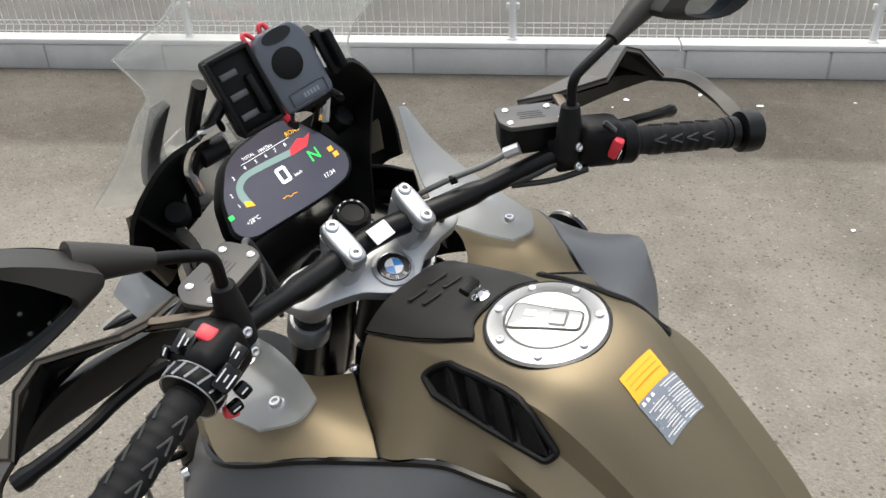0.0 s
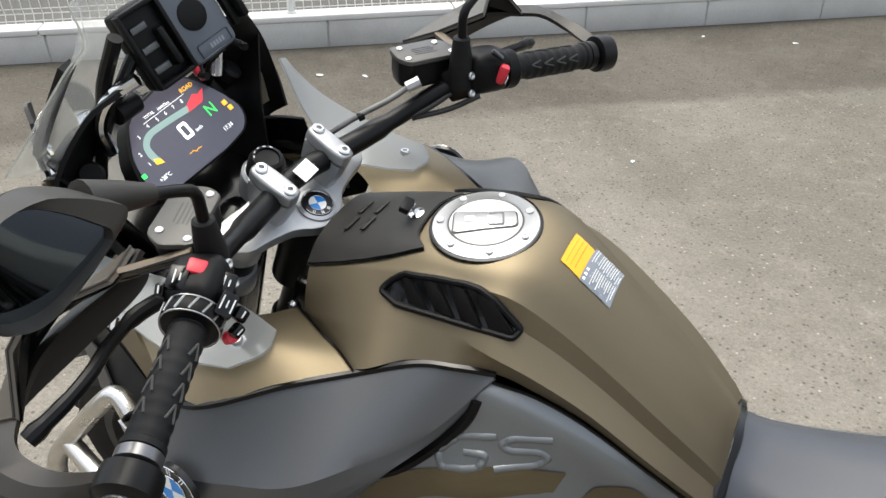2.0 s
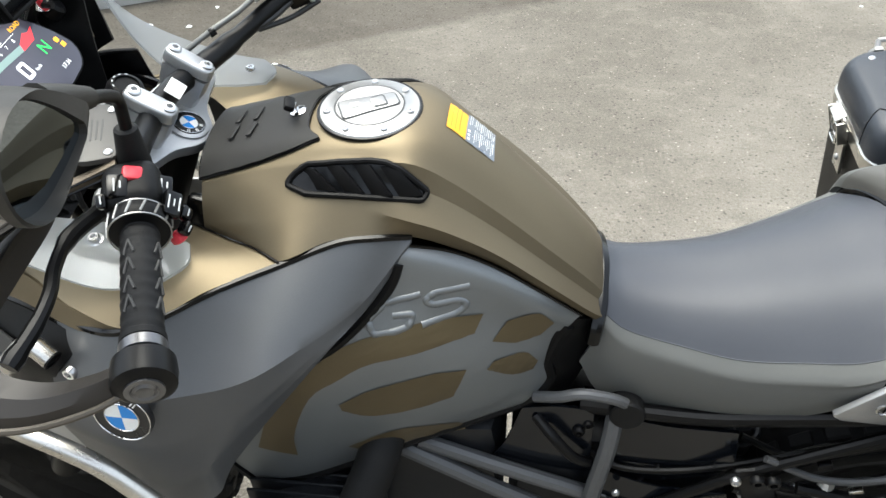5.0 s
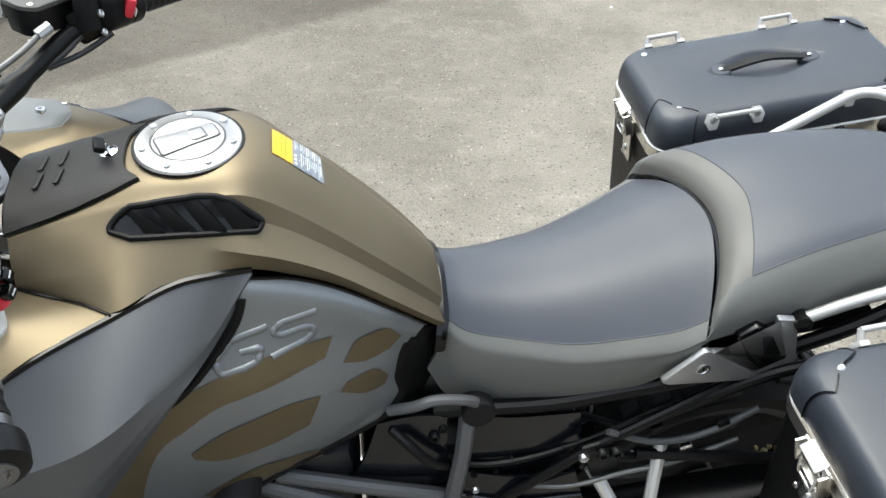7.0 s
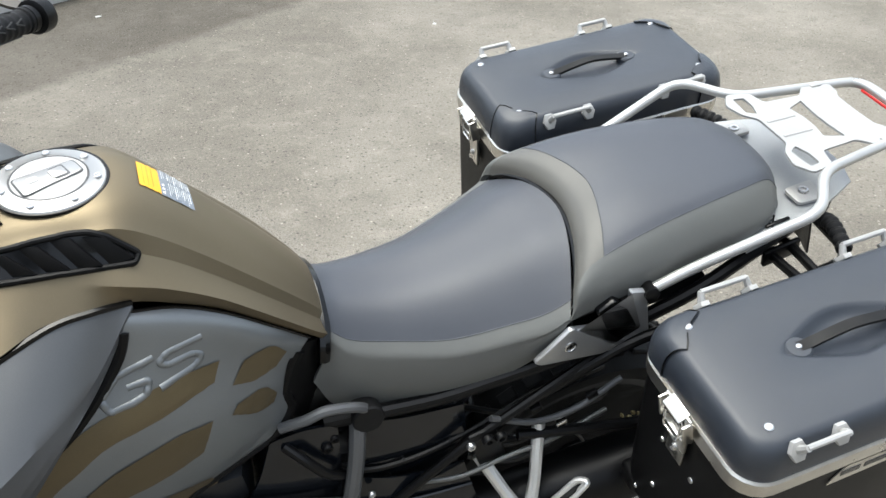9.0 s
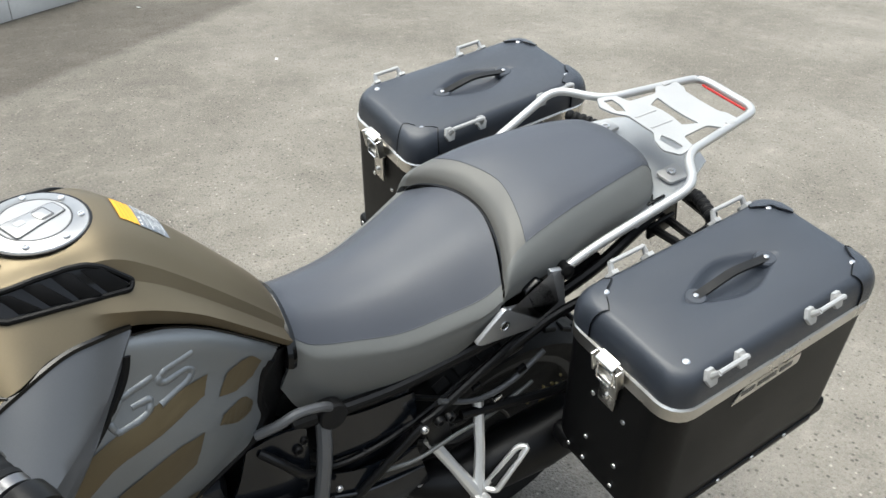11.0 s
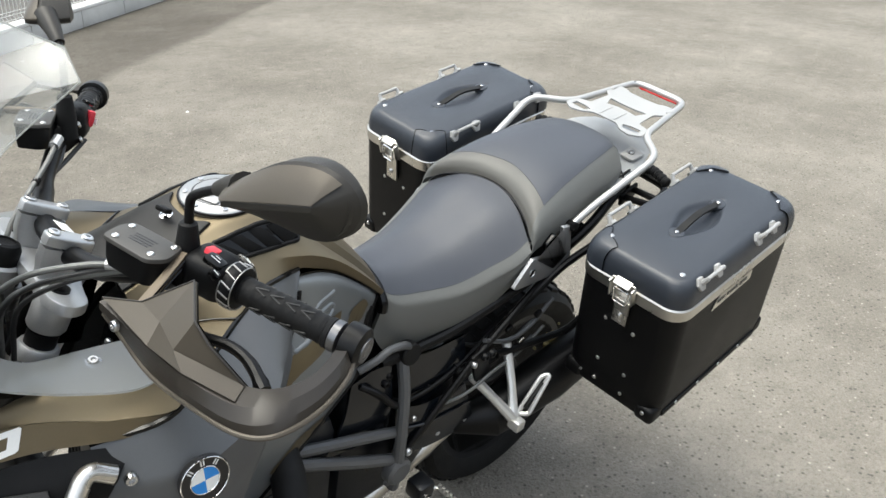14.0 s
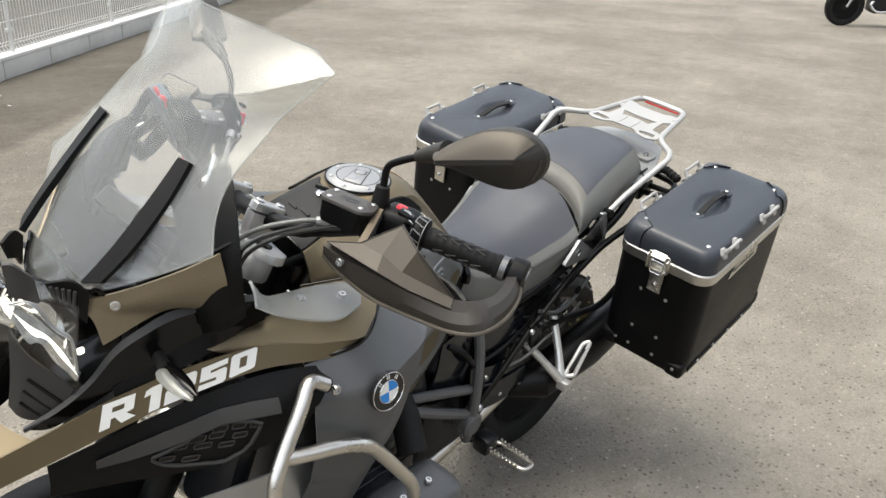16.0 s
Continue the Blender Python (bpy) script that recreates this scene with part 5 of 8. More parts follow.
for sy in (1, -1):
    part("rack_foot", lathe([(0.012, -0.01), (0.012, 0.014), (0.008, 0.016)], axes((-0.790, RACK_Y + sy * 0.168, 0.930), (0.2, sy, 0.2)), 14), BLACKBAR, rack)
    part("plate_tab", rbox(0.022, 0.014, 0.012, 0.003, RM @ pose(0.066, sy * 0.090, 0.001)), OFFWHITE, rack)
tail = part("tail_cover", skin([[(-0.97, -0.168, 0.958), (-1.02, -0.06, 0.962), (-1.02, 0.06, 0.962), (-0.97, 0.168, 0.958)],
                                [(-1.08, -0.150, 0.976), (-1.10, -0.06, 0.979), (-1.10, 0.06, 0.979), (-1.08, 0.150, 0.976)],
                                [(-1.17, -0.122, 0.994), (-1.19, -0.05, 0.997), (-1.19, 0.05, 0.997), (-1.17, 0.122, 0.994)],
                                [(-1.23, -0.095, 0.996), (-1.25, -0.04, 0.998), (-1.25, 0.04, 0.998), (-1.23, 0.095, 0.996)]], 20, 16, 0.006), TAILGREY, bike, "grey metal tail cover behind the pillion seat")
for sy in (1, -1):
    screw(tail, (-1.125, sy * 0.096, 0.994), (0.15, 0, 1), BOLT, 0.010, 0.006)
    part("strap_slot", rbox(0.045, 0.006, 0.004, 0.001, pose(-1.050, sy * 0.135, 0.974, 0, 12, 0)), SHINY, tail)
    ear = prism(rounded([(-0.028, -0.020), (0.026, -0.018), (0.022, 0.020), (-0.022, 0.024)], 0.008), 0.006, axes((-1.125, sy * 0.098, 0.990), (0.2, sy * 0.1, 1)), 0.001)
    part("rack_lug", ear, OFFWHITE, tail)
    part("panel_line", tube([(-1.045, sy * 0.090, 0.9745), (-1.055, sy * 0.120, 0.9745), (-1.02, sy * 0.160, 0.969)], 0.0015, 5), SHINY, tail)
part("tail_lamp", rbox(0.03, 0.14, 0.04, 0.008, pose(-1.235, 0, 0.965)), TAIL_RED, bike)
part("tail_tray", rbox(0.30, 0.20, 0.05, 0.012, pose(-1.06, 0, 0.935, 0, 8, 0)), PLASTIC, bike)
part("mud_guard", skin([[(-1.20, -0.07, 0.93), (-1.22, 0, 0.94), (-1.20, 0.07, 0.93)], [(-1.24, -0.06, 0.86), (-1.26, 0, 0.86), (-1.24, 0.06, 0.86)], [(-1.27, -0.055, 0.79), (-1.29, 0, 0.79), (-1.27, 0.055, 0.79)]], 12, 12, 0.004), PLASTIC, bike)
for sy in (1, -1):
    stalk = cr([(-1.158, sy * 0.085, 0.938), (-1.157, sy * 0.120, 0.950), (-1.150, sy * 0.155, 0.966), (-1.128, sy * 0.215, 0.962)], 40)
    ind = part("rear_indicator", tube([tuple(p) for p in stalk], [0.0105 if k < 16 else (0.0135 if k % 3 else 0.0100) for k in range(40)], 12), RUBBER, bike, "black ribbed rubber indicator stalk")
    for x, z, dz in ((-1.054, 0.913, 0.024), (-1.089, 0.926, 0.014)):
        part("carrier_bar", bar([(x - 0.012, sy * 0.120, z - 0.014), (x, sy * 0.150, z), (x + 0.020, sy * 0.232, z + dz)], 0.0085, 0.01), BLACKBAR, bike)
    part("carrier_flange", rbox(0.070, 0.010, 0.034, 0.004, pose(-1.072, sy * 0.148, 0.916, 0, 15, 0)), BLACKBAR, bike)
    # black carrier tubes behind the cases
    c = bar([(-0.62, sy * 0.165, 0.700), (-0.78, sy * 0.19, 0.83), (-1.00, sy * 0.215, 0.90), (-1.17, sy * 0.205, 0.93), (-1.18, sy * 0.10, 0.93)], 0.0095, 0.04)
    part("case_carrier", c, BLACKBAR, bike)
    c = bar([(-1.00, sy * 0.215, 0.895), (-1.01, sy * 0.225, 0.74), (-0.86, sy * 0.21, 0.62), (-0.62, sy * 0.175, 0.63)], 0.0095, 0.05)
    part("case_carrier", c, BLACKBAR, bike)
    for z, x in ((0.88, -0.93), (0.72, -1.0)):
        part("carrier_clamp", rbox(0.03, 0.03, 0.035, 0.005, pose(x, sy * 0.222, z)), BLACKBAR, bike)

# seat lock plates and the grey arm below the pillion seat
for sy in (1, -1):
    f = (lambda g: g) if sy > 0 else mirrored
    m = axes((0, 0.178, 0), (0, 1, 0), (1, 0, 0))                # x ahead, y down
    lock = [(-0.611, 0.826), (-0.661, 0.886), (-0.668, 0.886), (-0.752, 0.826), (-0.737, 0.812), (-0.624, 0.818)]
    lp = part("lock_plate", f(prism(rounded([(x, -z) for x, z in lock], 0.005), 0.009, m, 0.002)), ALU, bike, "cast grey lock plate below the seat")
    part("lock_barrel", f(lathe([(0.0105, 0.008), (0.0105, 0.0105), (0.008, 0.011), (0.0075, 0.0095), (0.0005, 0.0095)], m @ pose(-0.668, -0.848, 0), 18)), BOLT, lp)
    part("key_slot", f(rbox(0.0018, 0.009, 0.0012, 0, m @ pose(-0.668, -0.848, 0.0098))), SHINY, lp)
    arm = [(-0.672, 0.882), (-0.699, 0.878), (-0.750, 0.830), (-0.790, 0.856), (-0.758, 0.916), (-0.752, 0.940), (-0.782, 0.934), (-0.812, 0.842), (-0.756, 0.812), (-0.740, 0.814)]
    part("grab_post", f(prism(rounded([(x, -z) for x, z in arm], 0.004), 0.010, m @ pose(0, 0, -0.002), 0.002)), ALU, bike, "cast grey arm")
    blk = [(-0.701, 0.909), (-0.728, 0.929), (-0.757, 0.908), (-0.788, 0.858), (-0.753, 0.836), (-0.729, 0.860)]
    part("grab_block", f(prism(rounded([(x, -z) for x, z in blk], 0.006), 0.014, m @ pose(0, 0, -0.006), 0.003)), SHINY, bike)

# ---------------------------------------------------------------- frame, engine and rear wheel below the seat
for sy in (1, -1):
    part("subframe_rail", bar([(-0.300, sy * 0.120, 0.720), (-0.480, sy * 0.140, 0.735), (-0.680, sy * 0.165, 0.800), (-0.900, sy * 0.165, 0.885), (-1.10, sy * 0.12, 0.94)], 0.012, 0.05), BLACKBAR, bike)
    part("subframe_strut", bar([(-0.335, sy * 0.172, 0.468), (-0.392, sy * 0.178, 0.521), (-0.530, sy * 0.178, 0.655), (-0.745, sy * 0.174, 0.802)], 0.0085, 0.03), BLACKBAR, bike)
    part("frame_upright", bar([(-0.352, sy * 0.125, 0.730), (-0.345, sy * 0.155, 0.660), (-0.328, sy * 0.180, 0.574), (-0.322, sy * 0.190, 0.470), (-0.320, sy * 0.185, 0.400)], 0.0135, 0.05), FRAMEGREY, bike, "dark grey steel frame tube")
    part("frame_brace", bar([(-0.328, sy * 0.168, 0.552), (-0.200, sy * 0.165, 0.600), (-0.060, sy * 0.150, 0.640)], 0.0125, 0.05), FRAMEGREY, bike, "dark grey steel frame tube")
    part("frame_brace", bar([(-0.325, sy * 0.178, 0.478), (-0.200, sy * 0.175, 0.545), (-0.080, sy * 0.165, 0.610), (0.06, sy * 0.14, 0.66)], 0.0135, 0.05), FRAMEGREY, bike, "dark grey steel frame tube")
    j = part("frame_joint", lathe([(0.034, -0.014), (0.034, 0.008), (0.026, 0.014), (0.0005, 0.014)], axes((-0.322, sy * 0.190, 0.455), (0, sy, 0)), 20), FRAMEGREY, bike)
    for x, z in ((-0.329, 0.552), (-0.352, 0.490), (-0.300, 0.430)):
        screw(j, (x, sy * 0.186, z), (0, sy, 0), BOLT if x < -0.33 else FRAMEGREY, 0.010, 0.006)
    c = skin([[(-0.345, sy * 0.128, 0.722), (-0.42, sy * 0.134, 0.708), (-0.525, sy * 0.140, 0.712)], [(-0.348, sy * 0.136, 0.64), (-0.43, sy * 0.144, 0.63), (-0.53, sy * 0.148, 0.64)], [(-0.352, sy * 0.130, 0.555), (-0.42, sy * 0.138, 0.565), (-0.50, sy * 0.142, 0.60)]], 14, 10, 0.006)
    sc = part("side_cover", c, GLOSS, bike, "gloss black cover under the seat")
    screw(sc, (-0.313, sy * 0.134, 0.693), (0, sy, 0), BLACKBAR, 0.008, 0.006)
    screw(sc, (-0.505, sy * 0.136, 0.640), (0, sy, 0), BOLT, 0.006, 0.004)
    fc = part("front_cover", skin([[(-0.215, sy * 0.126, 0.715), (-0.265, sy * 0.128, 0.728), (-0.318, sy * 0.126, 0.720)], [(-0.190, sy * 0.140, 0.64), (-0.255, sy * 0.142, 0.64), (-0.322, sy * 0.138, 0.63)], [(-0.150, sy * 0.138, 0.56), (-0.24, sy * 0.140, 0.545), (-0.325, sy * 0.136, 0.53)]], 14, 10, 0.006), GLOSS, bike, "gloss black cover behind the frame tube")
    screw(fc, (-0.300, sy * 0.141, 0.682), (0, sy, 0), BLACKBAR, 0.009, 0.006)
    c2 = skin([[(-0.33, sy * 0.145, 0.60), (-0.42, sy * 0.158, 0.58), (-0.53, sy * 0.165, 0.585)], [(-0.335, sy * 0.155, 0.52), (-0.43, sy * 0.175, 0.50), (-0.56, sy * 0.178, 0.49)], [(-0.35, sy * 0.135, 0.44), (-0.45, sy * 0.150, 0.42), (-0.60, sy * 0.160, 0.42)]], 16, 10, 0.005)
    part("engine_cover", c2, GLOSS, bike, "gloss black engine cover")
    part("dust_boot", lathe([(0.024, -0.03), (0.026, 0), (0.026, 0.012), (0.0235, 0.015), (0.0005, 0.0155)], axes((-0.365, sy * 0.130, 0.728), (0, sy, 0.15)), 26), RUBBER, bike)
    part("curved_tube", tube(cr([(-0.232, sy * 0.128, 0.742), (-0.266, sy * 0.140, 0.762), (-0.298, sy * 0.142, 0.775), (-0.345, sy * 0.138, 0.762), (-0.372, sy * 0.130, 0.735)], 20), 0.0085, 10), FRAMEGREY, bike)
    part("brake_line", tube(cr([(-0.560, sy * 0.176, 0.700), (-0.640, sy * 0.182, 0.668), (-0.720, sy * 0.180, 0.672), (-0.800, sy * 0.176, 0.720)], 24), 0.0055, 8), FRAMEGREY, bike)
    part("brake_line", tube(cr([(-0.440, sy * 0.168, 0.560), (-0.520, sy * 0.186, 0.572), (-0.600, sy * 0.190, 0.600), (-0.690, sy * 0.186, 0.610), (-0.790, sy * 0.176, 0.640)], 24), 0.0042, 8), HOSE, bike)
    for x, z in ((-0.640, 0.700), (-0.700, 0.640), (-0.745, 0.700)):
        part("line_clip", rbox(0.020, 0.010, 0.014, 0.002, pose(x, sy * 0.180, z, 0, 25, 0)), STEEL if z < 0.65 else PLASTIC, bike)
    # cast hanger for the passenger's foot
    hang = part("footrest_hanger", tube([(-0.556, sy * 0.166, 0.590), (-0.590, sy * 0.215, 0.540), (-0.622, sy * 0.262, 0.492)], [0.012, 0.011, 0.014], 10), HANGER, bike, "cast silver passenger footrest hanger")
    part("hanger_arm", tube([(-0.662, sy * 0.168, 0.640), (-0.645, sy * 0.218, 0.560), (-0.622, sy * 0.262, 0.492)], [0.0115, 0.0105, 0.0125], 10), HANGER, hang)
    part("hanger_foot", rbox(0.030, 0.034, 0.030, 0.006, pose(-0.622, sy * 0.272, 0.486)), HANGER, hang)
    loop = [(-0.632, sy * 0.262, 0.505), (-0.702, sy * 0.258, 0.582), (-0.715, sy * 0.272, 0.590), (-0.648, sy * 0.282, 0.508)]
    part("footrest", tube(fillet(loop, 0.008, 4, True), 0.0060, 8, True), HANGER, hang)
    part("footrest_rubber", rbox(0.075, 0.010, 0.012, 0.003, pose(-0.672, sy * 0.269, 0.545, 0, 46, 0)), RUBBER, hang)
    for x, z in ((-0.553, 0.668), (-0.575, 0.668)):
        screw(hang, (x, sy * 0.192, z), (0, sy, 0), BLACKBAR, 0.011, 0.008)
    part("hanger_bracket", rbox(0.05, 0.012, 0.10, 0.006, pose(-0.562, sy * 0.178, 0.630, 0, 20, 0)), BLACKBAR, hang)
    # rider's footrest with teeth
    peg = part("rider_footrest", tube(fillet([(-0.390, sy * 0.215, 0.345), (-0.400, sy * 0.330, 0.350), (-0.440, sy * 0.335, 0.350), (-0.440, sy * 0.215, 0.345)], 0.015, 4, True), 0.0055, 8, True), STEEL, bike, "toothed steel rider footrest")
    for k in range(16):
        part("tooth", rbox(0.007, 0.007, 0.012, 0.001, pose(-0.392 - 0.048 * (k % 2), sy * (0.225 + 0.012 * (k // 2)), 0.354)), STEEL, peg)
    part("footrest_mount", rbox(0.05, 0.05, 0.05, 0.008, pose(-0.40, sy * 0.200, 0.355)), ENGINE, peg)

# spring-covered hoses, wiring and box details inside the tail
for k, (z, y) in enumerate(((0.60, 0.13), (0.575, 0.12), (0.64, 0.10), (0.555, 0.14))):
    part("hose", tube(cr([(-0.55, y, z), (-0.64, y + 0.02, z - 0.02), (-0.74, y + 0.01, z + 0.01), (-0.84, y - 0.02, z - 0.01)], 18), 0.006 + 0.001 * (k % 2), 8), CABLE if k % 2 else BLACKBAR, bike)
# looms, ties, unions and bolt heads that catch the light among the black covers
for sy in (1, -1):
    loom = part("wiring_loom", tube(cr([(-0.300, sy * 0.128, 0.640), (-0.360, sy * 0.150, 0.610), (-0.450, sy * 0.158, 0.622), (-0.560, sy * 0.150, 0.650), (-0.660, sy * 0.140, 0.690)], 30), 0.0055, 8), BLACKBAR, bike, "black taped wiring loom")
    for k, (x, z) in enumerate(((-0.345, 0.616), (-0.425, 0.617), (-0.505, 0.636), (-0.590, 0.662))):
        part("cable_tie", lathe([(0.007, -0.002), (0.007, 0.002)], axes((x, sy * 0.1545, z), (-1, 0, 0.2)), 12), RUBBER, loom)
    part("heat_pipe", tube(cr([(-0.235, sy * 0.135, 0.705), (-0.262, sy * 0.160, 0.690), (-0.292, sy * 0.168, 0.655), (-0.318, sy * 0.160, 0.628)], 16), 0.008, 10), BLACKBAR, bike)
    part("brake_line", tube(cr([(-0.560, sy * 0.150, 0.600), (-0.640, sy * 0.130, 0.560), (-0.720, sy * 0.120, 0.545), (-0.800, sy * 0.110, 0.480), (-0.850, sy * 0.100, 0.400)], 24), 0.0035, 7), CABLE, bike)
    un = part("line_union", lathe([(0.0085, -0.006), (0.0085, 0.006), (0.006, 0.008)], axes((-0.640, sy * 0.136, 0.562), (-0.8, 0, -0.4)), 12), BOLT, bike)
    screw(bike, (-0.527, sy * 0.187, 0.653), (0, sy, 0.1), BOLT, 0.008, 0.005)
    screw(bike, (-0.408, sy * 0.150, 0.543), (0, sy, 0.1), BOLT, 0.006, 0.004)
    # silver plate put in for a small gleam among the covers
    part("silver_plate", prism([(-0.524, 0.617), (-0.496, 0.570), (-0.512, 0.540), (-0.540, 0.527), (-0.538, 0.590)], 0.003, Matrix(((1, 0, 0, 0), (0, 0, -sy, sy * 0.100), (0, 1, 0, 0), (0, 0, 0, 1)))), STEEL, bike, "small bare steel plate")
    ec = part("cover_rib", tube(cr([(-0.345, sy * 0.165, 0.545), (-0.430, sy * 0.181, 0.535), (-0.545, sy * 0.181, 0.530)], 18), 0.004, 8), GLOSS, bike)
    for x, z in ((-0.365, 0.575), (-0.455, 0.478), (-0.545, 0.470)):
        screw(ec, (x, sy * 0.176, z), (0, sy, 0), BOLT, 0.0065, 0.004)
part("shock_body", tube([(-0.52, 0.0, 0.72), (-0.60, 0.01, 0.42)], 0.034, 16), ENGINE, bike)
part("shock_spring", tube([(-0.52 - 0.08 * t + 0.0 + 0.046 * math.cos(t * 44), 0.046 * math.sin(t * 44), 0.71 - 0.29 * t) for t in np.linspace(0, 1, 110)], 0.0065, 7), ENGINE, bike)
part("battery_box", rbox(0.34, 0.20, 0.16, 0.02, pose(-0.55, 0, 0.77, 0, 8, 0)), PLASTIC, bike)
part("tail_frame_box", rbox(0.34, 0.22, 0.09, 0.02, pose(-0.86, 0, 0.88, 0, 14, 0)), PLASTIC, bike)
part("inner_guard", skin([[(-0.60, -0.10, 0.72), (-0.62, 0, 0.73), (-0.60, 0.10, 0.72)], [(-0.76, -0.10, 0.78), (-0.78, 0, 0.79), (-0.76, 0.10, 0.78)], [(-1.00, -0.10, 0.82), (-1.00, 0, 0.83), (-1.00, 0.10, 0.82)]], 12, 12, 0.004), PLASTIC, bike)
part("gearbox", rbox(0.36, 0.27, 0.34, 0.05, pose(-0.38, 0, 0.47)), ENGINE, bike, "dark cast gearbox housing")
part("crankcase", rbox(0.42, 0.30, 0.42, 0.05, pose(0.02, 0, 0.46)), ENGINE, bike, "dark cast engine block")
part("air_box", rbox(0.42, 0.18, 0.26, 0.05, pose(-0.06, 0, 0.84)), PLASTIC, bike)
part("air_box_rear", rbox(0.20, 0.15, 0.14, 0.03, pose(-0.22, 0, 0.79)), PLASTIC, bike)
part("swing_arm", tube([(-0.40, -0.09, 0.40), (-0.62, -0.11, 0.36), (-0.85, -0.10, 0.315)], [0.05, 0.045, 0.06], 14), ENGINE, bike)
part("silencer", tube([(-0.55, 0.14, 0.43), (-0.62, 0.19, 0.45), (-0.80, 0.215, 0.50), (-1.02, 0.225, 0.555)], [0.03, 0.055, 0.062, 0.055], 18), BLACKBAR, bike, "black exhaust silencer")
SIL = Vector((-0.22, 0.010, 0.055)).normalized()
part("silencer_cap", lathe([(0.058, -0.012), (0.060, 0.0), (0.060, 0.018), (0.052, 0.030), (0.024, 0.034), (0.022, 0.020), (0.0005, 0.018)], axes((-1.02, 0.225, 0.555), SIL), 24), GLOSS, bike, "gloss black silencer end cap")
mrng = random.Random(3)
clods = []
for k in range(80):
    d = Vector((mrng.gauss(0, 0.020), mrng.gauss(0, 0.006), mrng.gauss(0, 0.024)))
    r = mrng.uniform(0.003, 0.009)
    ring = [[(r * q * (0.6 + 0.7 * mrng.random()) * math.cos(a), r * q * (0.6 + 0.7 * mrng.random()) * math.sin(a), r * h) for a in np.linspace(0, 2 * math.pi, 7)[:-1]] for q, h in ((0.4, -0.9), (1.0, -0.2), (0.9, 0.4), (0.3, 0.9))]
    clods.append(moved(closed_loft(ring), pose(-0.886 + d.x, 0.156 + d.y, 0.515 + d.z, mrng.uniform(0, 90), mrng.uniform(0, 90), 0)))
mc = part("mud_cake", joined(*clods), MUD, bike, "ragged clod of dried yellow mud")
mc["kind"] = "stuff"

AXLE = (-0.855, 0.0, 0.318)


def wheel(c, r, w, parent, spokes=20, tread=34):
    """A spoked wheel with a block-tread tyre, its axle along y."""
    m = axes(c, (0, 1, 0), (1, 0, 0))
    prof = [(r - 0.085, -w * 0.36), (r - 0.06, -w * 0.47), (r - 0.03, -w * 0.5), (r - 0.010, -w * 0.36), (r - 0.004, -w * 0.15), (r - 0.004, w * 0.15), (r - 0.010, w * 0.36), (r - 0.03, w * 0.5), (r - 0.06, w * 0.47), (r - 0.085, w * 0.36)]
    wh = part("wheel", lathe([(r - 0.10, -w * 0.36), (r - 0.078, -w * 0.38), (r - 0.088, -w * 0.30), (r - 0.105, 0), (r - 0.088, w * 0.30), (r - 0.078, w * 0.38), (r - 0.10, w * 0.36)], m, 48), ENGINE, parent, "black wheel rim")
    ty = part("tyre", lathe(prof, m, 48), RUBBER, wh, "block-tread rubber tyre")
    blocks = []
    for k in range(tread):
        a = 2 * math.pi * k / tread
        for j, off in ((-1, 0), (0, 0.5), (1, 0)):
            aa = a + off * 2 * math.pi / tread
            rr = r - (0.002 if j == 0 else 0.011)
            blocks.append(rbox(0.026, w * 0.24, 0.016, 0.003, m @ pose(rr * math.cos(aa), rr * math.sin(aa), j * w * 0.30) @ pose(0, 0, 0, 0, 0, math.degrees(aa)) @ pose(0, 0, 0, 0, 90, 0), 1))
    tr = part("tread", joined(*blocks), RUBBER, ty)
    tr["kind"] = "stuff"
    part("hub", lathe([(0.05, -w * 0.4), (0.05, -w * 0.3), (0.03, -w * 0.2), (0.03, w * 0.2), (0.05, w * 0.3), (0.05, w * 0.4)], m, 24), ENGINE, wh)
    for k in range(spokes):
        a = 2 * math.pi * k / spokes
        s = 1 if k % 2 else -1
        part("spoke", tube([m @ Vector((0.045 * math.cos(a + 0.3 * s), 0.045 * math.sin(a + 0.3 * s), s * w * 0.33)), m @ Vector(((r - 0.09) * math.cos(a), (r - 0.09) * math.sin(a), s * w * 0.2))], 0.0022, 6), STEEL, wh)
    return wh


wheel(AXLE, 0.318, 0.165, bike)

# ---------------------------------------------------------------- steering: bars, yoke, controls, turned a little to the right
SC = Vector((0.268, -0.008, 1.10))
STEER = Matrix.Translation(SC) @ Matrix.Rotation(radians(-7.0), 4, Vector((-0.42, 0, 0.906))) @ Matrix.Translation(-SC)
MIRROR_Y = Matrix.Diagonal((1, -1, 1, 1))
ACROSS = STEER @ Matrix.Translation((0, -0.008, 0)) @ MIRROR_Y @ Matrix.Translation((0, 0.008, 0)) @ STEER.inverted()


def other(geo):
    """The same on the other end of the bars."""
    v, f = geo
    return [tuple(ACROSS @ Vector(p)) for p in v], [q[::-1] for q in f]


SIDES = ((1, lambda g: g), (-1, other))
UPAX = Vector((-0.42, 0, 0.906))
YM = axes((0.262, -0.010, 1.088), UPAX, (0.9, -0.095, 0.42))
yo = [(-0.040, 0.0), (-0.034, 0.024), (-0.012, 0.050), (-0.002, 0.090), (0.002, 0.122), (0.030, 0.142), (0.052, 0.132), (0.060, 0.105), (0.058, 0.070), (0.062, 0.035), (0.064, 0.0)]
yoke_out = yo + [(x, -y) for x, y in yo[-2:0:-1]]
yoke = part("top_yoke", prism(rounded(yoke_out, 0.012, 3), 0.016, YM, 0.003), ALU, bike, "cast silver top fork yoke")
badge(None, None, None, 0.021, yoke and bike, YM @ pose(-0.006, -0.002, 0.018, 0, 0, 65))
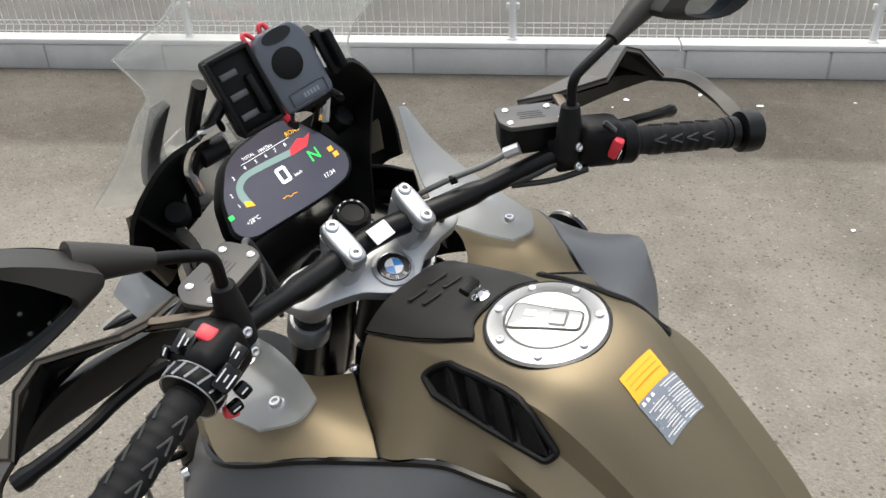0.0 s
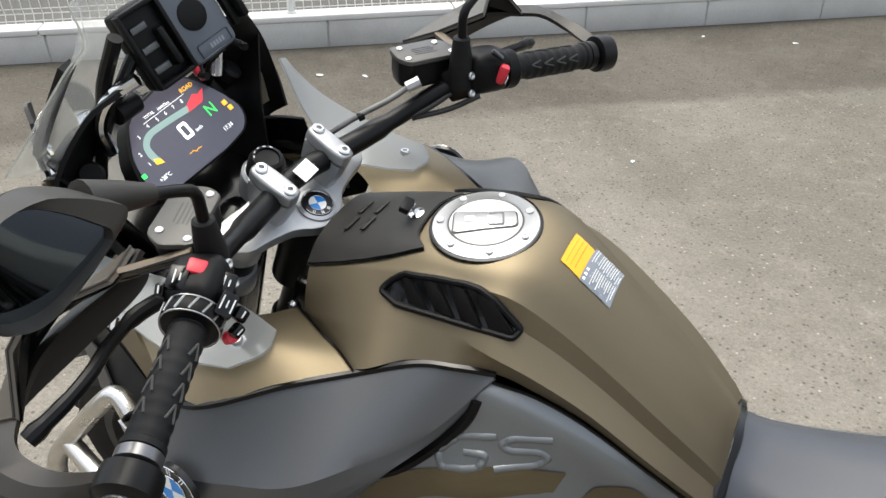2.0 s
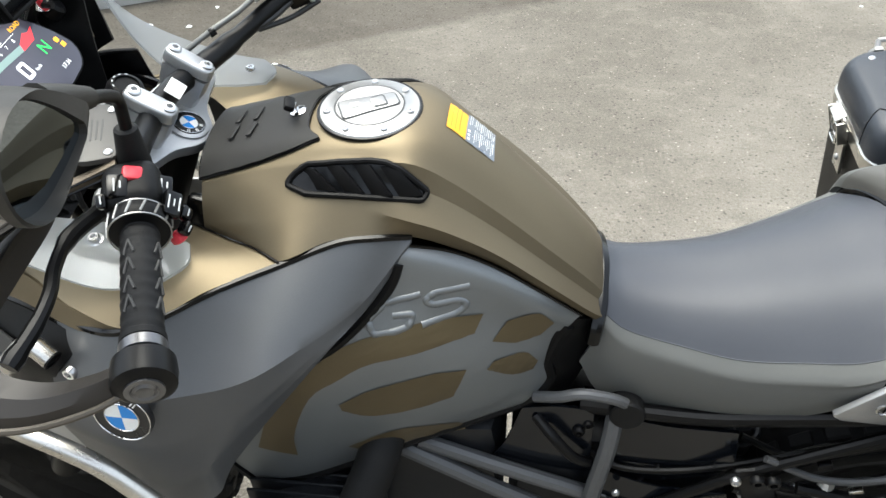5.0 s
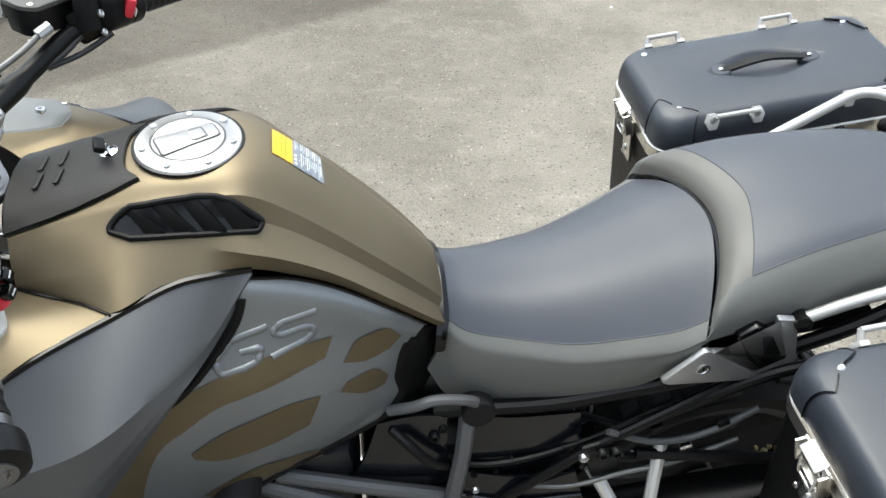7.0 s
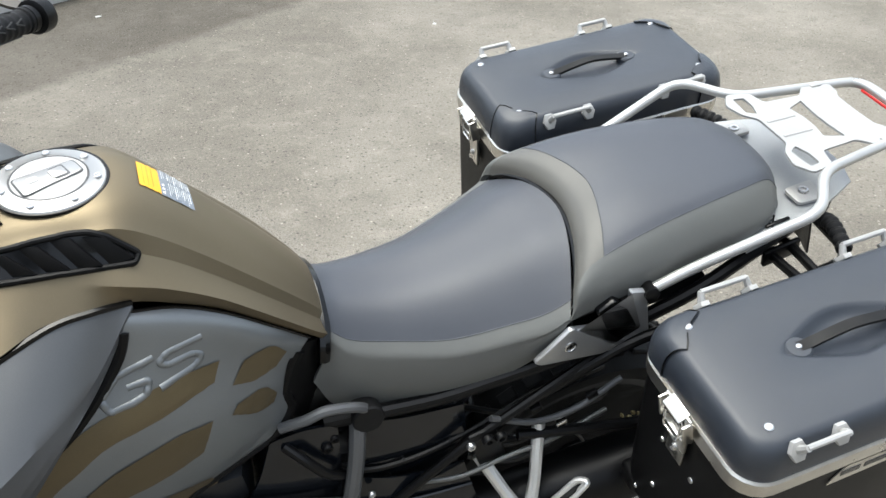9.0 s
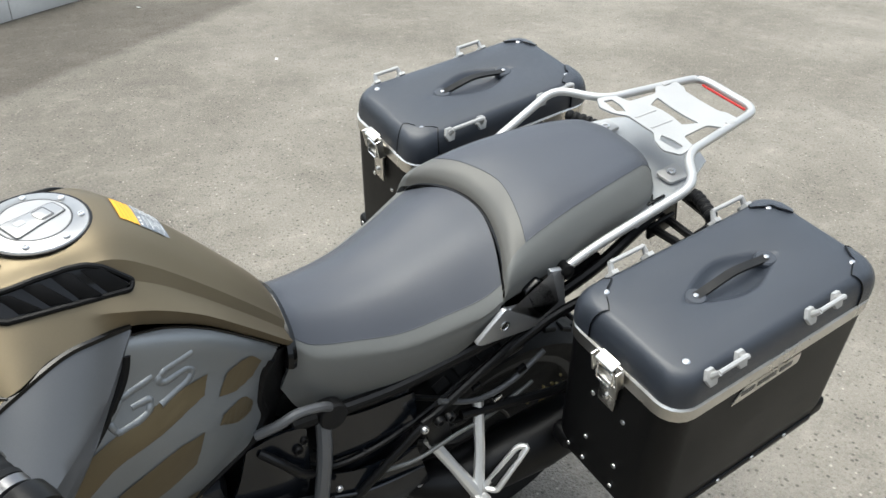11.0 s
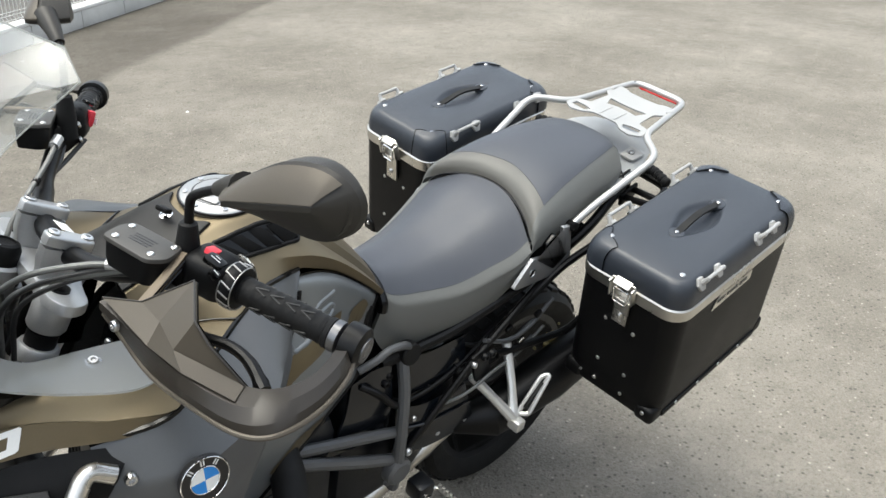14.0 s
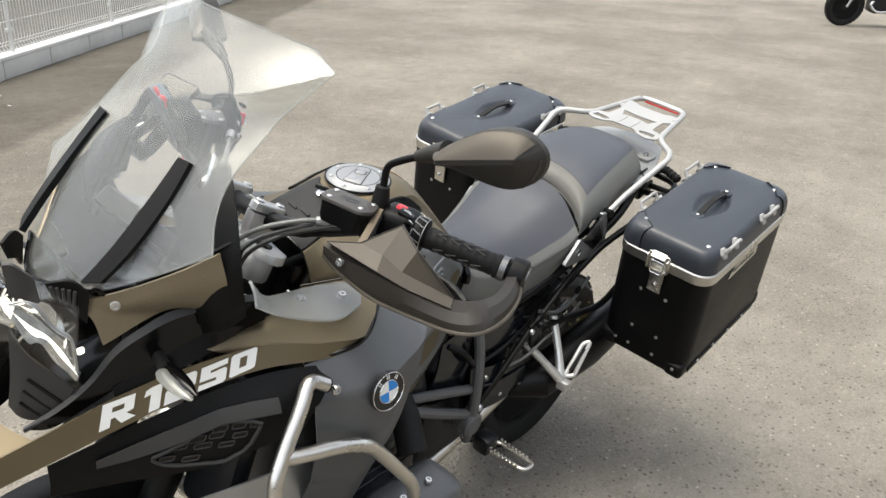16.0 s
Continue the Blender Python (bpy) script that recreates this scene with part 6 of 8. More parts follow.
part("badge_collar", lathe([(0.027, 0.012), (0.027, 0.019), (0.022, 0.021), (0.022, 0.016)], YM @ pose(-0.006, -0.002, 0), 32), ALU, yoke)
part("steering_stem", tube([YM @ Vector((0, 0, -0.14)), YM @ Vector((0, 0, 0.0))], 0.030, 20), BLACKBAR, bike)
dial = part("dial_seat", lathe([(0.031, 0.0), (0.031, 0.034), (0.027, 0.038)], YM @ pose(0.083, -0.004, -0.032), 28), ALU, yoke)
part("dial", lathe([(0.026, 0.036), (0.025, 0.058), (0.021, 0.066), (0.016, 0.068), (0.015, 0.065), (0.0005, 0.064)], YM @ pose(0.083, -0.004, -0.032), 28), PLASTIC, yoke, "black round rotary dial")
for k in range(5):
    a = radians(-60 + 28 * k)
    part("dial_mark", rbox(0.0015, 0.004, 0.0004, 0, YM @ pose(0.083 + 0.0185 * math.cos(a), -0.004 + 0.0185 * math.sin(a), 0.0355, 0, 0, math.degrees(a))), PRINT, yoke)

BAR_L = [(0.266, 0.010, 1.150), (0.262, 0.075, 1.152), (0.246, 0.140, 1.166), (0.214, 0.215, 1.196), (0.188, 0.258, 1.209), (0.165, 0.296, 1.211), (0.106, 0.452, 1.197)]
left = fillet(BAR_L, 0.04, 5)
right = [ACROSS @ p for p in left][::-1]
pathb = right + left
rad = [0.0155 if abs((p - SC).length) < 0.16 else 0.0125 for p in pathb]
handlebar = part("handlebar", tube(pathb, rad, 16), BLACKBAR, bike, "black tapered handlebar tube")
part("bar_label", rbox(0.022, 0.030, 0.001, 0.0004, axes((0.2475, -0.0035, 1.1625), (-0.62, 0, 0.8), (0.8, 0, 0.6))), WHITE, handlebar, "small white sticker")

for sy, side in SIDES:
    c = Vector((0.262, 0.043, 1.168))
    m = axes(c, (-0.44, 0.06, 0.9), (0.9, -0.09, 0.44))
    cl = prism(rounded([(-0.034, -0.012), (-0.012, -0.014), (0.012, -0.014), (0.034, -0.012), (0.034, 0.012), (0.012, 0.014), (-0.012, 0.014), (-0.034, 0.012)], 0.008, 3), 0.016, m @ pose(0, 0, -0.006), 0.005, (), 3)
    cp = part("bar_clamp", side(cl), ALU, bike, "cast silver handlebar clamp")
    part("riser", side(closed_loft([[tuple(m @ Vector((x, y, z))) for x, y in rounded([(-w, -0.013), (w, -0.013), (w, 0.013), (-w, 0.013)], 0.008, 3)] for w, z in ((0.024, -0.075), (0.026, -0.050), (0.031, -0.034), (0.033, -0.010))])), ALU, cp)
    for dx in (-0.023, 0.023):
        g = lathe([(0.0085, 0.008), (0.0085, 0.0125), (0.0065, 0.014), (0.004, 0.014), (0.0035, 0.010), (0.0003, 0.010)], m @ pose(dx, 0, 0), 16)
        part("bolt", side(g), BOLT, cp)
    # fork tops and tubes
    f0 = Vector((0.300, 0.078, 1.108))
    dn = -UPAX
    fk = part("fork_tube", side(tube([f0 + dn * 0.05, f0 + dn * 0.40], 0.0215, 20)), BLACKBAR, bike)
    part("fork_cap", side(lathe([(0.024, -0.045), (0.027, -0.040), (0.027, 0.0), (0.024, 0.006), (0.019, 0.008), (0.018, 0.012), (0.0005, 0.013)], axes(f0, UPAX), 24)), ALU, fk, "silver fork cap")
    part("fork_plug", side(lathe([(0.015, 0.010), (0.014, 0.018), (0.0005, 0.019)], axes(f0, UPAX), 18)), SHINY, fk)
    part("fork_collar", side(lathe([(0.026, -0.11), (0.029, -0.105), (0.029, -0.075), (0.026, -0.07)], axes(f0, UPAX), 20)), ALU, fk)
    part("fork_lower", side(tube([f0 + dn * 0.38, f0 + dn * 0.84], 0.029, 18)), BLACKBAR, fk)
    # grip, collar ring, bar end
    gi, go = Vector((0.163, 0.302, 1.2105)), Vector((0.113, 0.433, 1.1985))
    ax = (go - gi).normalized()
    gm = axes(gi, ax, (0, 0, 1))
    ln = (go - gi).length
    prof = [(0.0175, 0.0), (0.0205, 0.004), (0.0205, 0.008), (0.0175, 0.012)]
    for k in range(9):
        h = 0.016 + k * (ln - 0.03) / 8
        prof += [(0.0178, h - 0.0035), (0.0184, h - 0.002), (0.0184, h + 0.002), (0.0178, h + 0.0035)]
    prof += [(0.0178, ln - 0.008), (0.020, ln - 0.006), (0.020, ln)]
    grip = part("grip", side(lathe(prof, gm, 26)), RUBBER, handlebar, "black rubber grip with zigzag ribs")
    for k in range(4):
        for e in (-1, 1):
            for a0 in (20, 110, 200, 290):
                h = 0.032 + k * 0.022
                pts = [gm @ Vector((0.0188 * math.cos(radians(a0 + e * t * 16)), 0.0188 * math.sin(radians(a0 + e * t * 16)), h + t * 0.016)) for t in np.linspace(0, 1, 4)]
                part("rib", side(tube(pts, 0.0013, 5)), DUSTY, grip)
    part("end_sleeve", side(lathe([(0.0165, ln), (0.0205, ln + 0.002), (0.0205, ln + 0.012), (0.017, ln + 0.014)], gm, 24)), BLACKBAR if sy < 0 else RINGMETAL, handlebar)
    wt = part("bar_end", side(lathe([(0.018, ln + 0.016), (0.0265, ln + 0.019), (0.0275, ln + 0.030), (0.0265, ln + 0.042), (0.020, ln + 0.046), (0.0005, ln + 0.046)], gm, 28)), BLACKBAR, handlebar, "black bar end weight")
    part("end_bolt", side(lathe([(0.0165, ln + 0.044), (0.0165, ln + 0.048), (0.012, ln + 0.0485), (0.010, ln + 0.047), (0.0075, ln + 0.049), (0.003, ln + 0.047), (0.0003, ln + 0.047)], gm, 20)), RINGMETAL, wt)
    # switch block
    sw = part("switch_block", side(rbox(0.062, 0.056, 0.058, 0.016, gm @ pose(0.004, 0.002, -0.036, 0, 0, 0) @ pose(0, 0, 0, 0, 90, 0), 3)), PLASTIC, handlebar, "black switch housing")
    if sy > 0:
        part("menu_ring", lathe([(0.020, -0.010), (0.0285, -0.009), (0.0295, -0.003), (0.0295, 0.006), (0.027, 0.010), (0.019, 0.011)], gm, 32), PLASTIC, handlebar, "ribbed black menu ring")
        for k in range(14):
            a = 2 * math.pi * k / 14
            part("rib", tube([gm @ Vector((0.0298 * math.cos(a), 0.0298 * math.sin(a), -0.007)), gm @ Vector((0.0298 * math.cos(a + 0.18), 0.0298 * math.sin(a + 0.18), 0.008))], 0.0012, 5), CAPALU, handlebar)
        for z in (-0.0085, 0.0095):
            part("ring_edge", tube([gm @ Vector((0.0288 * math.cos(a), 0.0288 * math.sin(a), z)) for a in np.linspace(0, 2 * math.pi, 33)[:-1]], 0.0009, 5, True), CAPALU, handlebar)
        up = (-0.55, 0.12, 0.83)
        part("hazard_button", rbox(0.017, 0.019, 0.012, 0.003, axes((0.174, 0.267, 1.2445), (-0.4, 0.05, 0.92), ax)), RED, sw, "red hazard button")
        for o, nn, w, d, k in (((0.182, 0.285, 1.244), (-0.3, 0.25, 0.9), 0.026, 0.020, 2), ((0.152, 0.259, 1.224), up, 0.024, 0.018, 2), ((0.136, 0.281, 1.222), (-0.75, 0.15, 0.65), 0.026, 0.018, 3), ((0.131, 0.272, 1.203), (-0.9, 0.1, 0.4), 0.014, 0.014, 1), ((0.193, 0.300, 1.238), (-0.2, 0.5, 0.8), 0.014, 0.010, 1), ((0.127, 0.286, 1.196), (-0.95, 0.2, 0.2), 0.014, 0.011, 1)):
            m = axes(o, nn, ax)
            b = part("button", rbox(w, d, 0.011, 0.003, m), SHINY, sw)
            for j in range(k):
                part("symbol", rbox(w * (0.55 if j % 2 == 0 else 0.3), 0.0014, 0.0006, 0, m @ pose(0.0, (j - (k - 1) / 2) * 0.0055, 0.0056)), PRINT, sw)
        part("horn_button", rbox(0.013, 0.015, 0.013, 0.004, pose(0.136, 0.288, 1.186, 20, 30, 0)), RED, sw, "red button")
    else:
        part("throttle_ring", other(lathe([(0.020, -0.012), (0.0275, -0.010), (0.028, 0.006), (0.0255, 0.010), (0.019, 0.011)], gm, 30)), PLASTIC, handlebar)
        part("kill_switch", rbox(0.014, 0.014, 0.028, 0.004, pose(0.0875, -0.2635, 1.190, 0, -25, 20)), RED, sw, "red stop and start switch")
        part("kill_mark", rbox(0.0008, 0.009, 0.010, 0.0, pose(0.0800, -0.2608, 1.184, 0, -25, 20)), WHITE, sw)
        part("button", rbox(0.020, 0.012, 0.006, 0.003, pose(0.090, -0.256, 1.222, 0, -40, 20)), SHINY, sw)
    # control clamp, lever and mirror foot
    part("lever_clamp", side(rbox(0.045, 0.030, 0.050, 0.008, pose(0.196, 0.238, 1.207, 0, 20, -30))), BLACKBAR, handlebar)
    for z in (1.222, 1.196):
        g = lathe([(0.0055, 0), (0.0055, 0.003), (0.0035, 0.004), (0.0003, 0.003)], axes((0.172, 0.232, z), (-1, -0.1, 0.3)), 12)
        part("bolt", side(g), BOLT, handlebar)
    lev = [(0.222, 0.252, 1.190), (0.243, 0.298, 1.188), (0.236, 0.345, 1.192), (0.222, 0.382, 1.196), (0.219, 0.418, 1.194), (0.227, 0.458, 1.186)]
    part("lever", side(tube(cr(lev, 22), [0.009] * 6 + [0.0070] * 11 + [0.0078] * 3 + [0.0098, 0.0085], 10)), BLACKBAR, handlebar, "black control lever")
    # fluid reservoir
    rm = axes((0.236, 0.210, 1.2455), (-0.12, 0.03, 1), (0.32, -0.95, 0))
    rv = part("reservoir", side(closed_loft([[tuple(rm @ Vector((x * s, y * s, z))) for x, y in rounded([(-0.040, -0.024), (0.036, -0.026), (0.046, -0.010), (0.042, 0.024), (-0.030, 0.028), (-0.046, 0.010)], 0.007, 3)] for s, z in ((0.88, -0.036), (0.94, -0.024), (0.96, -0.002), (1.0, -0.001))])), BLACKBAR, handlebar, "black brake fluid reservoir")
    part("cover", side(prism(rounded([(-0.041, -0.025), (0.037, -0.027), (0.047, -0.010), (0.043, 0.025), (-0.031, 0.029), (-0.047, 0.010)], 0.007, 3), 0.006, rm, 0.002)), RESCOVER, rv, "grey reservoir cover")
    for x, y in ((-0.034, -0.016), (0.034, -0.016), (0.030, 0.016), (-0.026, 0.016)):
        g = lathe([(0.0045, 0.005), (0.0045, 0.0072), (0.003, 0.008), (0.0003, 0.007)], rm @ pose(x, y, 0), 12)
        part("screw", side(g), BOLT, rv)
    for k in range(4):
        part("print_line", side(rbox(0.034 - 0.004 * (k % 2), 0.0018, 0.0003, 0, rm @ pose(0.002, -0.008 + 0.005 * k, 0.0062))), ENAMEL, rv)
    part("reservoir_arm", side(tube([(0.215, 0.222, 1.195), (0.206, 0.238, 1.205)], 0.016, 12)), BLACKBAR, handlebar)
    # mirror on a bent stem
    mir = part("mirror_stem", side(tube(fillet([(0.190, 0.232, 1.205), (0.187, 0.232, 1.250), (0.183, 0.230, 1.309), (0.178, 0.262, 1.331), (0.175, 0.300, 1.352)], 0.014, 5), 0.0062, 12)), BLACKBAR, handlebar, "bent black mirror stem")
    part("stem_boot", side(lathe([(0.0175, -0.012), (0.0165, 0.02), (0.0115, 0.058), (0.0085, 0.060)], axes((0.190, 0.232, 1.215), (-0.06, -0.02, 1)), 16)), RUBBER, handlebar)
    part("mirror_neck", side(tube([(0.176, 0.284, 1.344), (0.178, 0.312, 1.360), (0.182, 0.345, 1.376)], [0.0095, 0.014, 0.019], 14)), SHELLGREY, mir)
    # housing: a wedge with a ridge along its front, its face set at an angle
    ol = fillet([(y, z, 0) for y, z in ((0.328, 1.372), (0.360, 1.403), (0.394, 1.429), (0.422, 1.438), (0.444, 1.440), (0.468, 1.431), (0.482, 1.416), (0.485, 1.398), (0.479, 1.376), (0.460, 1.355), (0.436, 1.346), (0.405, 1.347), (0.365, 1.354), (0.332, 1.363))], 0.012, 3, True)
    my, mz = 0.415, 1.394

    def at(y, z, x0, slope, k=1.0):
        yy, zz = my + (y - my) * k, mz + (z - mz) * k
        if slope < 0.1:                                    # the glass side is shorter at its inner end
            yy += 0.028 * max(0.0, (0.440 - yy) / 0.112)
        return (x0 - slope * (yy - my) + (-0.06 * (zz - mz) if slope < 0 else 0), yy, zz)

    rings = [[at(p.x, p.y, x0, sl, k) for p in ol] for x0, sl, k in ((0.143, -0.05, 0.93), (0.136, 0.0, 0.96), (0.134, 0.15, 0.965), (0.148, 0.34, 1.0), (0.160, 0.38, 1.0))]
    ridge = []
    for p in ol:
        u = min(max((p.x - 0.345) / 0.11, 0), 1)
        ry, rz = 0.348 + 0.108 * u, 1.3665 + 0.036 * u
        ridge.append((0.346 - 0.38 * ry + 0.004 * u, ry, rz + (0.003 if p.y > rz else -0.003)))
    shell = part("mirror_shell", side(closed_loft(rings + [[tuple(np.array(a) * 0.45 + np.array(b) * 0.55 + np.array((0.0045, 0, 0))) for a, b in zip(rings[-1], ridge)], ridge])), SHELLGREY, bike, "dark grey wedge-shaped mirror housing", 24)
    # lighter sheet above the ridge, for the light on that facet
    upper = [i for i, p in enumerate(ol) if p.y > 1.3665 + 0.036 * (p.x - 0.345) / 0.11 + 0.004 and p.x < 0.470]
    cg = np.array([[np.array(rings[-1][i]) + t * (np.array(ridge[i]) - np.array(rings[-1][i])) + np.array((0.0045 * math.sin(math.pi * t) + 0.0018, 0.0, 0.0016)) for t in (0.10, 0.3, 0.55, 0.8, 0.97)] for i in upper])
    part("mirror_top_facet", side(sheet(cg, 0)), GUARD, shell, "upper mirror facet in lighter grey bronze, coloured as lit")
    gl = np.array([[at(p.x, p.y, 0.1425, -0.05, k) for k in (0.0, 0.3, 0.6, 0.93)] for p in ol + ol[:1]])
    part("mirror_glass", side(sheet(gl, 0)), MIRROR, shell, "mirror glass")
    # the far guard is clamped with its outer edge turned up a little more
    turn_up = Matrix.Translation((0.113, 0.433, 1.1985)) @ Matrix.Rotation(radians(-17), 4, (go - gi).normalized()) @ Matrix.Translation((-0.113, -0.433, -1.1985))
    gside = side if sy > 0 else (lambda g, m=turn_up: other(moved(g, m)))
    # hand guard: a rib from the inner mount round to the bar end, and a shield above it
    rib_o = [(0.299, 0.225, 1.180), (0.294, 0.252, 1.164), (0.297, 0.331, 1.157), (0.289, 0.413, 1.163), (0.275, 0.478, 1.168), (0.248, 0.510, 1.175), (0.192, 0.510, 1.178), (0.140, 0.494, 1.186), (0.108, 0.470, 1.190)]
    rib_c = [(0.305, 0.230, 1.200), (0.299, 0.265, 1.193), (0.300, 0.334, 1.200), (0.292, 0.399, 1.199), (0.269, 0.461, 1.192), (0.236, 0.489, 1.194), (0.185, 0.494, 1.196), (0.141, 0.483, 1.203), (0.110, 0.464, 1.208)]
    rib_i = [(0.294, 0.232, 1.204), (0.288, 0.265, 1.197), (0.284, 0.332, 1.203), (0.274, 0.393, 1.203), (0.247, 0.445, 1.196), (0.220, 0.471, 1.196), (0.179, 0.475, 1.194), (0.143, 0.465, 1.197), (0.116, 0.454, 1.206)]
    rib_m = [tuple((np.array(a) + np.array(b)) / 2 + np.array((0.004, 0.004, 0))) for a, b in zip(rib_o, rib_c)]
    rows = [cr(r, 48) for r in (rib_o, rib_m, rib_c, rib_i)]
    guard = part("hand_guard", gside(sheet(np.array([[r[i] for r in rows] for i in range(48)]), 0.006)), RIBGREY, handlebar, "brown-black plastic hand guard", 26)
    part("guard_lip", gside(tube([tuple(p) for p in cr([(x + 0.001, y + 0.002, z - 0.001) for x, y, z in rib_o], 40)], 0.0032, 8)), GUARD, guard)
    S = dict(I=(0.303, 0.236, 1.209), T=(0.277, 0.281, 1.220), P=(0.232, 0.322, 1.257), A=(0.282, 0.332, 1.226), M=(0.294, 0.383, 1.226), N=(0.270, 0.387, 1.256), Q=(0.269, 0.415, 1.241), S=(0.247, 0.449, 1.198), L=(0.305, 0.345, 1.211), K=(0.294, 0.399, 1.204), C=(0.267, 0.461, 1.195))
    names = list(S)
    quads = ["ITAL", "TPA", "PNMA", "NQSM", "AMKL", "MSCK"]
    v = [S[k] for k in names]
    v2 = [(x - 0.004, y - 0.001, z - 0.004) for x, y, z in v]
    f = [tuple(names.index(c) for c in q) for q in quads]
    n0 = len(v)
    f2 = [tuple(i + n0 for i in q[::-1]) for q in f]
    loop = [names.index(c) for c in "ITPNQSCKL"]
    f3 = [(a, b, b + n0, a + n0) for a, b in zip(loop, loop[1:] + loop[:1])]
    part("shield", gside((v + v2, f + f2 + f3)), GUARD, guard, "faceted brown-grey guard shield", 8)
    # black sheet stands in for the shade on the shield's inner side
    v3 = [(x - 0.0065, y - 0.002, z - 0.0055) for x, y, z in v]
    part("shield_shade", gside((v3, [q[::-1] for q in f])), PLASTIC, guard, "black sheet behind the guard shield, in place of shade", 8)
    part("shield_edge", gside(tube([S[k] for k in "ITPNQS"], 0.0015, 6)), RIBGREY, guard)
    part("guard_bracket", gside(wedge([(0.282, 0.279, 1.208), (0.272, 0.286, 1.208), (0.199, 0.249, 1.232), (0.203, 0.240, 1.230)], [(0.284, 0.277, 1.218), (0.272, 0.287, 1.220), (0.198, 0.250, 1.244), (0.203, 0.240, 1.243)], Matrix(), 0.002)), GUARD_LIT, guard)
    for z in (1.2165, 1.2235):
        part("bracket_groove", gside(tube([(0.278, 0.2885, z - 0.006), (0.205, 0.2565, z + 0.016)], 0.0012, 5)), SHINY, guard)
    screw(guard, (0.306, 0.270, 1.190) if sy > 0 else ACROSS @ turn_up @ Vector((0.306, 0.270, 1.190)), (1, 0.1 * sy, 0.2), BOLT, 0.007, 0.004)

# hoses and wiring at the bars
for pts, r, mt in (([(0.255, 0.180, 1.206), (0.290, 0.155, 1.204), (0.346, 0.120, 1.188), (0.384, 0.095, 1.150), (0.392, 0.080, 1.09), (0.385, 0.07, 1.00)], 0.0042, HOSE),
                   ([(0.240, 0.190, 1.200), (0.270, 0.165, 1.190), (0.334, 0.122, 1.172), (0.374, 0.100, 1.135), (0.382, 0.090, 1.05)], 0.0042, HOSE),
                   ([(0.232, 0.190, 1.204), (0.266, 0.172, 1.200), (0.342, 0.130, 1.178), (0.380, 0.104, 1.13), (0.388, 0.092, 1.05)], 0.0030, CABLE),
                   ([(0.235, 0.195, 1.192), (0.262, 0.160, 1.182), (0.308, 0.130, 1.168), (0.358, 0.105, 1.13), (0.37, 0.095, 1.04)], 0.0036, CABLE),
                   ([(0.180, -0.175, 1.205), (0.205, -0.150, 1.190), (0.245, -0.115, 1.172), (0.290, -0.085, 1.140), (0.325, -0.060, 1.080), (0.33, -0.05, 1.0)], 0.0040, HOSE),
                   ([(0.150, -0.225, 1.170), (0.175, -0.190, 1.158), (0.215, -0.150, 1.148), (0.255, -0.120, 1.12), (0.29, -0.10, 1.04)], 0.0045, CABLE),
                   ([(0.110, -0.235, 1.168), (0.150, -0.215, 1.150), (0.190, -0.180, 1.148)], 0.004, CABLE)):
    part("hose", tube(cr(pts, 26), r, 10), mt, bike)
part("hose_nut", tube([(0.252, 0.184, 1.206), (0.268, 0.171, 1.206)], 0.0066, 8), ALU, bike)
part("hose_nut", tube([(0.172, -0.182, 1.208), (0.186, -0.170, 1.202)], 0.008, 8), ALU, bike)
part("cable_tie", tube([(0.232, -0.126, 1.176), (0.238, -0.120, 1.174)], 0.0062, 8), PLASTIC, bike)

# ---------------------------------------------------------------- instrument display
DA = radians(52)
DM = axes((0.449, 0.0, 1.172), (-math.sin(DA), 0, math.cos(DA)), (0, -1, 0))
d_out = [(0.034, 0.069), (0.062, 0.067), (0.083, 0.048), (0.104, 0.015), (0.116, -0.017), (0.110, -0.034), (0.094, -0.047), (0.048, -0.052), (-0.068, -0.050), (-0.084, -0.043), (-0.092, -0.030), (-0.079, 0.013), (-0.048, 0.051), (-0.022, 0.062)]
grow = lambda s: [(x * s - 0.010 * (s - 1), y * s) for x, y in d_out]
dash = part("display_housing", prism(rounded(grow(1.05), 0.012, 3), 0.030, DM @ pose(0, 0, -0.031), 0.004), PLASTIC, bike, "black instrument display housing")
part("display_glass", prism(rounded(grow(0.985), 0.010, 3), 0.002, DM @ pose(0, 0, -0.001)), TFT, dash, "dark instrument display, switched on")


def ui(body, x, y, size, mat, align="CENTER"):
    return words("display_text", body, size, DM @ pose(x, y, 0.0014), mat, dash, 0.0001, align)


# the speed is a block figure with square corners
zo, zi = [(-0.0085, -0.0115), (0.0085, -0.0115), (0.0085, 0.0115), (-0.0085, 0.0115)], [(-0.0042, -0.0075), (0.0042, -0.0075), (0.0042, 0.0075), (-0.0042, 0.0075)]
part("display_text", prism(rounded(zo, 0.0025, 2), 0.0003, DM @ pose(0.0135, 0.0015, 0.0013), 0.0, (zi,)), UI_WHITE, dash)
ui("km/h", 0.0335, -0.007, 0.0065, UI_WHITE)
ui("N", 0.070, 0.003, 0.024, UI_GREEN)
ui("ROAD", 0.062, 0.046, 0.0090, UI_ORANGE)
ui("TOTAL", -0.014, 0.0455, 0.0062, UI_WHITE)
ui("14447km", 0.013, 0.0445, 0.0062, UI_WHITE)
ui("17:34", 0.073, -0.030, 0.0088, UI_WHITE)
ui("+28°C", -0.059, -0.029, 0.0078, UI_WHITE)
for k, (x, y) in enumerate(((-0.064, -0.004), (-0.065, 0.012), (-0.049, 0.030), (-0.027, 0.035), (-0.0085, 0.035), (0.008, 0.035), (0.024, 0.035), (0.041, 0.035))):
    ui(str(k + 1), x, y, 0.0075, UI_WHITE)
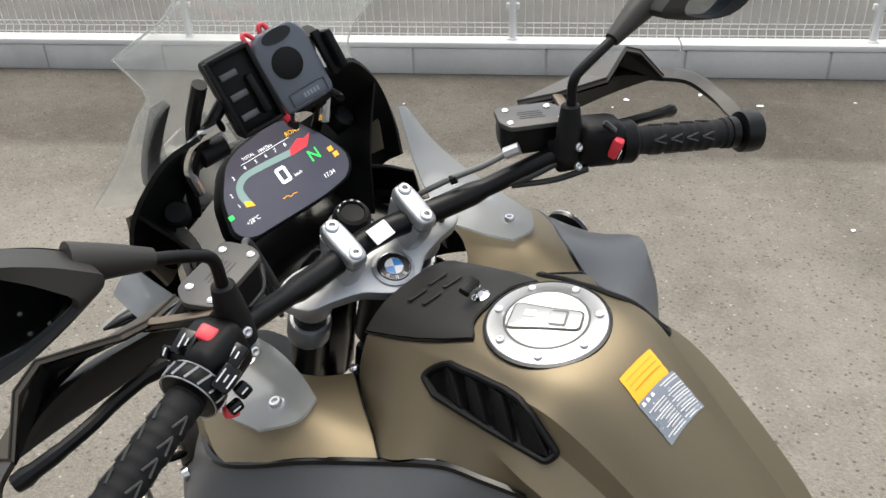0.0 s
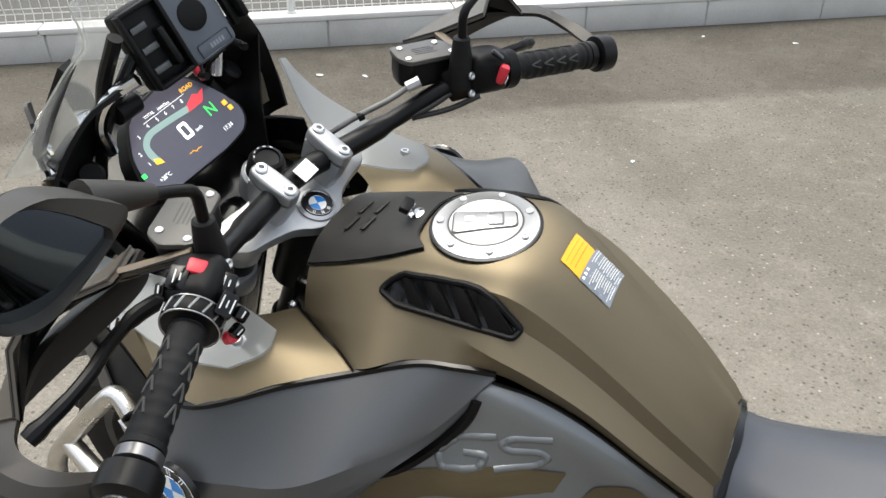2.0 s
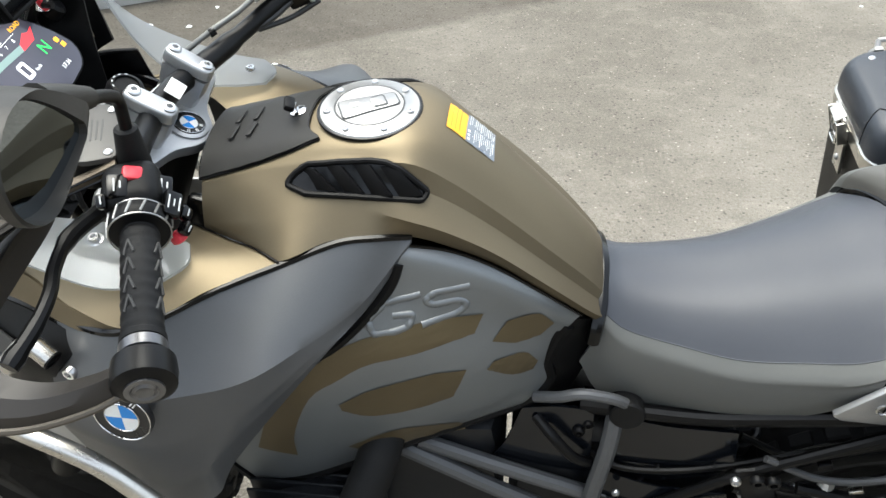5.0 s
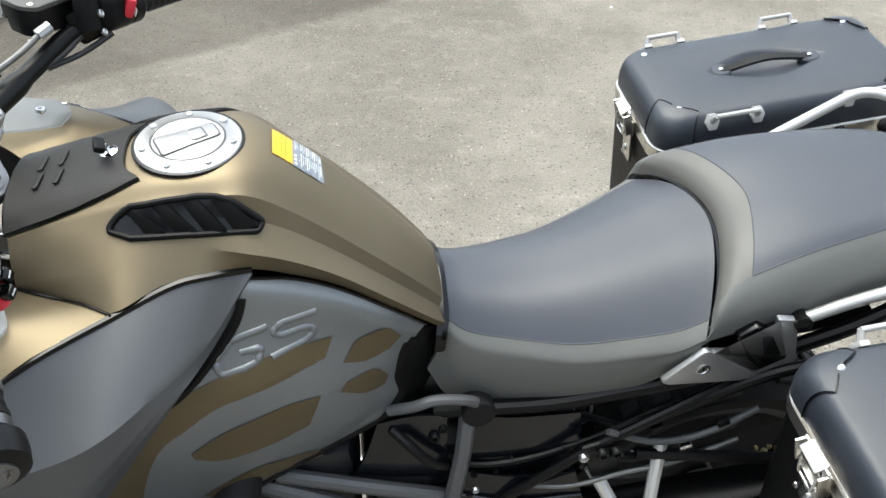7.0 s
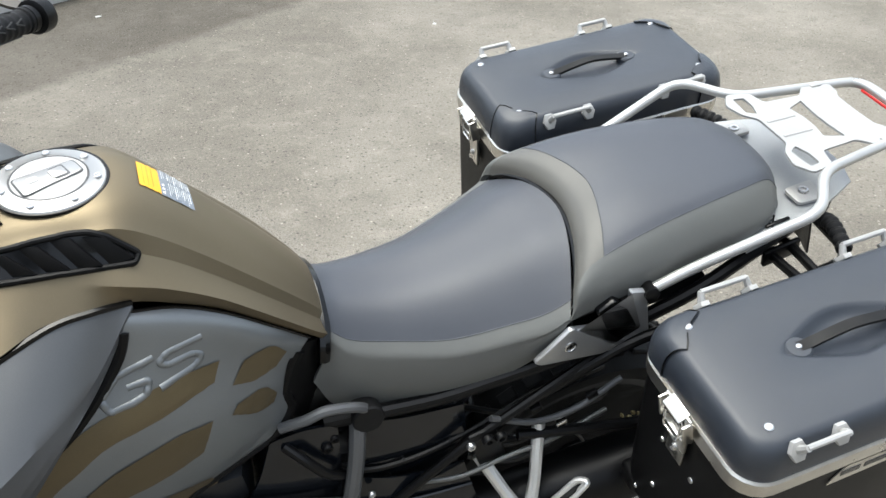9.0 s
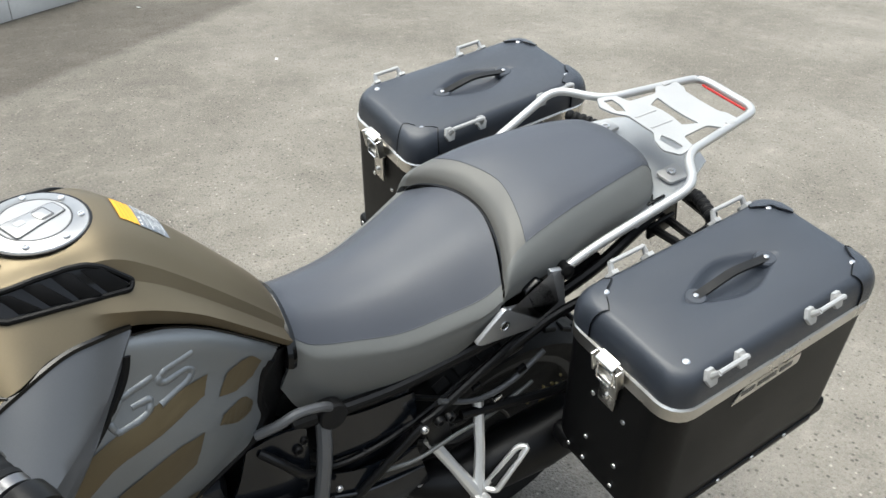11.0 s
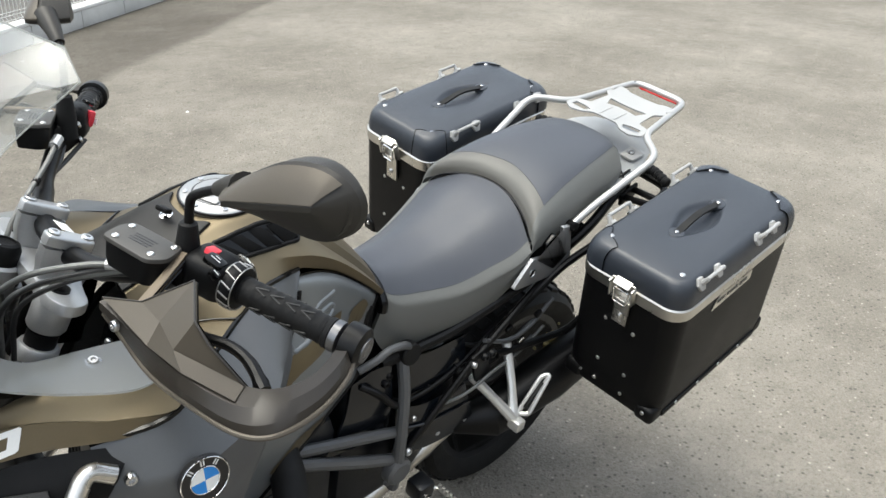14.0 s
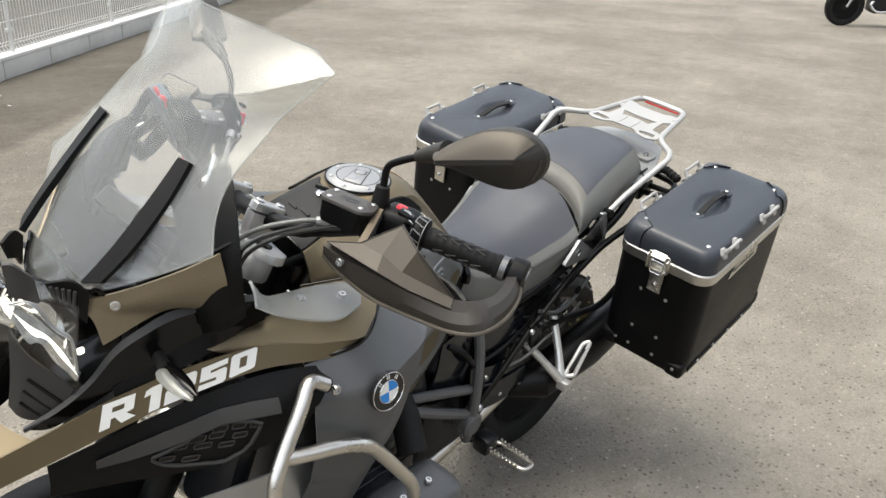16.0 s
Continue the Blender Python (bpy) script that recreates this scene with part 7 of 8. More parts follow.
arc = [(-0.057, -0.008), (-0.058, 0.007), (-0.052, 0.020), (-0.036, 0.029), (-0.005, 0.0295), (0.043, 0.0265)]
inn = [(-0.046, -0.007), (-0.047, 0.004), (-0.045, 0.014), (-0.032, 0.021), (-0.005, 0.021), (0.039, 0.0180)]
part("rev_band", moved(sheet(grid_of([[(x, y, 0) for x, y in arc], [(x, y, 0) for x, y in inn]], 26, 3), 0), DM @ pose(0, 0, 0.0015)), UI_TEAL, dash)
part("red_zone", prism([(0.0395, 0.0178), (0.068, 0.0185), (0.074, 0.024), (0.083, 0.033), (0.070, 0.030), (0.062, 0.034), (0.0435, 0.0268)], 0.0003, DM @ pose(0, 0, 0.0013)), UI_RED, dash)
part("rev_bar", prism([(-0.055, -0.002), (-0.057, -0.010), (-0.045, -0.014), (-0.046, -0.007)], 0.0003, DM @ pose(0, 0, 0.0016)), UI_ORANGE, dash)
part("display_symbol", prism([(-0.086, -0.015), (-0.079, -0.015), (-0.079, -0.009), (-0.086, -0.009)], 0.0003, DM @ pose(0, 0, 0.0013)), UI_GREEN, dash)
part("display_line", prism([(-0.030, 0.0400), (0.052, 0.0410), (0.052, 0.0416), (-0.030, 0.0406)], 0.0003, DM @ pose(0, 0, 0.0013)), UI_WHITE, dash)
part("display_line", tube([DM @ Vector((x, y, 0.0016)) for x, y in ((-0.007, -0.026), (0.001, -0.025), (0.005, -0.029), (0.009, -0.027), (0.016, -0.028))], 0.0005, 5), UI_ORANGE, dash)
for x, y in ((0.096, -0.001), (0.099, -0.011)):
    part("display_symbol", prism([(x - 0.004, y - 0.0035), (x + 0.004, y - 0.0035), (x + 0.004, y + 0.0035), (x - 0.004, y + 0.0035)], 0.0003, DM @ pose(0, 0, 0.0013)), UI_ORANGE, dash)

# cradle and clamp for a phone above the display
holder = thing("phone_holder", BIKE, "slate grey empty phone holder clamped above the display", "phone holder")
PH = axes((0.398, -0.040, 1.322), (-0.92, 0.22, 0.32), (0.20, -0.97, 0.0))
bodyg = prism(rounded([(-0.035, -0.040), (0.035, -0.040), (0.037, 0.040), (0.024, 0.060), (-0.024, 0.060), (-0.038, 0.040)], 0.010, 4), 0.020, PH @ pose(0, 0, -0.010), 0.004, (), 3)
part("back_plate", bodyg, PHONE, holder, "slate grey plastic back")
part("pad", lathe([(0.0195, 0.008), (0.0195, 0.0115), (0.017, 0.0125), (0.0005, 0.0125)], PH @ pose(-0.004, 0.016, 0), 32), PLASTIC, holder, "round black rubber pad")
part("slot_top", prism([(0.020 * math.cos(a), 0.0085 * math.sin(a)) for a in np.linspace(0, 2 * math.pi, 21)[:-1]], 0.0015, PH @ pose(0, 0.050, 0.0095)), SHINY, holder)
part("name_plate", rbox(0.050, 0.018, 0.002, 0.003, PH @ pose(0.002, -0.027, 0.0105)), PHONE, holder)
for k in range(5):
    part("mark_bar", rbox(0.0030, 0.0060, 0.0006, 0, PH @ pose(-0.004 + 0.0046 * k, -0.027, 0.012)), STICKER, holder)
for sx in (-1, 1):
    part("jaw", joined(rbox(0.012, 0.060, 0.014, 0.004, PH @ pose(sx * 0.047, 0.004, 0.004)), rbox(0.010, 0.050, 0.026, 0.004, PH @ pose(sx * 0.056, 0.004, 0.012))), PLASTIC, holder, "black clamping jaw")
    part("corner_arm", tube([PH @ Vector((sx * 0.028, -0.038, 0)), PH @ Vector((sx * 0.036, -0.050, 0.004)), PH @ Vector((sx * 0.034, -0.053, 0.014))], 0.005, 8), PLASTIC, holder)
part("ball_mount", tube([PH @ Vector((0, -0.01, -0.012)), PH @ Vector((0.0, -0.035, -0.050))], [0.014, 0.012], 14), PLASTIC, holder)
strap = [PH @ Vector(q) for q in ((-0.027, 0.040, -0.004), (-0.033, 0.060, -0.004), (-0.031, 0.067, -0.006), (-0.025, 0.064, -0.006), (-0.017, 0.047, -0.004), (-0.012, 0.054, -0.006), (-0.009, 0.066, -0.006), (-0.002, 0.066, -0.006), (0.001, 0.045, -0.004))]
part("red_strap", tube(cr(strap, 60), 0.0030, 8), RED, holder, "red rubber strap loop")
part("red_strap", tube(cr([PH @ Vector(q) for q in ((-0.038, -0.024, 0.004), (-0.036, -0.042, 0.002), (-0.030, -0.056, -0.004))], 14), 0.0055, 8), RED, holder)
cradle = part("nav_cradle", prism(rounded([(-0.027, -0.040), (0.034, -0.040), (0.034, 0.060), (-0.027, 0.060)], 0.008), 0.018, axes((0.420, 0.027, 1.314), (-0.93, 0.25, 0.28), (0.22, -0.97, 0)), 0.003,
                                  ), PLASTIC, bike, "black empty navigation cradle")
CRM = axes((0.420, 0.027, 1.314), (-0.93, 0.25, 0.28), (0.22, -0.97, 0)) @ pose(0, 0, 0.018)
for a, b, c, d in ((-0.023, 0.010, 0.006, 0.096), (0.030, 0.010, 0.006, 0.096), (0.0035, 0.056, 0.050, 0.006), (0.0035, -0.036, 0.050, 0.006)):
    part("cradle_edge", rbox(c, d, 0.014, 0.002, CRM @ pose(a, b, 0.006)), PLASTIC, cradle)
for y in (-0.018, 0.008, 0.034):
    part("contact", rbox(0.022, 0.008, 0.004, 0.001, CRM @ pose(-0.004, y, 0.002)), FRAMEGREY, cradle)
for sy in (1, -1):
    part("cradle_pivot", tube([(0.430, 0.098 * sy, 1.266), (0.430, 0.064 * sy, 1.266)], 0.014, 14), PLASTIC, bike)
    part("screen_arm", bar([(0.500, sy * 0.100, 1.160), (0.468, sy * 0.108, 1.215), (0.430, sy * 0.102, 1.275), (0.42, sy * 0.04, 1.33)], 0.008, 0.03), BLACKBAR, bike)
    part("screen_bracket", tube(fillet([(0.455, sy * 0.104, 1.212), (0.446, sy * 0.114, 1.258), (0.430, sy * 0.100, 1.290), (0.400, sy * 0.074, 1.306)], 0.018, 5), 0.0085, 10), CHROME, bike, "polished curved screen bracket")
    part("adjust_knob", lathe([(0.017, 0), (0.017, 0.016), (0.013, 0.020), (0.0005, 0.020)], axes((0.470, sy * 0.135, 1.190), (-0.6, sy * 0.3, 0.6)), 18), PLASTIC, bike)

# ---------------------------------------------------------------- windscreen
SHALF = [                                                # from the lower edge up to the folds that end in the side tips
    [(0.660, 0.000, 1.122), (0.648, 0.040, 1.128), (0.600, 0.095, 1.152), (0.548, 0.160, 1.195), (0.500, 0.216, 1.238)],
    [(0.588, 0.000, 1.212), (0.578, 0.045, 1.218), (0.548, 0.100, 1.234), (0.510, 0.148, 1.256), (0.474, 0.186, 1.277)],
    [(0.530, 0.000, 1.284), (0.522, 0.045, 1.289), (0.496, 0.095, 1.300), (0.464, 0.138, 1.312), (0.440, 0.170, 1.318)],
    [(0.478, 0.000, 1.346), (0.472, 0.045, 1.350), (0.450, 0.092, 1.352), (0.416, 0.136, 1.358), (0.385, 0.168, 1.368)],
    [(0.450, 0.000, 1.380), (0.446, 0.040, 1.382), (0.428, 0.086, 1.386), (0.392, 0.130, 1.398), (0.344, 0.168, 1.402)],
    [(0.428, 0.000, 1.408), (0.425, 0.036, 1.410), (0.412, 0.080, 1.412), (0.374, 0.135, 1.428), (0.292, 0.206, 1.466)],
]
STOP = [(0.352, 0.000, 1.508), (0.350, 0.030, 1.508), (0.338, 0.068, 1.504), (0.312, 0.110, 1.494), (0.283, 0.152, 1.484)]
whole = lambda r: [(x, -y, z) for x, y, z in r[:0:-1]] + r
lower_pane = grid_of([whole(r) for r in SHALF], 49, 30)
upper_edge = np.array(cr(whole(STOP), 49))
fold = lower_pane[:, -1]
upper_pane = np.array([[fold[i] * (1 - k / 10) + upper_edge[i] * (k / 10) for k in range(1, 11)] for i in range(49)])
SGR = np.concatenate([lower_pane, upper_pane], axis=1)
for i in range(49):                                       # towards the middle the fold dies out in a smooth bow
    w = max(0.0, 1 - abs(i - 24) / 15) ** 0.7
    for j in range(24, 40):
        k = (j - 29) / 10 if j > 29 else (j - 29) / 5
        SGR[i, j, 0] += 0.006 * w * math.cos(min(abs(k), 1) * math.pi / 2)
screen = part("windscreen", sheet(SGR, 0.004), SCREEN, bike, "clear tall windscreen with folded side tips", 9)
screen.visible_shadow = False
rimloop = [tuple(p) for p in np.vstack([SGR[0, :], SGR[1:, -1], SGR[-1, -2::-1]])]
part("screen_edge", tube(rimloop, 0.0011, 6), clear("pale screen edge", (0.7, 0.71, 0.7), 0.1, 0.35), screen)
for sy in (1, -1):
    stp = [[(0.474, 0.096 * sy, 1.332), (0.520, 0.098 * sy, 1.282), (0.575, 0.096 * sy, 1.222), (0.622, 0.088 * sy, 1.172)],
           [(0.470, 0.118 * sy, 1.332), (0.512, 0.124 * sy, 1.280), (0.562, 0.122 * sy, 1.224), (0.606, 0.112 * sy, 1.178)]]
    part("deflector_strip", skin(stp, 20, 6, 0.010 * sy), PLASTIC, screen, "black deflector strip")
    part("screen_rail", tube(cr([(0.470, 0.085 * sy, 1.245), (0.440, 0.090 * sy, 1.300), (0.405, 0.080 * sy, 1.360)], 14), 0.009, 10), BLACKBAR, bike)

# ---------------------------------------------------------------- nose, headlamp, side deflectors
for sy in (1, -1):
    f = (lambda g: g) if sy > 0 else mirrored
    nose = skin([[(0.472, 0.196, 1.222), (0.522, 0.168, 1.193), (0.580, 0.112, 1.152), (0.632, 0.066, 1.128)],
                 [(0.464, 0.204, 1.174), (0.518, 0.164, 1.152), (0.575, 0.112, 1.120), (0.612, 0.092, 1.110)],
                 [(0.450, 0.192, 1.122), (0.470, 0.174, 1.113), (0.515, 0.128, 1.105), (0.603, 0.106, 1.066)]], 20, 12, 0.004)
    # the bronze is lightened here for the reflections on this panel
    np_ = part("nose_side", f(nose), surface("lightened bronze nose paint", (0.24, 0.20, 0.14), 0.42, 0.6), bike, "bronze nose side panel, coloured paler for its reflections")
    screw(np_, (0.583, 0.108 * sy, 1.129), (0.5, 0.8 * sy, 0.1), BOLT, 0.008, 0.004)
    part("panel_crease", f(tube(cr([(0.520, 0.152, 1.168), (0.512, 0.140, 1.135), (0.505, 0.133, 1.108)], 8), 0.0018, 6)), SHINY, np_)
    t_up = [(0.708, 0.062, 0.937), (0.663, 0.085, 0.973), (0.624, 0.097, 1.007), (0.587, 0.107, 1.056), (0.549, 0.118, 1.082), (0.505, 0.132, 1.103), (0.431, 0.162, 1.116), (0.385, 0.180, 1.112)]
    t_lo = [(0.706, 0.064, 0.933), (0.676, 0.085, 0.935), (0.629, 0.110, 0.971), (0.586, 0.127, 0.999), (0.543, 0.140, 1.020), (0.485, 0.152, 1.030), (0.432, 0.165, 1.038), (0.368, 0.180, 1.058)]
    t_md = [tuple(np.array(a) * 0.88 + np.array(b) * 0.12 + np.array((0.003, 0.008, 0.0))) for a, b in zip(t_up, t_lo)]
    tg = np.array([[cr(r, 36)[i] for r in (t_up, t_md)] for i in range(36)])
    part("nose_trim", f(sheet(tg, -0.003)), VENTGREY, bike, "grey edge of the nose trim")
    tg = np.array([[cr(r, 36)[i] for r in (t_md, [tuple(np.array(a) * 0.4 + np.array(b) * 0.6 + np.array((0.002, 0.004, 0.0))) for a, b in zip(t_up, t_lo)], t_lo)] for i in range(36)])
    part("nose_underside", f(sheet(tg, -0.003)), SHINY, bike, "black underside of the nose trim")
    under = skin([[(0.300, 0.150, 1.05), (0.400, 0.165, 1.075), (0.500, 0.140, 1.050), (0.600, 0.120, 0.995)],
                  [(0.300, 0.150, 1.02), (0.400, 0.172, 1.040), (0.500, 0.160, 1.015), (0.600, 0.130, 0.975)]], 18, 4, -0.004)
    part("inner_trim", f(under), SHINY, bike)
    inner = skin([[(0.440, 0.195, 1.235), (0.500, 0.172, 1.205), (0.560, 0.125, 1.165)], [(0.425, 0.150, 1.150), (0.480, 0.130, 1.130), (0.545, 0.100, 1.100)], [(0.410, 0.120, 1.060), (0.470, 0.110, 1.050), (0.540, 0.090, 1.03)]], 14, 10, 0.004)
    part("cockpit_side", f(inner), PLASTIC, bike, "black cockpit side trim")
    wing = skin([[(0.392, 0.108, 1.305), (0.415, 0.150, 1.285), (0.440, 0.200, 1.225), (0.442, 0.214, 1.160), (0.432, 0.206, 1.108)],
                 [(0.430, 0.085, 1.285), (0.450, 0.125, 1.262), (0.468, 0.165, 1.205), (0.470, 0.195, 1.140), (0.462, 0.198, 1.090)],
                 [(0.460, 0.065, 1.240), (0.475, 0.100, 1.220), (0.485, 0.135, 1.170), (0.480, 0.160, 1.110), (0.472, 0.165, 1.070)]], 18, 10, 0.006)
    part("cockpit_wing", f(wing), PLASTIC, bike, "black cockpit shell")
    defl = skin([[(0.194, 0.174, 1.060), (0.186, 0.208, 1.060), (0.214, 0.242, 1.057)],
                 [(0.245, 0.160, 1.063), (0.260, 0.206, 1.064), (0.277, 0.253, 1.060)],
                 [(0.310, 0.157, 1.071), (0.330, 0.205, 1.082), (0.348, 0.250, 1.087)],
                 [(0.385, 0.190, 1.112), (0.395, 0.222, 1.118), (0.405, 0.248, 1.118)],
                 [(0.440, 0.222, 1.178), (0.445, 0.240, 1.168), (0.450, 0.252, 1.152)]], 12, 24, 0.004)
    de = part("wind_deflector", f(defl), SMOKE, bike, "smoked clear wind deflector")
    de.visible_shadow = False
    for x, y, z in ((0.226, 0.207, 1.062), (0.303, 0.188, 1.073)):
        part("washer", f(lathe([(0.0105, -0.004), (0.0105, 0.002), (0.008, 0.0025)], axes((x, y, z), (0, 0.15, 1)), 18)), BOLT, de)
        screw(de, (x, y * sy, z + 0.003), (0, 0.15 * sy, 1), BOLT, 0.0075, 0.005)
    grl = [[(0.300, 0.280, 1.000), (0.400, 0.236, 1.000), (0.500, 0.190, 0.972), (0.610, 0.148, 0.930), (0.700, 0.110, 0.89)],
           [(0.340, 0.300, 0.960), (0.420, 0.268, 0.950), (0.510, 0.218, 0.915), (0.612, 0.158, 0.885), (0.70, 0.115, 0.86)],
           [(0.370, 0.290, 0.900), (0.440, 0.262, 0.880), (0.520, 0.214, 0.850), (0.610, 0.155, 0.835), (0.70, 0.11, 0.83)]]
    sh = part("radiator_shroud", f(skin(grl, 26, 12, 0.004)), PLASTIC, bike, "black radiator shroud with a slotted grille")
    GG = grid_of(grl, 90, 60).reshape(-1, 3)
    GN = grid_normals(grid_of(grl, 90, 60)).reshape(-1, 3)

    def on_shroud(x, z, lift):
        k = np.argmin((GG[:, 0] - x) ** 2 + (GG[:, 2] - z) ** 2)
        nn = GN[k] if GN[k][1] > 0 else -GN[k]
        return GG[k] + nn * lift, nn

    # light blade along its upper edge, the grille's frame, and the slots
    bl = np.array([[on_shroud(x, z, 0.005)[0] for x, z in ((x0, z0), (x0, (z0 + z1) / 2), (x0, z1))] for x0, z0, z1 in ((0.640, 0.893, 0.882), (0.600, 0.910, 0.890), (0.560, 0.925, 0.903), (0.520, 0.940, 0.918), (0.480, 0.956, 0.936), (0.440, 0.966, 0.946), (0.405, 0.972, 0.950))])
    part("shroud_blade", f(sheet(bl, 0.003)), VENTGREY, sh, "grey blade above the grille")
    fr = fillet([(x, 0, z) for x, z in ((0.579, 0.880), (0.544, 0.903), (0.506, 0.928), (0.477, 0.940), (0.432, 0.938), (0.450, 0.889), (0.480, 0.864), (0.553, 0.866))], 0.010, 3, True)
    part("grille_frame", f(tube([tuple(on_shroud(p.x, p.z, 0.002)[0]) for p in fr], 0.0036, 8, True)), VENTGREY, sh)
    for x, z, w in ((0.486, 0.930, 0.022), (0.462, 0.934, 0.020), (0.441, 0.934, 0.016), (0.518, 0.915, 0.026), (0.491, 0.918, 0.022), (0.462, 0.917, 0.022), (0.539, 0.903, 0.024), (0.509, 0.902, 0.026), (0.479, 0.900, 0.024), (0.555, 0.880, 0.022), (0.526, 0.878, 0.026)):
        p, nn = on_shroud(x, z, 0.0010)
        m = axes(p, nn, (-0.86, 0.48, 0.10))
        o = rounded([(-w / 2 - 0.002, -0.0048), (w / 2 - 0.002, -0.0048), (w / 2 + 0.002, 0.0048), (-w / 2 + 0.002, 0.0048)], 0.003, 3)
        sl = part("grille_slot", f(prism(o, 0.0008, m)), SHINY, sh)
        part("slot_edge", f(tube([m @ Vector((u, v, 0.001)) for u, v in o], 0.0011, 5, True)), VENTGREY, sl)
    ind = part("front_indicator", f(tube([(0.535, 0.140, 1.036), (0.549, 0.182, 1.041)], 0.010, 12)), RUBBER, bike)
    part("lens", f(closed_loft([[tuple(axes((0.552 + 0.008 * t, 0.178 + 0.082 * t, 1.040 + 0.004 * t), (0.1, 1, 0.05), (1, 0, 0)) @ Vector((1.0 * a * math.cos(w), 0.55 * a * math.sin(w), 0))) for w in np.linspace(0, 2 * math.pi, 17)[:-1]] for t, a in ((0, 0.012), (0.15, 0.0165), (0.5, 0.0155), (0.85, 0.009), (1.0, 0.003))])), INDLENS, ind, "clear turn signal lens")
    part("reflector", f(closed_loft([[tuple(axes((0.550 + 0.008 * t, 0.182 + 0.070 * t, 1.039 + 0.004 * t), (0.1, 1, 0.05), (1, 0, 0)) @ Vector((1.0 * a * math.cos(w), 0.55 * a * math.sin(w), 0))) for w in np.linspace(0, 2 * math.pi, 13)[:-1]] for t, a in ((0, 0.009), (0.5, 0.010), (1.0, 0.003))])), ALU, ind)
    part("lens_back", f(closed_loft([[tuple(axes((0.543 + 0.008 * t, 0.176 + 0.084 * t, 1.043 + 0.004 * t), (0.1, 1, 0.05), (1, 0, 0)) @ Vector((0.75 * a * math.cos(w), 0.62 * a * math.sin(w), 0))) for w in np.linspace(0, 2 * math.pi, 13)[:-1]] for t, a in ((0, 0.012), (0.3, 0.016), (0.7, 0.013), (1.0, 0.003))])), SHINY, ind)
    # crash bars
    cb = part("crash_bar", f(tube(fillet([(0.337, 0.302, 0.987), (0.366, 0.290, 1.004), (0.396, 0.311, 0.975), (0.431, 0.325, 0.934), (0.470, 0.345, 0.890), (0.480, 0.370, 0.800), (0.420, 0.400, 0.660), (0.320, 0.410, 0.520), (0.250, 0.36, 0.40), (0.22, 0.22, 0.32)], 0.022, 6), 0.0125, 14)), STEEL, bike, "brushed stainless crash bar")
    part("crash_bar_arm", f(tube(fillet([(0.445, 0.333, 0.915), (0.400, 0.347, 0.911), (0.350, 0.360, 0.906), (0.287, 0.370, 0.879), (0.160, 0.390, 0.715), (0.120, 0.36, 0.50)], 0.05, 6), 0.0125, 14)), STEEL, cb)
    part("open_end", f(lathe([(0.0128, 0), (0.0128, 0.002), (0.0100, 0.002), (0.0100, -0.01), (0.0003, -0.01)], axes((0.3365, 0.3022, 0.9867), (-0.83, 0.35, -0.45)), 18)), BLACKBAR, cb)
    screw(cb, (0.318, 0.305 * sy, 0.970), (0.2, sy, 0.1), BOLT, 0.009, 0.006)
    lo = skin([[(0.260, 0.250, 0.760), (0.330, 0.262, 0.790), (0.430, 0.250, 0.800), (0.52, 0.22, 0.79)], [(0.250, 0.245, 0.660), (0.330, 0.262, 0.680), (0.430, 0.252, 0.690), (0.53, 0.21, 0.70)], [(0.26, 0.20, 0.56), (0.33, 0.22, 0.57), (0.43, 0.21, 0.58), (0.52, 0.18, 0.60)]], 14, 10, -0.004)
    part("radiator_guard", f(lo), ALU, bike, "silver lower radiator guard")
    # boxer cylinder
    cy = part("cylinder", f(tube([(0.10, 0.12, 0.50), (0.10, 0.30, 0.52)], 0.085, 20)), ENGINE, bike)
    for k in range(7):
        part("fin", f(rbox(0.20, 0.006, 0.19, 0.003, pose(0.10, 0.145 + 0.018 * k, 0.505))), ENGINE, cy)
    part("cylinder_head", f(rbox(0.22, 0.13, 0.17, 0.04, pose(0.085, 0.335, 0.535, -4, 0, 0), 3)), CHARCOAL, cy, "dark grey cylinder head cover")
    for x, z in ((0.055, 0.624), (0.13, 0.624), (0.0, 0.56)):
        screw(cy, (x, 0.345 * sy, z), (0, 0.1 * sy, 1), BOLT, 0.008, 0.005)
    part("intake_pipe", f(tube(cr([(-0.02, 0.12, 0.72), (-0.01, 0.20, 0.68), (0.02, 0.27, 0.62)], 12), 0.032, 14)), RUBBER, bike)
    part("header_pipe", f(tube(cr([(0.16, 0.33, 0.47), (0.26, 0.30, 0.40), (0.24, 0.16, 0.30), (0.05, 0.09, 0.26), (-0.30, 0.10, 0.27), (-0.55, 0.14, 0.43)], 26), 0.021, 12)), STEEL, bike)

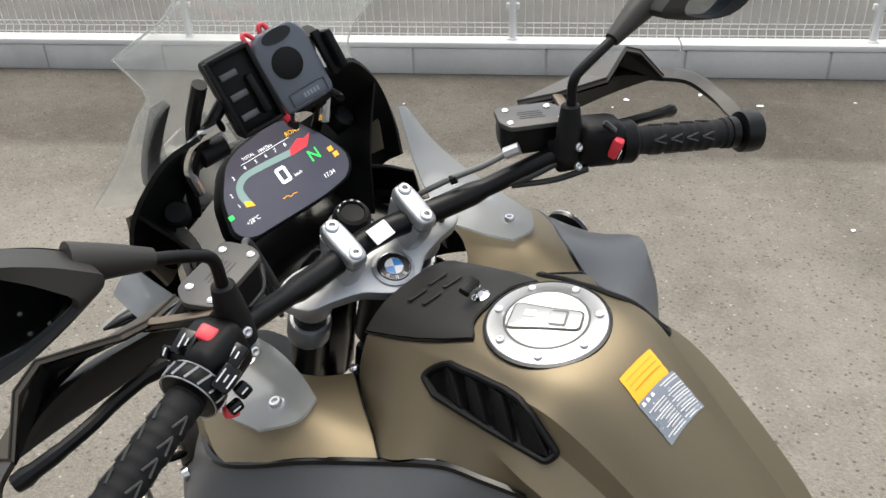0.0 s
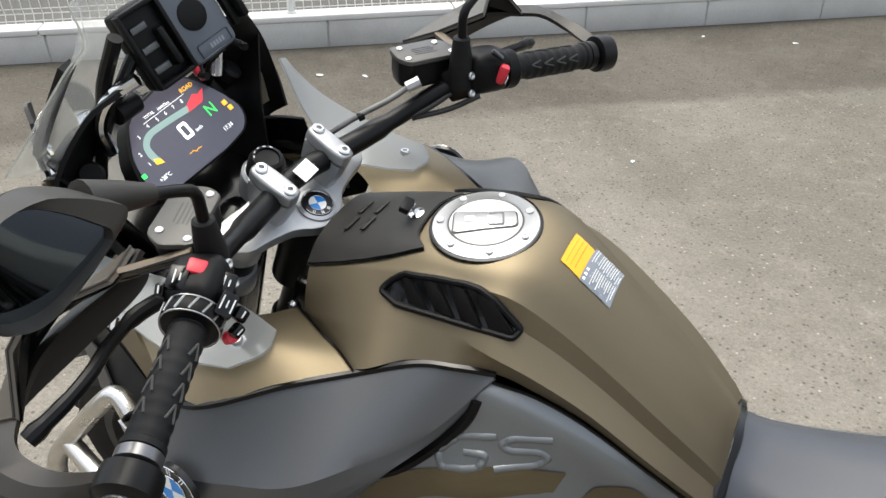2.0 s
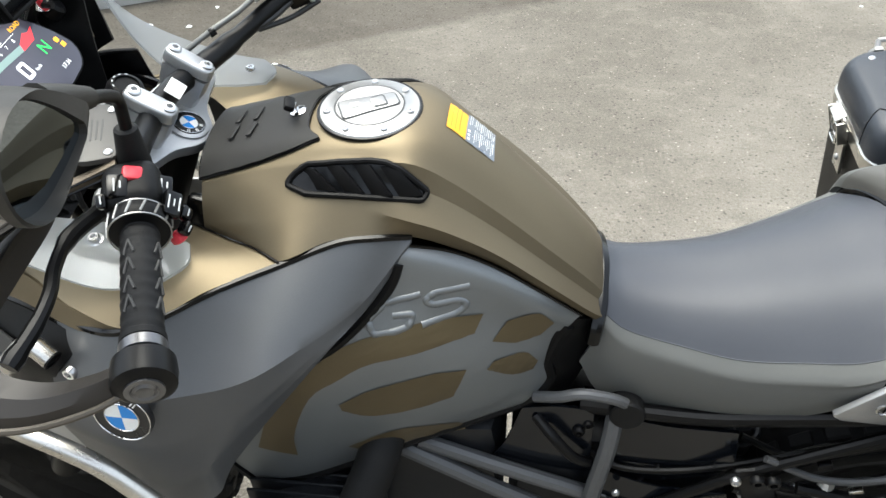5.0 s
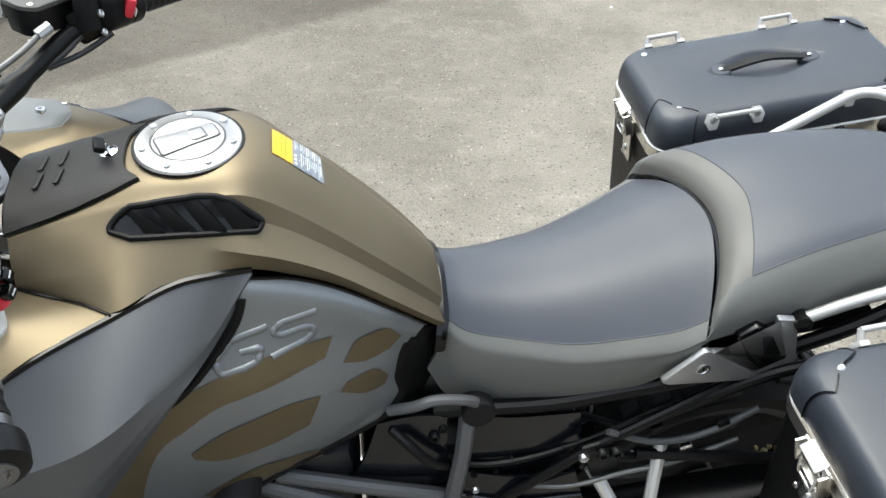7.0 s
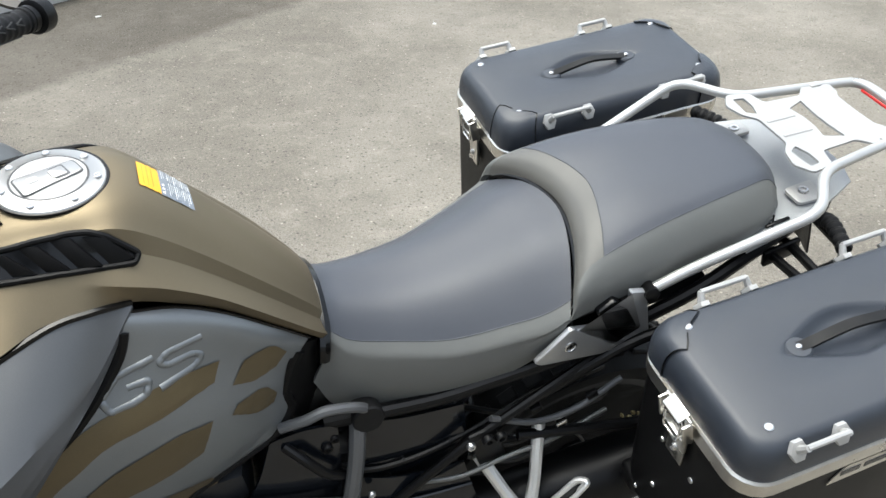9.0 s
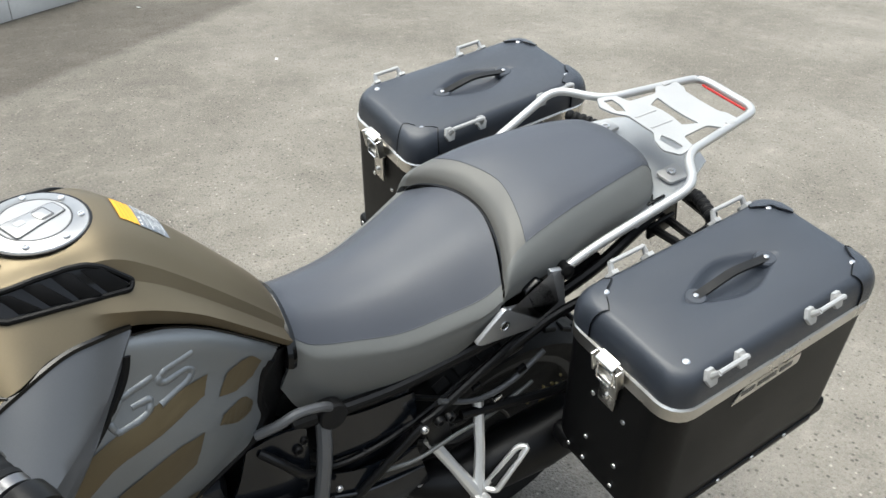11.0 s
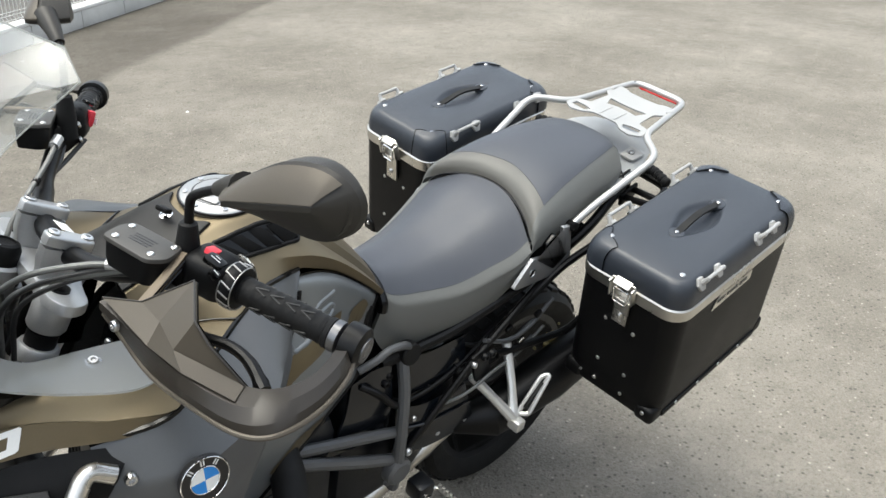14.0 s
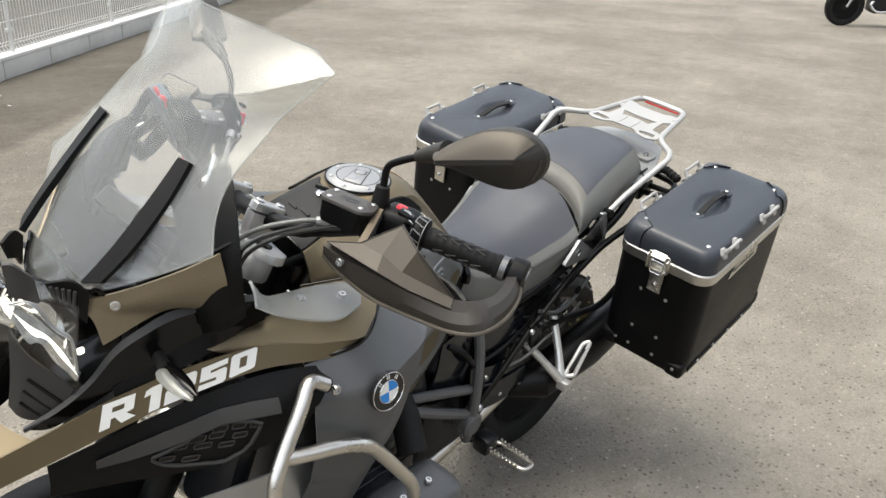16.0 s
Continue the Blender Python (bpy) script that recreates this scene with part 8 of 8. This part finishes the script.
part("headlamp_bowl", skin([[(0.600, -0.100, 1.16), (0.650, 0, 1.150), (0.600, 0.100, 1.16)], [(0.560, -0.09, 1.08), (0.560, 0, 1.08), (0.560, 0.09, 1.08)], [(0.600, -0.100, 0.99), (0.660, 0, 0.960), (0.600, 0.100, 0.99)]], 16, 12, 0.004), SHINY, bike, "black headlamp bowl")
for sy in (1, -1):
    f = (lambda g: g) if sy > 0 else mirrored
    hl = part("headlamp_reflector", f(lathe([(0.040, 0.0), (0.034, -0.02), (0.012, -0.035), (0.0005, -0.036)], axes((0.652, 0.045, 1.085), (1, 0.2, 0.0)), 22)), CHROME, bike)
    d_top = [(0.698, 0.036, 1.137), (0.676, 0.056, 1.140), (0.657, 0.075, 1.102), (0.641, 0.088, 1.085), (0.638, 0.092, 1.052), (0.637, 0.094, 1.026)]
    d_bot = [(0.699, 0.037, 1.114), (0.685, 0.052, 1.076), (0.672, 0.062, 1.074), (0.661, 0.072, 1.046), (0.649, 0.083, 1.027), (0.640, 0.092, 1.010)]
    d_mid = [tuple((np.array(a) + np.array(b)) / 2 + np.array((-0.012, -0.008, 0))) for a, b in zip(d_top, d_bot)]
    bowl = np.array([[cr(r, 30)[i] for r in (d_top, d_mid, d_bot)] for i in range(30)])
    part("lamp_tray", f(sheet(bowl, 0.003)), CHROME, hl, "chromed running light tray")
    d_in = [tuple(np.array(a) * 0.35 + np.array(b) * 0.65 + np.array((-0.004, -0.002, 0))) for a, b in zip(d_top, d_bot)]
    drl = np.array([[cr(r, 30)[i] for r in (d_in, d_bot)] for i in range(30)])
    part("running_light", f(sheet(drl, -0.004)), DRL, hl, "lit white running light")
    part("tray_edge", f(tube([tuple(p) for p in cr(d_top, 30)], 0.0022, 6)), ALU, hl)
    part("tray_rib", f(tube([tuple(p) for p in cr([tuple(np.array(a) * 0.7 + np.array(b) * 0.3 + np.array((-0.005, -0.003, 0))) for a, b in zip(d_top, d_bot)][1:5], 16)], 0.0018, 6)), FRAMEGREY, hl)
    up = skin([[(0.699, 0.028, 1.195), (0.690, 0.042, 1.198), (0.672, 0.056, 1.180)], [(0.697, 0.036, 1.148), (0.684, 0.050, 1.146), (0.668, 0.062, 1.140)]], 14, 5, -0.006)
    part("lamp_vane", f(up), VENTGREY, hl)
    box = skin([[(0.661, 0.066, 1.172), (0.634, 0.086, 1.176), (0.616, 0.100, 1.156)], [(0.650, 0.070, 1.140), (0.634, 0.086, 1.128), (0.622, 0.098, 1.107)]], 14, 6, -0.005)
    bx = part("lamp_housing", f(box), PLASTIC, hl, "black finned lamp housing")
    for k in range(5):
        t = 0.12 + 0.14 * k
        a, b = np.array((0.661, 0.067, 1.170)) * (1 - t) + np.array((0.618, 0.102, 1.158)) * t, np.array((0.652, 0.071, 1.150)) * (1 - t) + np.array((0.626, 0.098, 1.126)) * t
        part("fin", f(tube([tuple(a), tuple(b)], 0.0028, 6)), VENTGREY, bx)
    part("lamp_chip", f(rbox(0.010, 0.006, 0.010, 0.002, pose(0.630, 0.092, 1.060))), DRL, hl)
    chin = skin([[(0.700, 0.030, 1.092), (0.690, 0.050, 1.060), (0.668, 0.070, 1.030), (0.644, 0.092, 0.998)], [(0.706, 0.034, 1.020), (0.698, 0.052, 0.995), (0.680, 0.072, 0.968), (0.655, 0.088, 0.972)], [(0.712, 0.030, 0.960), (0.706, 0.048, 0.948), (0.690, 0.064, 0.944), (0.665, 0.084, 0.960)]], 18, 12, -0.004)
    ch = part("chin_panel", f(chin), VENTGREY, bike, "grey panel below the headlamp with slots")
    for p0, p1 in (((0.692, 0.056, 1.016), (0.660, 0.085, 0.976)), ((0.698, 0.052, 0.996), (0.672, 0.076, 0.964)), ((0.704, 0.050, 0.975), (0.684, 0.068, 0.953))):
        part("chin_slot", f(tube([p0, p1], 0.0028, 6)), SHINY, ch)
    lens = skin([[(0.690, 0.0, 1.185), (0.672, 0.055, 1.172), (0.632, 0.098, 1.140)], [(0.712, 0.0, 1.10), (0.690, 0.056, 1.085), (0.640, 0.102, 1.05)], [(0.690, 0.0, 1.01), (0.670, 0.06, 1.00), (0.638, 0.102, 0.985)]], 14, 14, -0.003)
    le = part("headlamp_lens", f(lens), LENS, hl, "clear headlamp lens")
    le.visible_shadow = False
beak = skin([[(0.70, -0.104, 0.925), (0.72, 0, 0.915), (0.70, 0.104, 0.925)], [(0.82, -0.070, 0.885), (0.84, 0, 0.880), (0.82, 0.070, 0.885)], [(0.92, -0.02, 0.845), (0.93, 0, 0.845), (0.92, 0.02, 0.845)]], 14, 12, 0.004)
part("beak", beak, BRONZE, bike, "bronze front beak")
part("cockpit_floor", skin([[(0.385, -0.15, 1.03), (0.39, 0, 1.03), (0.385, 0.15, 1.03)], [(0.42, -0.15, 1.05), (0.44, 0, 1.06), (0.42, 0.15, 1.05)], [(0.56, -0.10, 1.10), (0.58, 0, 1.12), (0.56, 0.10, 1.10)]], 12, 10, 0.004), SHINY, bike)
part("front_frame", rbox(0.08, 0.07, 0.28, 0.03, pose(0.42, 0, 0.94, 0, -20, 0)), SHINY, bike)
for sy in (1, -1):
    part("radiator_core", rbox(0.05, 0.12, 0.26, 0.02, pose(0.42, sy * 0.160, 0.80, 0, -15, 0)), ENGINE, bike)
    part("head_tube_side", rbox(0.07, 0.016, 0.16, 0.008, pose(0.222, sy * 0.080, 0.975, 0, -20, 0)), SHINY, bike)
    screw(bike, (0.240, 0.089 * sy, 1.010), (0.3, sy, 0), BOLT, 0.008, 0.005)
    screw(bike, (0.222, 0.089 * sy, 0.985), (0.3, sy, 0), BOLT, 0.007, 0.005)
wheel((0.66, 0.012, 0.325), 0.325, 0.12, bike)
part("front_fender", skin([[(0.46, -0.06, 0.60), (0.45, 0, 0.62), (0.46, 0.06, 0.60)], [(0.60, -0.065, 0.685), (0.60, 0, 0.705), (0.60, 0.065, 0.685)], [(0.76, -0.065, 0.675), (0.77, 0, 0.695), (0.76, 0.065, 0.675)], [(0.90, -0.06, 0.60), (0.92, 0, 0.61), (0.90, 0.06, 0.60)]], 14, 18, 0.004), PLASTIC, bike, "black front mudguard")
stand = part("side_stand", bar([(-0.14, 0.15, 0.30), (-0.20, 0.20, 0.20), (-0.27, 0.245, 0.055)], 0.013, 0.03), BLACKBAR, bike, "black side stand")
part("stand_foot", rbox(0.09, 0.06, 0.012, 0.004, pose(-0.275, 0.250, 0.049, -9, 0, 0)), BLACKBAR, stand)

# ---------------------------------------------------------------- another motorcycle parked across the yard
def far_bike(m):
    b = thing("parked_motorcycle", m, "small dark parked motorcycle with spoked wheels", "motorcycle")
    wheel((0.70, 0, 0.31), 0.31, 0.10, b, 18, 30)
    wheel((-0.66, 0, 0.31), 0.31, 0.12, b, 18, 30)
    for sy in (1, -1):
        part("fork_leg", tube([(0.70, sy * 0.075, 0.31), (0.42, sy * 0.075, 0.95)], 0.022, 12), ALU, b)
        part("shock", tube([(-0.62, sy * 0.10, 0.36), (-0.48, sy * 0.10, 0.68)], 0.026, 12), CHROME, b)
        part("silencer", tube([(0.05, sy * 0.14, 0.30), (-0.35, sy * 0.17, 0.32), (-0.85, sy * 0.17, 0.40)], 0.034, 12), CHROME, b)
        part("swing_arm", tube([(-0.10, sy * 0.09, 0.36), (-0.66, sy * 0.09, 0.31)], 0.02, 10), BLACKBAR, b)
    part("engine", rbox(0.42, 0.30, 0.34, 0.04, pose(0.10, 0, 0.40)), ENGINE, b)
    part("exhaust_header", tube(cr([(0.26, 0.10, 0.45), (0.34, 0.12, 0.36), (0.22, 0.14, 0.26), (0.0, 0.14, 0.28)], 14), 0.02, 10), CHROME, b)
    part("tank", closed_loft([[(x, w * math.cos(a), z + h * math.sin(a)) for a in np.linspace(0, 2 * math.pi, 19)[:-1]] for x, w, h, z in ((0.36, 0.03, 0.03, 0.86), (0.30, 0.11, 0.09, 0.85), (0.15, 0.14, 0.11, 0.84), (0.0, 0.12, 0.09, 0.82), (-0.10, 0.06, 0.05, 0.80))]), CHARCOAL, b)
    part("seat", rbox(0.62, 0.24, 0.09, 0.035, pose(-0.38, 0, 0.79, 0, 3, 0)), SEAT_TOP, b)
    part("front_mudguard", skin([[(0.45, -0.05, 0.52), (0.44, 0, 0.53), (0.45, 0.05, 0.52)], [(0.70, -0.055, 0.645), (0.70, 0, 0.66), (0.70, 0.055, 0.645)], [(0.93, -0.05, 0.54), (0.94, 0, 0.55), (0.93, 0.05, 0.54)]], 10, 14, 0.004), SHINY, b)
    part("handlebar", tube(fillet([(0.30, 0.40, 1.05), (0.38, 0.18, 1.04), (0.42, 0.0, 0.98), (0.38, -0.18, 1.04), (0.30, -0.40, 1.05)], 0.06, 5), 0.011, 10), CHROME, b)
    part("headlamp", lathe([(0.02, -0.10), (0.08, -0.05), (0.09, 0.03), (0.0005, 0.04)], axes((0.52, 0, 0.88), (1, 0, -0.1)), 20), BLACKBAR, b)
    return b


far_bike(pose(-14.09, -2.08, 0, -6, 0, -50))
